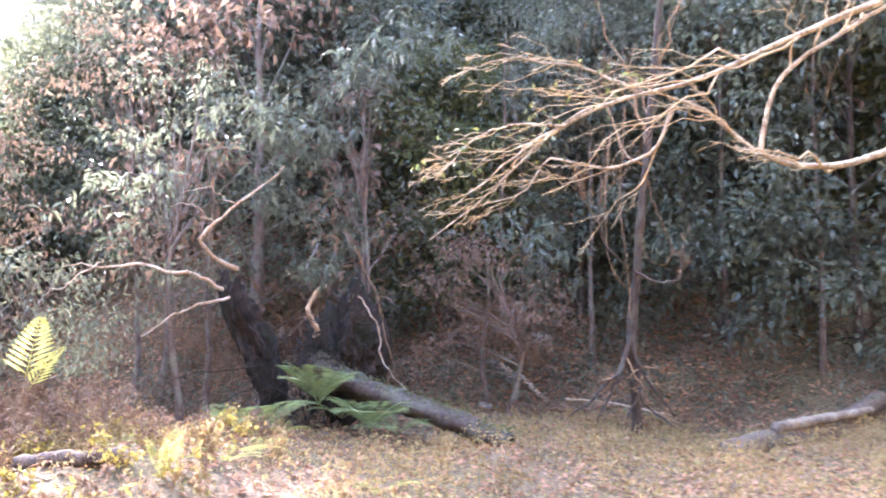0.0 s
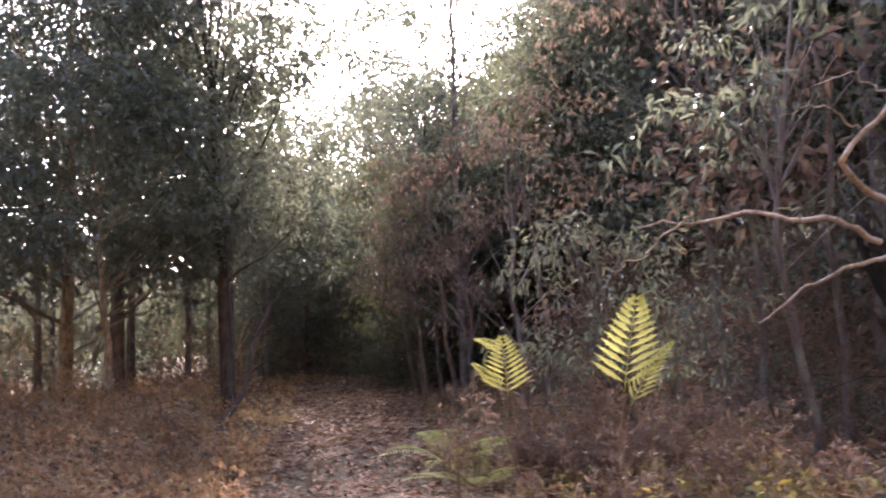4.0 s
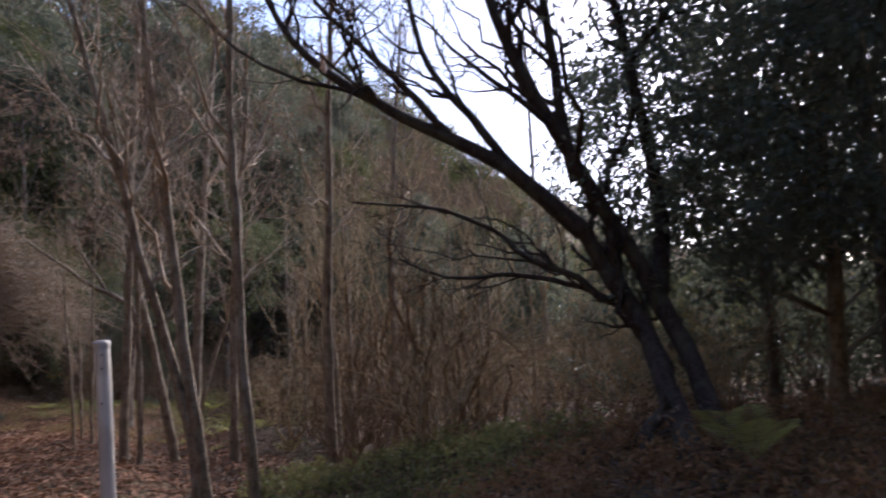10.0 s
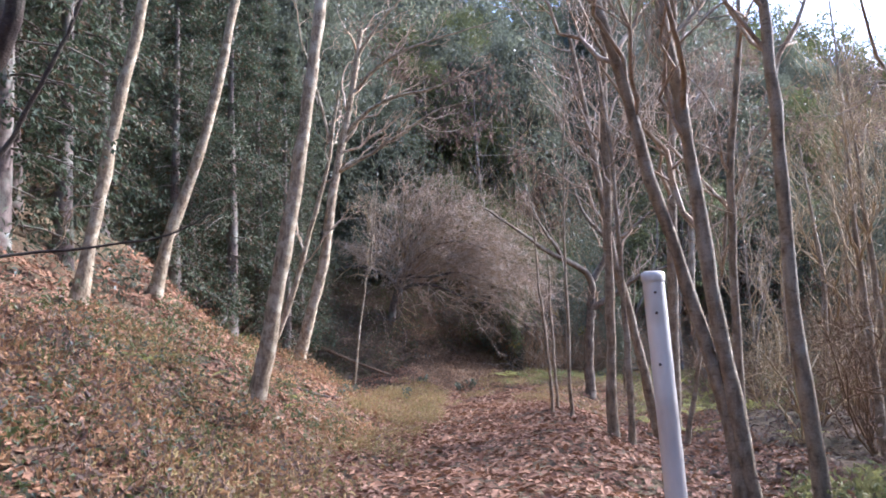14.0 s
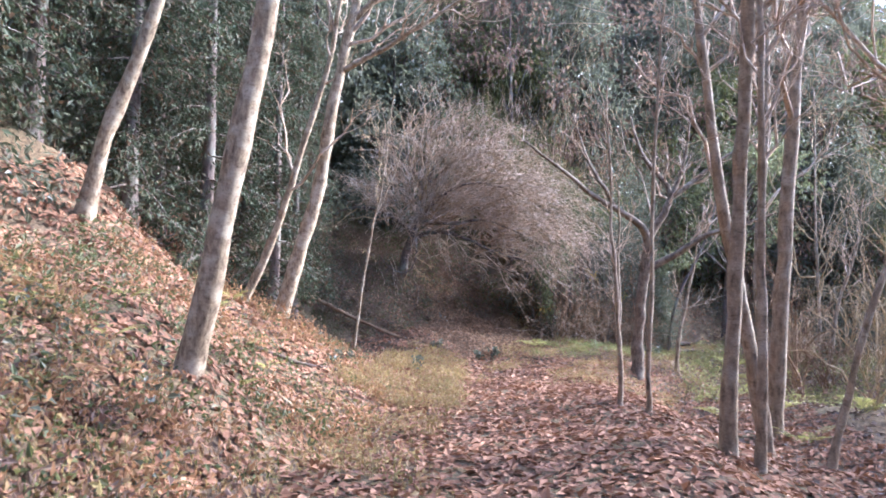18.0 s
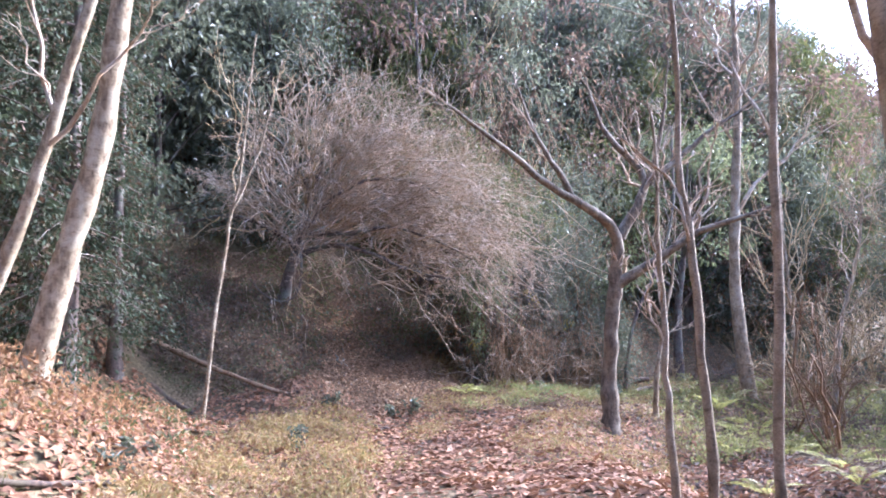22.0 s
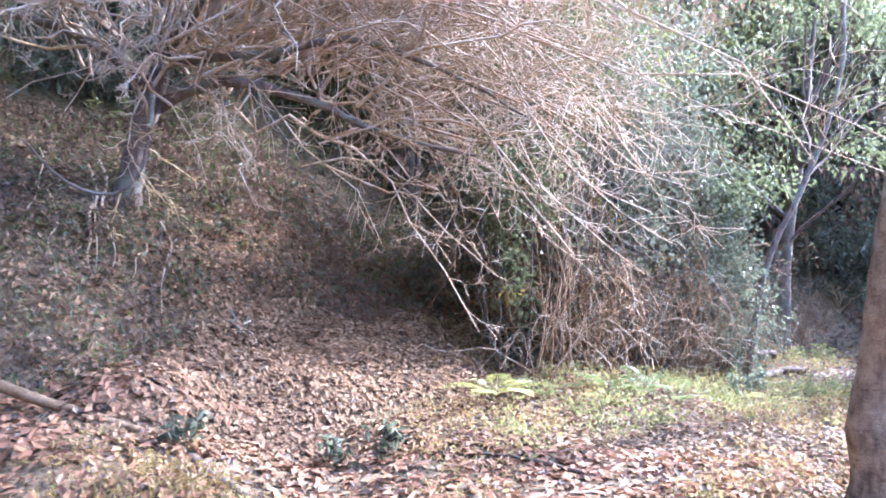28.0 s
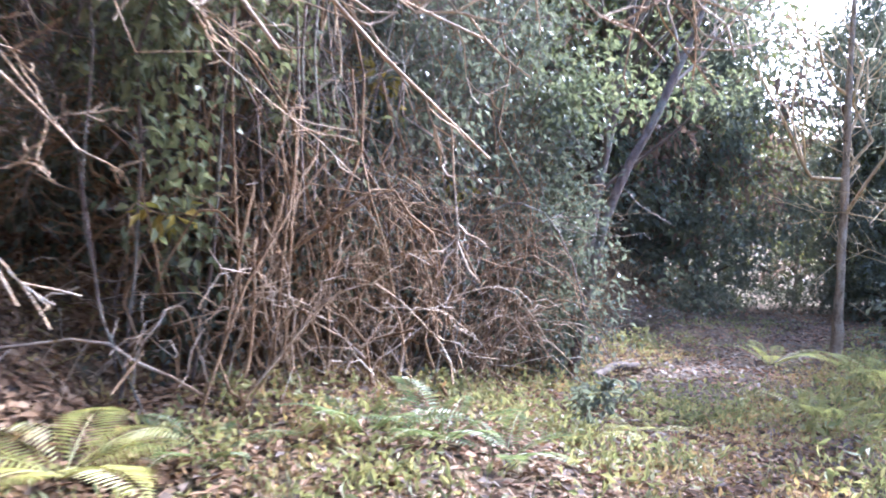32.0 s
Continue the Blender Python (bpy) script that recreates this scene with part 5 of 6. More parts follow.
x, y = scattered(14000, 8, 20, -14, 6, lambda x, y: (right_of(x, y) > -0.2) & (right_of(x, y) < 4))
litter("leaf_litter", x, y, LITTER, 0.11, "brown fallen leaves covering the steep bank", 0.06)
for i in range(16):
    a, b = rng.uniform(9.6, 13), rng.uniform(-10, 1)
    if ro_(a, b) > -0.3:
        shrub("bank_shrub", (a, b), rng.uniform(1.2, 2.6), 0.9, 9, "leafless twiggy brown shrub on the shaded bank", TWIG_BROWN, (6, 5), 0.011, group="bank shrubs", leaves=90, leaf_mat=LEAF_BROWN, leaf=0.07, arch=0.5, wild=0.3)

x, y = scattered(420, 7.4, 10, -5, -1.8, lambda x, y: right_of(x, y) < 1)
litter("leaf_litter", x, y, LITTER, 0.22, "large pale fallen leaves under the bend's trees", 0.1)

# ---- shrubs of the valley ----
SHR = [shrub("bare_shrub", p, h, w, n, "golden-brown bare shrub of many arching stems", mt, (5, 3), 0.02, group="bare shrubs", arch=0.55, wild=0.5)
       for p, h, w, n, mt in (((6.5, 9.6), 3.4, 2.1, 11, TWIG_TAN), ((6, 13), 4.2, 2.0, 10, TWIG_BROWN), ((8, 15.5), 2.8, 2.2, 12, TWIG_BROWN), ((9.1, 12), 2.6, 1.7, 9, TWIG_TAN))]
hillside(SHR, fill(110, 5.2, 22, 8.6, 38, lambda a, b: lo_(a, b) < -3.6 and ro_(a, b) < -4 and float(trail_gap(np.array([a]), np.array([b]))[0]) > 2, 0.8))

# ---- the thicket where the trail turns ----
THK = [shrub("thicket_shrub", p, h, w, n, "tangled thicket of bare vines and stems", mt, (7, 5), 0.012, group="thicket", arch=0.85, wild=0.45)
       for p, h, w, n, mt in (((1.0, 30.4), 2.6, 1.4, 20, TWIG_BROWN), ((2.9, 31.9), 2.8, 1.5, 20, TWIG_BROWN))]
hillside(THK, [(0.8, 30.2, 0.9), (1.5, 30.7, 0.9), (2.4, 31.6, 0.9), (3.4, 32.5, 0.8), (0.4, 31.0, 1.1), (1.6, 31.9, 1.2), (2.8, 33, 1.2), (-0.4, 30.6, 1.1), (3.8, 34.2, 1.1)])


def vine_curtain(name, n, x0, x1, y_of, z0, z1, label):
    """Bare vines that hang from the branches above the bank, in loops."""
    x = rng.uniform(x0, x1, n)
    y = y_of(x) + rng.normal(size=n) * 0.5
    top = rng.uniform(z0, z1, n)
    u = np.linspace(0, 1, 9)[None]
    g = ground_z(x, y)
    low = np.maximum(g + 0.05, top - rng.uniform(1.5, 4.5, n))
    dx, dy = rng.normal(size=n) * 0.7, rng.normal(size=n) * 0.4
    p = np.stack([x[:, None] + dx[:, None] * u, y[:, None] + dy[:, None] * u, top[:, None] + (low - top)[:, None] * np.sin(u * np.pi / 2)], -1)
    return single(name, Shape().tubes(bend(p, 0.42), np.full((n, 9), 0.006) * rng.uniform(0.5, 1.8, (n, 1)), 4), TWIG_BROWN, (0, 0, 0), label, "vines", kind="stuff")



def vine_tangle(name, n, x0, x1, y_of, high, label, mat):
    """Bare vines that arch out of the ground and loop back down over one another."""
    x = rng.uniform(x0, x1, n)
    y = y_of(x) + rng.normal(size=n) * 0.35
    g = ground_z(x, y)
    a = rng.uniform(0, 6.28, n)
    reach = rng.uniform(0.5, 1.8, n)
    u = np.linspace(0, 1, 12)[None]
    top = high * rng.uniform(0.3, 1.0, n)
    px, py = x[:, None] + np.cos(a)[:, None] * reach[:, None] * u, y[:, None] + 0.5 * np.sin(a)[:, None] * reach[:, None] * u
    pz = g[:, None] - 0.05 + top[:, None] * np.sin(u * np.pi * rng.uniform(0.55, 0.95, (n, 1)))
    p = bend(np.stack([px, py, pz], -1), 0.3)
    r = np.full((n, 12), 0.007) * rng.uniform(0.5, 1.8, (n, 1)) * (1 - 0.5 * u)
    sh = Shape().tubes(p, r, 4)
    q, rq = grow(p, r, 6, 0.15, 0.95, 0.35, 1.0, 0.0, 6, 0.6, 0.6)
    sh.tubes(q, rq, 3)
    return single(name, sh, mat, (0, 0, 0), label, "vines", kind="stuff")


# Tangles in darker barks: the thicket's shade is put into their colour.
vine_tangle("vines", 120, 0.2, 3.0, lambda x: 28.85 + x * 0.98, 1.7, "tangle of brown bare vines looping over the thicket's foot", TWIG_BROWN)
vine_tangle("vines", 130, -0.2, 3.2, lambda x: 29.3 + x * 0.98, 3.6, "tangle of bare vines darkened for the shade in the thicket", BARK_BROWN)
vine_tangle("vines", 45, 0.2, 3.0, lambda x: 28.6 + x * 0.98, 0.8, "pale bare runners looping along the thicket's foot", TWIG_GREY)
vine_curtain("vines", 210, -0.1, 3.4, lambda x: 29.25 + x * 0.98, 1.2, 4.4, "matted brown vines hanging down the thicket's face")
vine_curtain("vines", 120, -9, 2, lambda x: 31.5 - x * 0.1, 4.5, 9, "thin vines hanging among the hillside trees")
vine_curtain("vines", 170, -2.5, 4.5, lambda x: 31.6 + np.maximum(x, 0) * 0.9, 4, 9, "dark vines hanging down the wooded bank")


def leaf_drape(name, pts, size, n, mat, label, leaf, w, category="ivy"):
    """Leaves along a hanging or climbing line."""
    line = curve(pts, 12)
    c = line[rng.integers(0, 12, n // 20)]
    sz = np.full((len(c), 3), 1.0) * np.asarray(size)
    sh = Shape().leaves(*leaf_cloud(c + rng.normal(size=c.shape) * np.asarray(size) * 0.5, sz, 20, leaf, w, 0.6, 0.2))
    return single(name, sh, mat, (0, 0, 0), label, category, kind="stuff", smooth=False)


for pts, size, n, mat, label, leaf in (
        ([(-0.2, 28.9, 3.2), (-0.05, 28.85, 2.3), (-0.02, 28.9, 1.7), (0.15, 29.0, 1.3)], (0.22, 0.2, 0.3), 700, LEAF_FRESH, "bright green climber hanging down the thicket", 0.085),
        ([(0.5, 29.3, 3.6), (0.7, 29.5, 2.8), (0.8, 29.6, 2.0)], (0.3, 0.25, 0.4), 700, LEAF_FRESH, "green climber trailing over bare vines", 0.08),
        ([(-0.6, 29.1, 4.4), (0.4, 29.4, 4.0), (1.3, 30.1, 3.7)], (0.5, 0.4, 0.4), 1400, LEAF_OLIVE, "olive leaves crowning the thicket", 0.09),
        ([(0.8, 30.2, 1.0), (1.4, 30.4, 2.4), (1.8, 30.8, 4.2)], (0.6, 0.4, 0.6), 1700, LEAF_DARK, "dark ivy wound through the thicket", 0.09),
        ([(2.4, 31.5, 1.2), (2.6, 31.6, 2.6), (2.4, 31.9, 4.6)], (0.6, 0.4, 0.6), 1700, LEAF_DARK, "dark ivy wound round the vines", 0.09),
        ([(0.6, 29.9, 0.4), (0.7, 30.0, 1.8), (0.5, 30.2, 3.4)], (0.5, 0.3, 0.6), 1500, LEAF_DARK, "dark ivy hanging behind the vines", 0.08),
        ([(1.6, 30.6, 0.4), (1.8, 30.6, 1.6), (1.9, 30.9, 3.0)], (0.5, 0.3, 0.6), 1500, LEAF_GLOSS, "dark glossy ivy hanging through the vines", 0.08),
        ([(3.2, 32.1, 0.4), (3.3, 32.2, 1.8), (3.3, 32.5, 3.6)], (0.6, 0.35, 0.7), 2000, LEAF_DARK, "dark ivy sheet over the thicket", 0.08),
        # Dark leaves put into the hollow to carry its deep shade.
        ([(-1.0, 30.2, 1.2), (-0.5, 29.8, 2.2), (0.1, 29.8, 3.2)], (0.5, 0.4, 0.6), 2600, LEAF_DARK, "dark ivy added for the shade in the hollow under the branches", 0.085),
        ([(0.0, 29.2, 0.5), (0.5, 29.5, 1.2), (1.4, 30.3, 1.6)], (0.4, 0.3, 0.45), 1500, LEAF_DARK, "dark low ivy behind the looping vines", 0.07),
        ([(0.1, 28.95, 2.6), (0.5, 29.3, 3.6), (0.9, 29.6, 4.6)], (0.45, 0.35, 0.5), 1500, LEAF_FRESH, "green climber leaves spilling over the thicket", 0.075),
        ([(1.6, 30.2, 2.2), (2.0, 30.6, 3.2), (2.2, 30.9, 4.4)], (0.5, 0.35, 0.6), 1900, LEAF_GLOSS, "dark glossy ivy climbing the vines", 0.075),
        ([(2.6, 31.0, 1.0), (2.8, 31.2, 2.4), (3.0, 31.4, 4.0)], (0.5, 0.35, 0.6), 1900, LEAF_GLOSS, "dark glossy ivy hanging beside the mound", 0.075),
        ([(1.0, 31.2, 4.0), (2.2, 31.8, 5.0), (3.4, 33.0, 5.6)], (0.9, 0.6, 0.8), 3000, LEAF_DARK, "dark leafy creeper draping the wooded bank", 0.1),
        ([(3.75, 31.8, 0.35), (3.7, 31.75, 1.3), (3.5, 31.7, 2.5)], (0.42, 0.4, 0.55), 3600, LEAF_GLOSS, "glossy dark ivy mounded at the thicket's end", 0.08),
        ([(3.4, 31.6, 2.6), (3.8, 31.8, 3.1), (4.4, 32.1, 3.0)], (0.4, 0.35, 0.3), 700, LEAF_FRESH, "fresh green climber leaves above the ivy mound", 0.1)):
    leaf_drape("ivy", pts, size, n, mat, label, leaf, leaf * 0.6)
for pts, n in (([(1.2, 30.0, 2.75), (1.35, 30.15, 2.5), (1.5, 30.3, 2.3), (1.7, 30.45, 2.2)], 60), ([(2.3, 31.1, 1.75), (2.6, 31.3, 2.0), (3.0, 31.8, 2.1), (3.3, 32.0, 2.2)], 70), ([(0.0, 28.8, 1.4), (0.2, 28.9, 1.3), (0.4, 29.0, 1.32)], 30)):
    leaf_drape("climber", pts, (0.14, 0.12, 0.08), n, LEAF_YELLOW, "yellow leaves on a climber's stem", 0.13, 0.05, "climber")
leaf_drape("climber", [(-1.5, 29.5, 6.0), (0.2, 29.6, 5.2), (1.8, 30.2, 4.4)], (0.8, 0.6, 0.7), 2400, LEAF_OLIVE, "yellow-green leaves over the twigs above the bank", 0.1, 0.05, "climber")
leaf_drape("climber", [(-1.6, 27.7, 6.9), (-0.4, 27.5, 6.1), (0.6, 27.4, 5.1), (1.4, 27.3, 3.7)], (0.4, 0.35, 0.4), 900, LEAF_OLIVE, "sparse yellow-green leaves along the edge of the overhanging twigs", 0.075, 0.04, "climber")
leafy_tree("leaning_evergreen", (6.6, 37.0), 8.0, 5.6, 0.16, "leaning tree with fresh green leaves above the turn", LEAF_FRESH, BARK_BROWN, 100, 40, 0.15, 0.07, 0.45, lean=(0.6, -0.8))
leafy_tree("evergreen_tree", (4.0, 36.6), 6.5, 4.6, 0.12, "green-leaved tree above the thicket", LEAF_OLIVE, BARK_GREY, 80, 36, 0.15, 0.07, 0.35)
bare_tree("slim_tree", [([(3.85, 31.7, 0), (4.0, 31.65, 1.45), (4.3, 31.6, 2.2), (4.73, 31.6, 2.95), (5.1, 31.6, 3.7), (5.4, 31.6, 4.9), (5.5, 31.7, 7)], 0.05, 0.025)], "slim brown tree leaning beyond the thicket", BARK_BROWN, TWIG_GREY, lo=0.4, each=(7, 5, 4), length=(0.3, 0.45, 0.45), group="slim trees")
x, y = scattered(420, 4.4, 14, 32, 46, lambda x, y: (left_of(x, y) > 0.1) & (left_of(x, y) < 2.2))
undergrowth("undergrowth", x, y, LEAF_BROWN, "withered brown scrub on the bank beyond the thicket", 26, 0.4, 0.09, 0.035, 0.35)
x, y = scattered(9000, 4, 18, 32, 50, lambda x, y: (left_of(x, y) > -0.2) & (left_of(x, y) < 3.5))
litter("leaf_litter", x, y, LITTER, 0.12, "brown leaves on the slope beyond the thicket", 0.06)
hillside(SHR, [(6.4, 36.6, 0.45), (7.4, 37.6, 0.5), (8.6, 39.0, 0.5), (9.6, 40.4, 0.6)])

# ---- growth on the cut bank ----
x, y = scattered(11000, -7, 0.5, 25.5, 31.5, lambda x, y: (left_of(x, y) > -0.1) & (left_of(x, y) < 3))
litter("leaf_litter", x, y, LITTER_BROWN, 0.085, "brown leaves lodged on the earth bank", 0.05)
x, y = scattered(900, -6, -1.5, 26, 31, lambda x, y: off_fan(x, y) & (left_of(x, y) > 0.05) & (left_of(x, y) < 2.2))
undergrowth("undergrowth", x, y, LEAF_BROWN, "withered leaves caught on the earth bank", 9, 0.16, 0.08, 0.045, 0.06)
x, y = scattered(750, -7, -1.6, 25.4, 31, lambda x, y: off_fan(x, y) & (left_of(x, y) > 0.05) & (left_of(x, y) < 2.6))
weeds("weeds", x, y, 0.2, LEAF_OLIVE, "olive tufts and moss clinging to the earth bank", 16, 0.06)
x, y = scattered(1500, -7, -0.8, 25.6, 31, lambda x, y: off_fan(x, y) & (left_of(x, y) > 0.1) & (left_of(x, y) < 3))
weeds("weeds", x, y, 0.24, LEAF_BROWN, "withered brown tufts hanging on the earth bank", 16, 0.07)
x, y = scattered(420, -6, -1.5, 26, 31, lambda x, y: off_fan(x, y) & (left_of(x, y) > 0.2) & (left_of(x, y) < 2.2))
undergrowth("undergrowth", x, y, LEAF_DARK, "small evergreen seedlings on the earth bank", 10, 0.18, 0.08, 0.04, 0.1)
x, y = scattered(3000, -3, 0.6, 27, 32, lambda x, y: off_fan(x, y) & (left_of(x, y) > 0) & (left_of(x, y) < 2.8) & (x > -2.4))
litter("leaf_litter", x, y, LITTER_DARK, 0.1, "dark fallen leaves up the narrow gully", 0.05)
x, y = scattered(350, -7, -0.5, 3, 12, lambda x, y: (left_of(x, y) > 0.2) & (left_of(x, y) < 3.5))
undergrowth("undergrowth", x, y, LEAF_DARK, "dark green low plants on the near slope", 14, 0.25, 0.09, 0.045, 0.14)

# ---- ferns ----
def bracken(at, blades, label, mat):
    """Bracken: a bare stalk for every blade. blades: (heading, stalk height, blade length, tilt)."""
    root = thing("fern", (at[0], at[1], gz(*at)), label, "fern", "ferns")
    for a, stalk, ln, rise in blades:
        out = np.array([math.cos(a), math.sin(a), 0])
        foot = curve([(0, 0, -0.03), out * 0.05 + [0, 0, stalk * 0.6], out * 0.12 + [0, 0, stalk]], 8)
        part("stalk", Shape().tubes(foot, np.full(8, 0.005), 5), TWIG_BROWN, root, "brown stalk")
        u = np.linspace(0, 1, 26)
        p = foot[-1] + out * (u * math.cos(rise) * ln)[:, None]
        p[:, 2] += ln * (u * math.sin(rise) - 0.18 * u ** 2.4)
        t = unit(np.gradient(p, axis=0))
        side = unit(np.cross(t, [0.25, 0.1, 1.0]))
        top = np.cross(side, t)
        sh = Shape().tubes(p, 0.004 * (1 - 0.8 * u), 4)
        pick = np.arange(2, 26, 2)
        v = u[pick]
        w = ln * 0.4 * (1 - v) ** 0.75 + 0.02
        for s_ in (-1, 1):
            ax = unit(side[pick] * s_ + t[pick] * 0.55)
            sh.leaves(p[pick], ax, top[pick] + rng.normal(size=(12, 3)) * 0.1, w, ln * 0.05, 0.1)
            for q in (0.25, 0.4, 0.55, 0.7):
                for s2 in (-1, 1):
                    sh.leaves(p[pick] + ax * (w * q)[:, None], ax * 0.8 + t[pick] * 0.8 * s2, top[pick], np.full(12, ln * 0.035), ln * 0.016, 0.05)
        part("frond", sh, mat, root, smooth=False)
    return root


bracken((7.1, -2.45), [(-2.2, 0.9, 0.8, 1.35), (-1.5, 0.8, 0.62, 1.05)], "tall yellow-green bracken lit by the sun", FERN_YELLOW)
bracken((8.1, -1.45), [(2.9, 0.8, 0.62, 1.5), (2.2, 0.85, 0.4, 0.9)], "withering yellow bracken beside the trail", FERN_YELLOW)
bracken((8.9, -1.2), [(2.6, 1.2, 0.4, 0.5)], "small yellow bracken frond on a tall stalk", FERN_YELLOW)
fern("fern", (9.1, -0.5), 9, 0.9, "low pale green fern among dead leaves", FERN_YELLOW, 0.8, 0.7, pinna=0.22)
fern("fern", (8.3, -1.0), 8, 0.75, "low pale green fern at the trail's edge", FERN_YELLOW, 0.7, 0.6)
fern("fern", (5.4, -4.1), 4, 0.55, "small upright yellow-green fern", FERN_YELLOW, 1.2, 0.3)
fern("fern", (8.35, -5.7), 11, 1.05, "green fern growing over the mossy log", FERN_GREEN, 1.0, 0.65, lift=0.45, pinna=0.24)
fern("fern", (7.9, -6.3), 9, 0.9, "green fern rooted beside the mossy log", FERN_GREEN, 0.9, 0.65, lift=0.2, pinna=0.24)
fern("fern", (7.6, -4.9), 9, 0.95, "dark green fern in front of the mossy log", FERN_GREEN, 0.85, 0.65, pinna=0.24)
fern("fern", (8.6, -5.15), 8, 0.6, "pale green fern under the uprooted tree", FERN_YELLOW, 0.7, 0.6, pinna=0.22)
fern("fern", (6.4, -4.8), 6, 0.7, "yellow-green fern in front of the mossy log", FERN_YELLOW, 0.5, 0.6)
fern("fern", (9.0, -3.2), 6, 0.6, "dull green fern under the bank", FERN_GREEN, 0.6, 0.6)
fern("fern", (9.3, -2.4), 6, 0.6, "dull green fern under the bank", FERN_GREEN, 0.6, 0.6)
fern("fern", (6.7, 4.05), 6, 0.75, "yellow-green fern at the hollow's edge", FERN_YELLOW, 1.0, 0.55, lift=0.25, pinna=0.24)
fern("fern", (5.3, 4.2), 7, 0.7, "pale green fern at the hollow's edge", FERN_YELLOW, 0.65, 0.6)
fern("fern", (5.0, 29.4), 6, 0.75, "bright yellow-green fern beside the trail's turn", FERN_YELLOW, 0.8, 0.5)
fern("fern", (-0.2, 27.72), 7, 0.58, "pale green fern spreading over dead leaves", FERN_YELLOW, 0.55, 0.6, lift=0.1, pinna=0.24)
for a, b, s in ((-3.4, 15.4, 0.4), (-4.0, 15.7, 0.5), (-3.0, 15.2, 0.35), (-2.6, 13.6, 0.4), (-3.2, 12.2, 0.45), (-2.4, 16.9, 0.35), (-4.4, 17.2, 0.45), (-3.8, 13.4, 0.4), (-2.9, 10.8, 0.45), (-3.6, 11.4, 0.5)):
    fern("fern", (a, b), 5, s, "small yellow-green fern on the leafy slope", FERN_YELLOW, 0.7, 0.6)
for a, b, s in ((5.2, 28.4, 1.0), (5.9, 28.2, 1.1), (5.5, 27.5, 0.9), (6.7, 29.2, 1.0), (7.2, 31.0, 1.0), (6.4, 26.8, 0.9), (4.8, 26.6, 0.8), (7.6, 33.2, 0.9)):
    fern("fern", (a, b), 8, s, "large bright yellow-green fern under the bare trees", FERN_YELLOW, 0.75, 0.55)
fern("fern", (-3.6, 10.5), 5, 0.5, "yellow-green fern on the leafy slope", FERN_YELLOW, 0.6, 0.6)
for a, b, s in ((0.3, 28.1, 0.5), (1.1, 28.5, 0.6), (1.5, 28.45, 0.75), (1.8, 28.3, 0.6), (2.6, 29.1, 0.5), (3.4, 29.6, 0.5), (4.5, 21, 0.7), (4.1, 18, 0.7), (5.2, 23, 0.8), (5.6, 20, 0.8), (3.6, 21.5, 0.6), (6.2, 25, 0.7), (5.6, 16.5, 0.7), (5.4, 26.4, 0.9), (4.6, 25.4, 0.8), (5.8, 28, 0.8), (5.0, 24.4, 0.8)):
    fern("fern", (a, b), 6, s, "bright yellow-green fern on the valley floor", FERN_YELLOW if a > 2.5 else FERN_GREEN, 0.7, 0.6)

# ---- the marker post ----
post = thing("marker_post", (2.2, 6.92, gz(2.2, 6.92)), "weathered grey plastic marker post beside the trail", "post")
a_, top_ = (0.02, -0.03), 1.72 - gz(2.2, 6.92)
line = curve([(0.03, 0.02, -0.3), (0.02, 0, 0.5), (-0.03, -0.03, top_)], 12)
pole = part("pole", Shape().tubes(line, np.full(12, 0.064), 24), POST_MAT, post)
cap = np.array([line[-1] + [0, 0, z] for z in (-0.03, -0.005, 0.02, 0.028, 0.029)])
part("cap", Shape().tubes(cap, np.array([0.07, 0.071, 0.068, 0.05, 0.001]), 24), POST_MAT, pole, "grey push-on cap")
for z in (0.1, 0.22, 0.52):
    c = line[-1] + [0.0, -0.066, -z]
    part("bolt", Shape().tubes(np.array([c + [0, 0.02, 0], c, c + [0, -0.006, 0], c + [0, -0.0062, 0]]), np.array([0.009, 0.009, 0.007, 0.0005]), 8), BOLT_MAT, pole, "rusty bolt head")

# ---- the uprooted tree at the bend ----
def root_line(pts, r0, r1, k=16, wander=0.012):
    line = curve(pts, k, wander)
    return line, tapered(k, r0, r1, 0.1)


up = thing("uprooted_tree", (9.3, -5.6, gz(9.3, -5.6)), "uprooted tree with a dark root plate and bare twisted roots", "fallen tree")
o_ = np.array(up.location)
# Solid clods fill the dark hollow; their near-black earth carries its shade.
bm = bmesh.new()
bmesh.ops.create_icosphere(bm, subdivisions=5, radius=1.0)
for v in bm.verts:
    d = v.co.copy()
    f = 1 + 0.35 * noise.noise(d * 1.7) + 0.3 * noise.noise(d * 4.3 + Vector((3, 1, 7))) + 0.22 * noise.noise(d * 9) + 0.12 * noise.noise(d * 21)
    v.co = Vector((d.x * 0.38 * f + 0.25, d.y * 0.52 * f - 0.6, d.z * 0.95 * f + 0.95))
me = bpy.data.meshes.new("root_plate")
bm.to_mesh(me)
bm.free()
me.materials.append(EARTH)
ob = new("root_plate", me)
ob.parent = up
tagged(ob, "earth clod held by the roots, near-black for the hollow's shade")
bm = bmesh.new()
bmesh.ops.create_icosphere(bm, subdivisions=5, radius=1.0)
for v in bm.verts:
    d = v.co.copy()
    f = 1 + 0.4 * noise.noise(d * 1.9 + Vector((5, 2, 1))) + 0.3 * noise.noise(d * 4.7) + 0.2 * noise.noise(d * 10)
    v.co = Vector((d.x * 0.3 * f + 0.3, d.y * 0.25 * f + 0.75 + 0.45 * d.z, d.z * 0.85 * f + 1.2))
me = bpy.data.meshes.new("root_plate")
bm.to_mesh(me)
bm.free()
me.materials.append(EARTH)
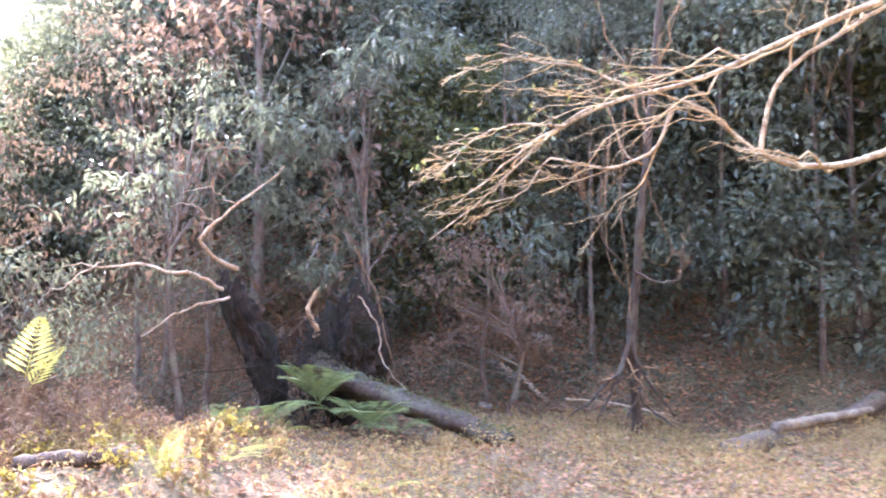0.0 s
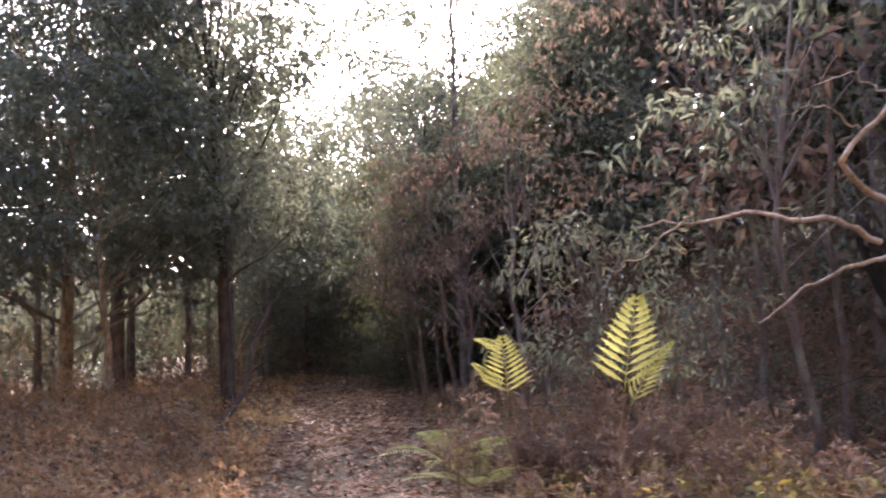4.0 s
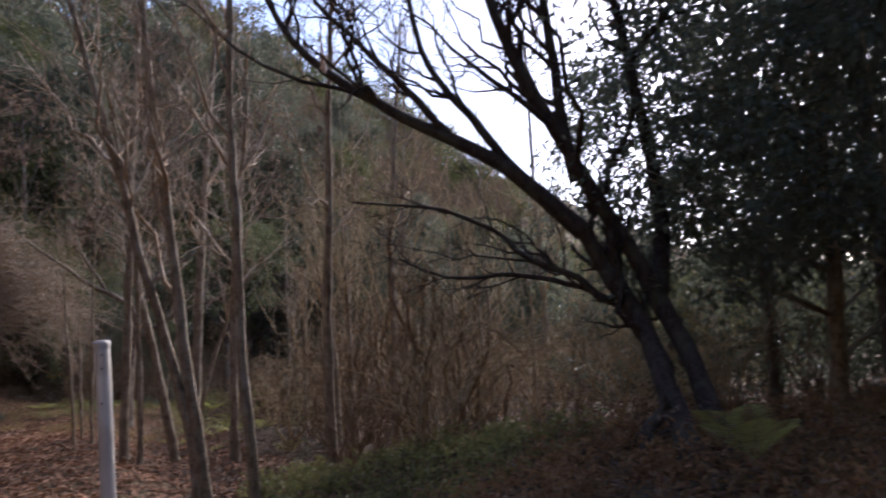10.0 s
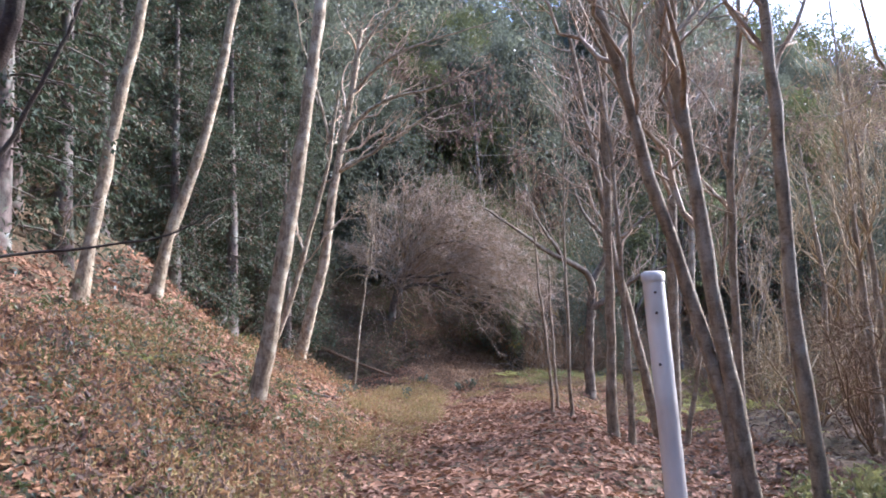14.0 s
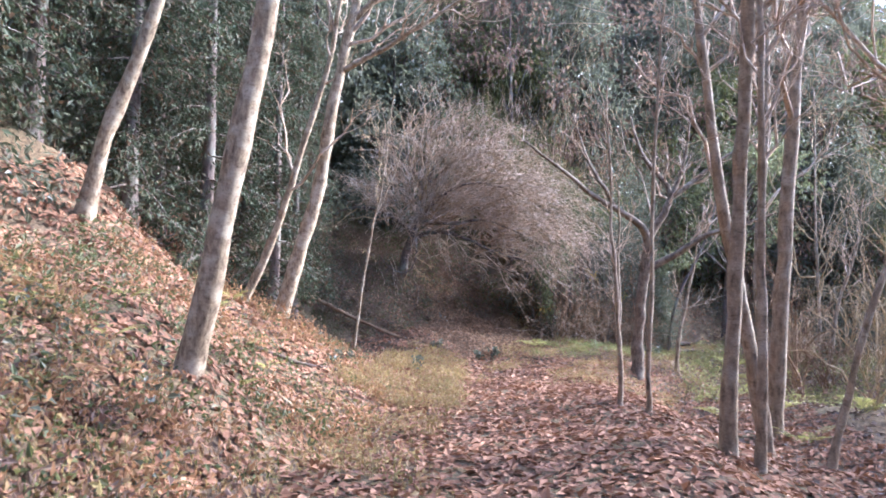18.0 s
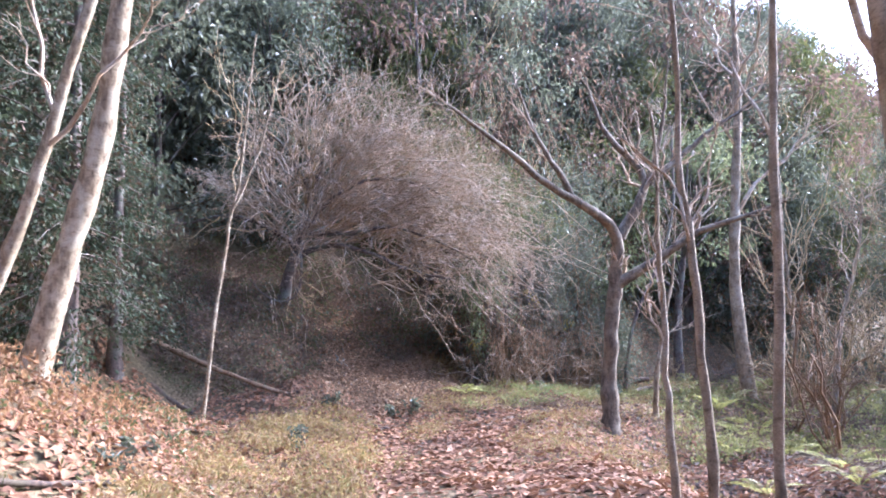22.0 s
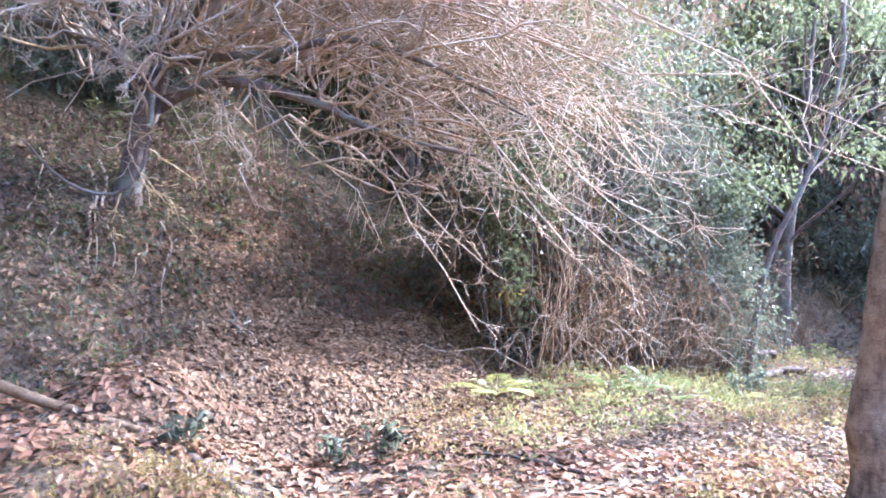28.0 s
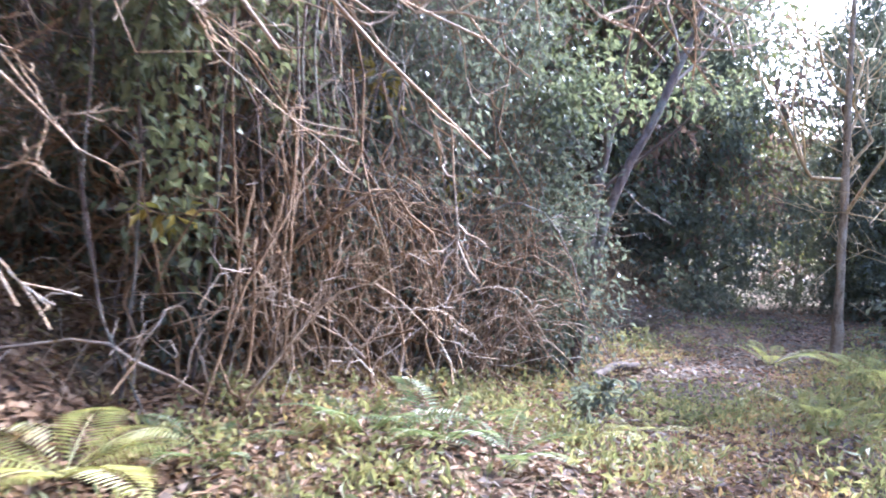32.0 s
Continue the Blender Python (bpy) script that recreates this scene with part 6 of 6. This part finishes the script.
ob = new("root_plate", me)
ob.parent = up
tagged(ob, "near-black earth clod standing in for the hollow under the roots")
ROOTS = [([(9.0, -4.6, 2.2), (8.5, -4.11, 2.49), (8.47, -4.27, 2.73), (8.45, -4.43, 3.01), (8.44, -4.71, 3.07), (8.39, -5.17, 3.56)], 0.05, 0.012),
         ([(9.0, -4.4, 1.9), (8.54, -3.99, 2.07), (8.53, -3.65, 2.12), (8.52, -3.46, 2.24), (8.53, -3.21, 2.14), (8.52, -2.94, 2.22), (8.5, -2.5, 2.15)], 0.045, 0.01),
         ([(8.53, -3.0, 2.2), (8.54, -2.69, 2.01), (8.55, -2.53, 1.88), (8.55, -2.28, 1.79)], 0.02, 0.006),
         ([(9.1, -4.5, 1.8), (8.78, -4.16, 1.73), (8.8, -3.88, 1.57), (8.81, -3.68, 1.38), (8.82, -3.43, 1.29)], 0.035, 0.01),
         ([(9.3, -5.7, 1.3), (9.1, -5.6, 1.6), (9.1, -5.57, 1.81), (9.2, -5.78, 2.0), (9.3, -5.9, 2.25)], 0.07, 0.03),
         ([(9.2, -6.3, 1.9), (8.95, -6.6, 1.5), (8.9, -6.65, 1.0), (8.8, -6.9, 0.55), (8.7, -7.1, 0.3)], 0.02, 0.008),
         ([(8.44, -4.6, 3.05), (8.3, -4.2, 3.2), (8.2, -3.9, 3.1)], 0.014, 0.004),
         ([(8.47, -4.3, 2.8), (8.3, -4.0, 2.95), (8.2, -3.7, 2.9)], 0.012, 0.004)]
for pts, r0, r1 in ROOTS:
    line, r = root_line(np.array(pts) - o_, r0 * 0.62, r1 * 0.7, 18, 0.022)
    part("root", Shape().tubes(line, r, 8), ROOT_TAN, up)
fringe = Shape()
a_ = rng.uniform(0, 6.28, 240)
rr_ = rng.uniform(0.2, 0.85, 240)
p0 = np.stack([rng.uniform(-0.42, -0.1, 240), np.cos(a_) * rr_ - 0.1, np.sin(a_) * rr_ + 0.85], -1)
d_ = np.stack([rng.uniform(-0.5, -0.1, 240), rng.normal(size=240) * 0.3, rng.normal(size=240) * 0.15 - 0.35], -1) * rng.uniform(0.3, 1.3, (240, 1))
u = np.linspace(0, 1, 6)[None, :, None]
fringe.tubes(bend(p0[:, None] + d_[:, None] * u, 0.4), 0.009 * rng.uniform(0.4, 1.5, (240, 1)) * (1 - 0.8 * u[0, :, 0])[None], 4)
part("root_fringe", fringe, EARTH, up, "thin tangled rootlets", kind="stuff")
line = curve(np.array([(9.3, -5.7, 0.9), (8.9, -6.1, 0.62), (8.3, -6.7, 0.42), (7.6, -7.4, 0.22), (7.1, -7.9, 0.05)]) - o_, 20, 0.01)
fallen = Shape().tubes(curve(line, 46), np.linspace(0.18, 0.12, 46), 18)
v_ = fallen.v[0].reshape(46, 18, 3)
mid_ = v_.mean(axis=1, keepdims=True)
v_ = mid_ + (v_ - mid_) * (1 + 0.1 * rng.normal(size=(46, 18, 1)).clip(-1.5, 1.5) + 0.12 * np.sin(np.arange(18) * 1.05 + 1)[None, :, None])
fallen.v[0] = v_.reshape(-1, 3)
# Dark bark stands in for the shadow that the trunk lies in.
part("trunk", fallen, BARK_DARK, up, "moss-covered fallen trunk, bark darkened for its shadow")
n_ = 900
i_ = rng.integers(0, 46, n_)
top_ = mid_[i_, 0] + np.stack([rng.normal(size=n_) * 0.1, rng.normal(size=n_) * 0.1, 0.1 + 0.08 * rng.random(n_)], -1)
part("moss", Shape().leaves(top_, rng.normal(size=(n_, 3)) + [0, 0, 0.4], rand_dirs(n_), 0.05 * rng.uniform(0.5, 1.5, n_), 0.02, 0.2), LEAF_OLIVE, up, "ragged moss and dead leaves on the trunk", kind="stuff", smooth=False)

# ---- the branching tree over the bend ----
bare_tree("branching_tree", [([(5.4, -13.2, 0.3), (5.2, -12.9, 2.0), (4.9, -12.4, 3.4), (4.6, -12.0, 5.6)], 0.12, 0.06)],
          "bare tree reaching sunlit crooked branches across the bend", BARK_PALE, TWIG_TAN,
          limbs=[([(4.9, -12.4, 3.4), (4.66, -12.0, 3.6), (4.9, -11.41, 3.42), (4.98, -11.13, 3.25), (5.13, -10.54, 3.22), (5.23, -10.09, 3.31), (5.3, -9.69, 3.67), (5.32, -9.51, 3.85), (5.4, -9.1, 3.95)], 0.05, 0.02),
                 ([(5.23, -10.09, 3.31), (5.18, -10.1, 3.8), (5.12, -10.21, 4.16), (4.96, -10.67, 4.53), (4.75, -11.35, 4.97), (4.51, -12.0, 5.4)], 0.025, 0.02),
                 ([(4.75, -11.3, 5.0), (5.0, -10.6, 4.7), (5.15, -9.96, 4.43), (5.31, -9.44, 4.09), (5.46, -8.91, 4.0), (5.62, -8.32, 3.84), (5.71, -8.03, 3.65), (5.85, -7.63, 3.28), (5.99, -7.23, 2.85), (6.18, -6.65, 2.39)], 0.04, 0.006),
                 ([(5.4, -9.2, 3.9), (5.49, -9.05, 3.37), (5.62, -8.58, 3.19), (5.69, -8.28, 3.23), (5.78, -7.86, 3.36), (5.88, -7.64, 2.92), (6.0, -7.23, 2.79)], 0.022, 0.006),
                 ([(5.62, -8.32, 3.84), (5.78, -7.8, 3.53), (5.93, -7.33, 3.16), (6.11, -6.82, 2.67)], 0.02, 0.005),
                 ([(5.71, -8.03, 3.65), (5.83, -7.55, 3.65), (5.96, -7.08, 3.52), (6.11, -6.69, 3.03)], 0.018, 0.005),
                 ([(5.5, -8.8, 4.0), (5.6, -8.2, 4.3), (5.8, -7.5, 4.4), (6.0, -6.9, 4.2)], 0.02, 0.005)],
          each=(7, 4, 3), length=(0.4, 0.4, 0.4), spread=(0.5, 0.6, 0.6), up=(0.0, 0.0, 0.05), lo=0.9, toward=(0.1, 0.5, -0.15))
leaf_drape("climber", [(6.1, -6.7, 3.0), (5.9, -7.3, 3.5), (5.6, -8.4, 4.0)], (0.5, 0.5, 0.35), 110, LEAF_OLIVE, "pale yellow-green leaves on the sunlit branch tips", 0.09, 0.055, "foliage")
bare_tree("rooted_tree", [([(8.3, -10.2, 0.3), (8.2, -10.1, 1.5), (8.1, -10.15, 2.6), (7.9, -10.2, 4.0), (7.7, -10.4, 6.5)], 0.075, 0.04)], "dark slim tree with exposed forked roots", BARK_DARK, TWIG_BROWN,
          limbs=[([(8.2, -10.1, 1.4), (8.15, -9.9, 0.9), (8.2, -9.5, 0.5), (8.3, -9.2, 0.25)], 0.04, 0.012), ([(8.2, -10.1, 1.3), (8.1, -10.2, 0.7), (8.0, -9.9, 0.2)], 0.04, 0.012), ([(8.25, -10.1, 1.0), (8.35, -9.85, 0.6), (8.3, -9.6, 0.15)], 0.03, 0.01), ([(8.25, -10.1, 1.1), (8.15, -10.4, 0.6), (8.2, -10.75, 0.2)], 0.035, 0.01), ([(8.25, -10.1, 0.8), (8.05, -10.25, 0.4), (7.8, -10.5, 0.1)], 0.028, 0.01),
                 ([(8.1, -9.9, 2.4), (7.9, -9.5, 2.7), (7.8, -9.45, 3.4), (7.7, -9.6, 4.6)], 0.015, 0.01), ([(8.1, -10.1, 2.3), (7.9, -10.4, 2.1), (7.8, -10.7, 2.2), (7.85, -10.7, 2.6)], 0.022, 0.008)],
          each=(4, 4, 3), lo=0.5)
for a, b, h in ((11.0, -11.5, 7), (12.2, -12.6, 8), (9.8, -12.8, 7), (10.6, -10.6, 6), (12.6, -10.9, 7), (8.8, -13.8, 7)):
    bare_tree("slim_tree", [([(a, b, 0), (a + 0.1, b, h * 0.5), (a - 0.1, b + 0.1, h)], 0.05, 0.02)], "slim dark trunk in the shaded wood", BARK_BROWN, TWIG_BROWN, each=(5, 4, 3), lo=0.5, group="slim trees", sides=7)


def log(name, pts, r0, r1, mat, label, category="log"):
    foot = np.array([pts[0][0], pts[0][1], gz(pts[0][0], pts[0][1])])
    line = curve([np.array([a, b, gz(a, b) + lift]) - foot for a, b, lift in pts], 16, 0.006)
    root = thing(name, foot, label, category)
    r = knotted(line, np.linspace(r0, r1, 16))
    part("stem", Shape().tubes(line, r, 11), mat, root)
    for end, step, rr in ((0, 1, r0), (-1, -2, r1)):
        ax = line[end] - line[step]
        ax /= np.linalg.norm(ax)
        cap_ = np.array([line[end] - ax * 0.01, line[end] + ax * 0.004, line[end] + ax * 0.005])
        part("cut_end", Shape().tubes(cap_, np.array([rr * 1.0, rr * 0.9, 0.001]), 11), BARK_BROWN, root, "broken end")
    return root


log("fallen_log", [(6.1, -10.2, 0.06), (6.5, -11.2, 0.1), (7.0, -12.3, 0.14), (7.8, -13.9, 0.2)], 0.17, 0.14, ROTTEN, "rotten dark log lying in yellow weeds")
log("split_log", [(6.35, -11.0, 0.26), (6.75, -12.0, 0.3), (7.2, -13.2, 0.34)], 0.07, 0.055, BARK_WALNUT, "split pale log lying on the rotten log")
log("fallen_log", [(8.1, -2.45, 0.07), (8.45, -2.85, 0.09), (8.95, -3.4, 0.07)], 0.085, 0.075, ROTTEN, "short dark log under the bank")
log("fallen_log", [(5.9, -2.8, 0.06), (5.85, -3.2, 0.07), (5.7, -3.75, 0.08)], 0.085, 0.075, ROTTEN, "short cut log among dead leaves")
log("fallen_branch", [(10.85, -9.0, 0.1), (10.45, -9.3, 0.14), (10.05, -9.55, 0.05)], 0.06, 0.035, ROOT_TAN, "pale broken branch on the leaves", "branch")
log("fallen_branch", [(9.0, -9.4, 0.3), (8.9, -10.2, 0.35), (8.7, -11.0, 0.3)], 0.02, 0.012, TWIG_GREY, "thin pale branch leaning on the bank", "branch")
log("fallen_pole", [(a, b, z - gz(a, b)) for a, b, z in ((-6.1, 25.6, 1.62), (-5.1, 25.65, 1.15), (-4.0, 25.65, 0.7), (-2.95, 25.6, 0.38))], 0.06, 0.03, TWIG_BROWN, "long brown fallen trunk lying down the slope", "branch")
log("fallen_log", [(-5.7, 24.9, 0.03), (-5.4, 25.0, 0.04), (-5.0, 25.1, 0.03)], 0.05, 0.045, ROTTEN, "dark log on the leafy slope")
log("fallen_log", [(-2.7, 25.6, 0.0), (-2.0, 25.1, 0.03), (-1.3, 24.7, 0.02)], 0.055, 0.04, ROTTEN, "dark rotten log on the trail's leaves")
log("fallen_branch", [(-2.5, 14.1, 0.03), (-2.0, 14.15, 0.04), (-1.5, 14.25, 0.03)], 0.028, 0.018, TWIG_TAN, "bare stick lying on the leaves", "branch")
log("fallen_branch", [(-3.4, 15.5, 0.03), (-2.9, 16.2, 0.05), (-2.6, 17.0, 0.03)], 0.03, 0.018, ROTTEN, "dark stick lying on the slope", "branch")
log("fallen_branch", [(-3.9, 20.6, 0.03), (-3.4, 21.2, 0.05), (-2.9, 21.7, 0.03)], 0.02, 0.012, ROTTEN, "thin dark branch lying on the slope", "branch")
log("fallen_log", [(3.6, 32.2, 0.2), (4.2, 32.6, 0.22), (4.7, 32.7, 0.15)], 0.09, 0.07, ROTTEN, "dark log sticking out of the thicket")
log("fallen_log", [(4.1, 31.6, 0.06), (4.5, 32.0, 0.08), (4.9, 32.1, 0.06)], 0.06, 0.05, ROTTEN, "dark rotten log by the thicket")
log("fallen_branch", [(0.4, 25.8, 0.02), (0.0, 26.1, 0.04), (-0.5, 26.2, 0.02)], 0.02, 0.014, ROTTEN, "short stick on the leaves", "branch")
log("fallen_branch", [(9.8, 3.0, 0.02), (10.2, 2.9, 0.5), (10.4, 2.9, 1.2), (10.6, 2.7, 1.8)], 0.04, 0.02, BARK_DARK, "leaning dark branch beside the evergreen", "branch")

for i in range(26):
    a, b = rng.uniform(-4.6, -1.3), rng.uniform(8.5, 23.5)
    w, ln = rng.uniform(0, 3.14), rng.uniform(0.35, 1.1)
    log("fallen_branch", [(a - math.cos(w) * ln * q, b - math.sin(w) * ln * q, z) for q, z in ((-0.5, 0.02), (0.1, 0.05), (0.5, 0.03))], rng.uniform(0.008, 0.018), 0.006, (TWIG_TAN, TWIG_BROWN, BARK_BROWN)[i % 3],
        "thin broken stick lying on the leafy slope", "branch")

# ---- bare roots on the cut bank ----
for i in range(15):
    a = rng.uniform(0, 1)
    bx, by = np.interp(a, [0, 0.6, 1], [-4.8, -3.4, -2.4]), np.interp(a, [0, 0.6, 1], [26.8, 27.3, 27.6])
    reach = rng.uniform(0.35, 1.1)
    s = np.linspace(reach, -0.12, 9)
    x, y = bx - s * 0.35 + np.cumsum(rng.normal(size=9)) * 0.07, by + s * 0.94
    line = np.stack([x, y, ground_z(x, y) + 0.03 + 0.05 * rng.random(9)], -1)
    line = curve(line, 14)
    single("bank_root", Shape().tubes(line - line[-1], np.linspace(0.018, 0.005, 14) * rng.uniform(0.5, 1.1), 6), BARK_BROWN if i % 2 else TWIG_GREY, line[-1], "bare root hanging down the cut earth bank", "root", "bank roots")

# ---- stones under the bank ----
for a, b, s in ((12.77, -9.45, 0.22), (11.18, -9.79, 0.3), (12.89, -8.55, 0.16), (12.41, -9.68, 0.26), (10.6, -9.2, 0.16), (11.6, -9.3, 0.14), (9.8, -8.4, 0.1), (11.0, -8.9, 0.12)):
    bm = bmesh.new()
    bmesh.ops.create_icosphere(bm, subdivisions=3, radius=s)
    sx = Vector((a, b, 0))
    for v in bm.verts:
        d = v.co.normalized()
        v.co = Vector((v.co.x * 1.3, v.co.y, v.co.z * 0.7)) * (1 + 0.3 * noise.noise(d * 1.6 + sx) + 0.1 * noise.noise(d * 4 + sx))
    me = bpy.data.meshes.new("stone")
    bm.to_mesh(me)
    bm.free()
    me.materials.append(STONE)
    ob = new("stone", me)
    ob.location = (a, b, gz(a, b) + s * 0.25)
    tagged(ob, "grey stone half sunk in the bank", "stone", "stones")

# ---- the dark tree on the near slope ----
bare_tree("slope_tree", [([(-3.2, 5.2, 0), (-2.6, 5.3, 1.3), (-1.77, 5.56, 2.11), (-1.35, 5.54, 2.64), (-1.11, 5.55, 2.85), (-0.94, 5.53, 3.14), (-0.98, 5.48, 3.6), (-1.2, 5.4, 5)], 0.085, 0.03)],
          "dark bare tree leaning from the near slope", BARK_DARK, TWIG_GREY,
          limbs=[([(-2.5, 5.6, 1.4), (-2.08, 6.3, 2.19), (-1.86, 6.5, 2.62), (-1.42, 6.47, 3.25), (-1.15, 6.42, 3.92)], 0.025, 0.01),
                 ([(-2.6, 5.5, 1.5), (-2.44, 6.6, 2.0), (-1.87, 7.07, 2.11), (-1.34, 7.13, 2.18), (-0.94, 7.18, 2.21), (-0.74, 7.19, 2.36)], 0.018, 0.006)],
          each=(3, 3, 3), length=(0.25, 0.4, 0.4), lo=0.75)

# ---- dry stalks and seedlings ----
for x0, x1, y0, y1, n_, h, label in ((5.2, 9.2, -4.2, -0.2, 26, 0.75, "dry brown weed stalks beside the bend"), (8, 13, 0, 3, 10, 0.6, "dry brown weed stalks by the eastern trail")):
    for i in range(n_):
        a, b = rng.uniform(x0, x1), rng.uniform(y0, y1)
        if float(trail_gap(np.array([a]), np.array([b]))[0]) > 0.9:
            shrub("dry_weed", (a, b), h * rng.uniform(0.6, 1.1), 0.22, 5, label, TWIG_BROWN, (4, 2), 0.004, group="dry weeds", leaves=60, leaf_mat=LEAF_BROWN, leaf=0.06)
for i in range(46):
    a, b = rng.uniform(4.2, 8.2), rng.uniform(-5.2, -1.6)
    if float(trail_gap(np.array([a]), np.array([b]))[0]) > 1.0:
        shrub("dry_weed", (a, b), rng.uniform(0.25, 0.55), 0.25, 5, "low withered weeds among dead leaves by the bend", TWIG_BROWN, (4, 2), 0.004, group="dry weeds", leaves=70, leaf_mat=(WEED, LEAF_BROWN, LEAF_YELLOW)[i % 3], leaf=0.07)
for a, b, s in ((4.6, -3.4, 0.4), (5.0, -3.0, 0.45), (4.4, -4.6, 0.45), (6.6, -3.6, 0.5), (5.9, -4.6, 0.45), (7.4, -3.9, 0.5), (4.0, -6.0, 0.4), (5.2, -6.0, 0.45), (3.4, -7.0, 0.4), (8.6, -4.6, 0.55), (7.6, -6.6, 0.7), (8.3, -6.0, 0.8)):
    fern("fern", (a, b), 6, s, "low yellow-green fern among withered weeds", FERN_YELLOW if s < 0.55 else FERN_GREEN, 0.6, 0.6, lift=0.25 if s > 0.6 else 0.0)
for i in range(22):
    a, b = rng.normal(8.3, 0.55), rng.normal(-2.0, 0.5)
    shrub("dry_weed", (a, b), rng.uniform(0.6, 1.15), 0.3, 6, "tall dry brown weeds standing beside the bend", TWIG_BROWN, (5, 3), 0.005, group="dry weeds", leaves=110, leaf_mat=LEAF_BROWN, leaf=0.07)
for a, b in ((-1.52, 26.05), (-1.2, 26.2), (-2.6, 25.6), (2.9, 29.4), (3.3, 30.2), (-2.2, 21.0), (-2.7, 17.4)):
    shrub("seedling", (a, b), 0.38, 0.2, 5, "small evergreen seedling among fallen leaves", BARK_BROWN, (3, 2), 0.004, group="seedlings", leaves=70, leaf_mat=LEAF_GLOSS, leaf=0.1)
for i in range(12):
    a = rng.uniform(0, 6.28)
    px_, py_, pz_ = ((7.1, 7.2, 7.0), (5.3, 8.7, 6.2), (8.7, 7.1, 6.7))[i % 3]
    at = np.array([px_ + rng.normal() * 0.9, py_ + rng.normal() * 0.6, pz_ - rng.uniform(0, 2)])
    single("hanging_leaf", Shape().leaves(np.zeros((1, 3)), np.array([[0.1, 0.1, -1.0]]), rand_dirs(1), 0.17, 0.11, 0.3), LEAF_BROWN, at, "withered leaf still hanging on a bare twig", "leaf", "hanging leaves", smooth=False)

# ---- hanging vines and leafy sprays over the bend ----
for pts in ([(8.0, -9.7, 4.2), (7.95, -9.6, 3.2), (7.98, -9.62, 2.5), (8.02, -9.8, 2.1), (8.0, -10.0, 2.0)], [(8.0, -10.2, 3.8), (7.98, -10.45, 3.1), (8.0, -10.68, 2.6), (8.0, -10.6, 2.3), (8.02, -10.3, 2.45), (8.05, -10.15, 2.7)],
            [(8.0, -9.9, 4.6), (8.05, -9.85, 3.4), (8.1, -10.0, 2.4), (8.15, -10.05, 1.6)], [(9.0, -6.2, 2.6), (9.05, -6.55, 1.9), (9.0, -6.7, 1.2), (8.9, -6.9, 0.6)]):
    line = curve(pts, 20, 0.01)
    single("hanging_vine", Shape().tubes(line - line[0], np.linspace(0.01, 0.006, 20), 5), TWIG_BROWN, line[0], "thin bare vine hanging in a loop", "vine", "hanging vines")
for x, y, z, n, sz in ((8.99, -6.25, 5.2, 170, 0.45), (9.1, -5.5, 4.2, 190, 0.5), (8.99, -8.87, 2.8, 200, 0.5), (9.0, -6.9, 5.7, 150, 0.4), (9.2, -4.7, 4.4, 170, 0.5), (9.1, -3.1, 3.3, 170, 0.5), (9.1, -9.2, 2.3, 140, 0.4), (8.9, -5.6, 2.2, 60, 0.2)):
    stem_ = curve([(x + 1.6, y - 0.2, z + 0.5), (x + 0.6, y, z + 0.3), (x - 0.2, y + 0.1, z)], 10, 0.03)
    root = thing("evergreen_bough", stem_[0], "evergreen bough with broad glossy hanging leaves", "bough", "glossy boughs")
    part("stem", Shape().tubes(stem_ - stem_[0], np.linspace(0.025, 0.008, 10), 6), BARK_BROWN, root)
    c = np.array([(x, y, z)]) + rng.normal(size=(n // 8, 3)) * sz * [0.8, 0.8, 0.45] - stem_[0]
    part("foliage", Shape().leaves(*leaf_cloud(c, np.full((len(c), 3), 0.13), 8, 0.17, 0.06, 0.9, 0.2)), LEAF_GLOSS, root, kind="stuff", smooth=False)
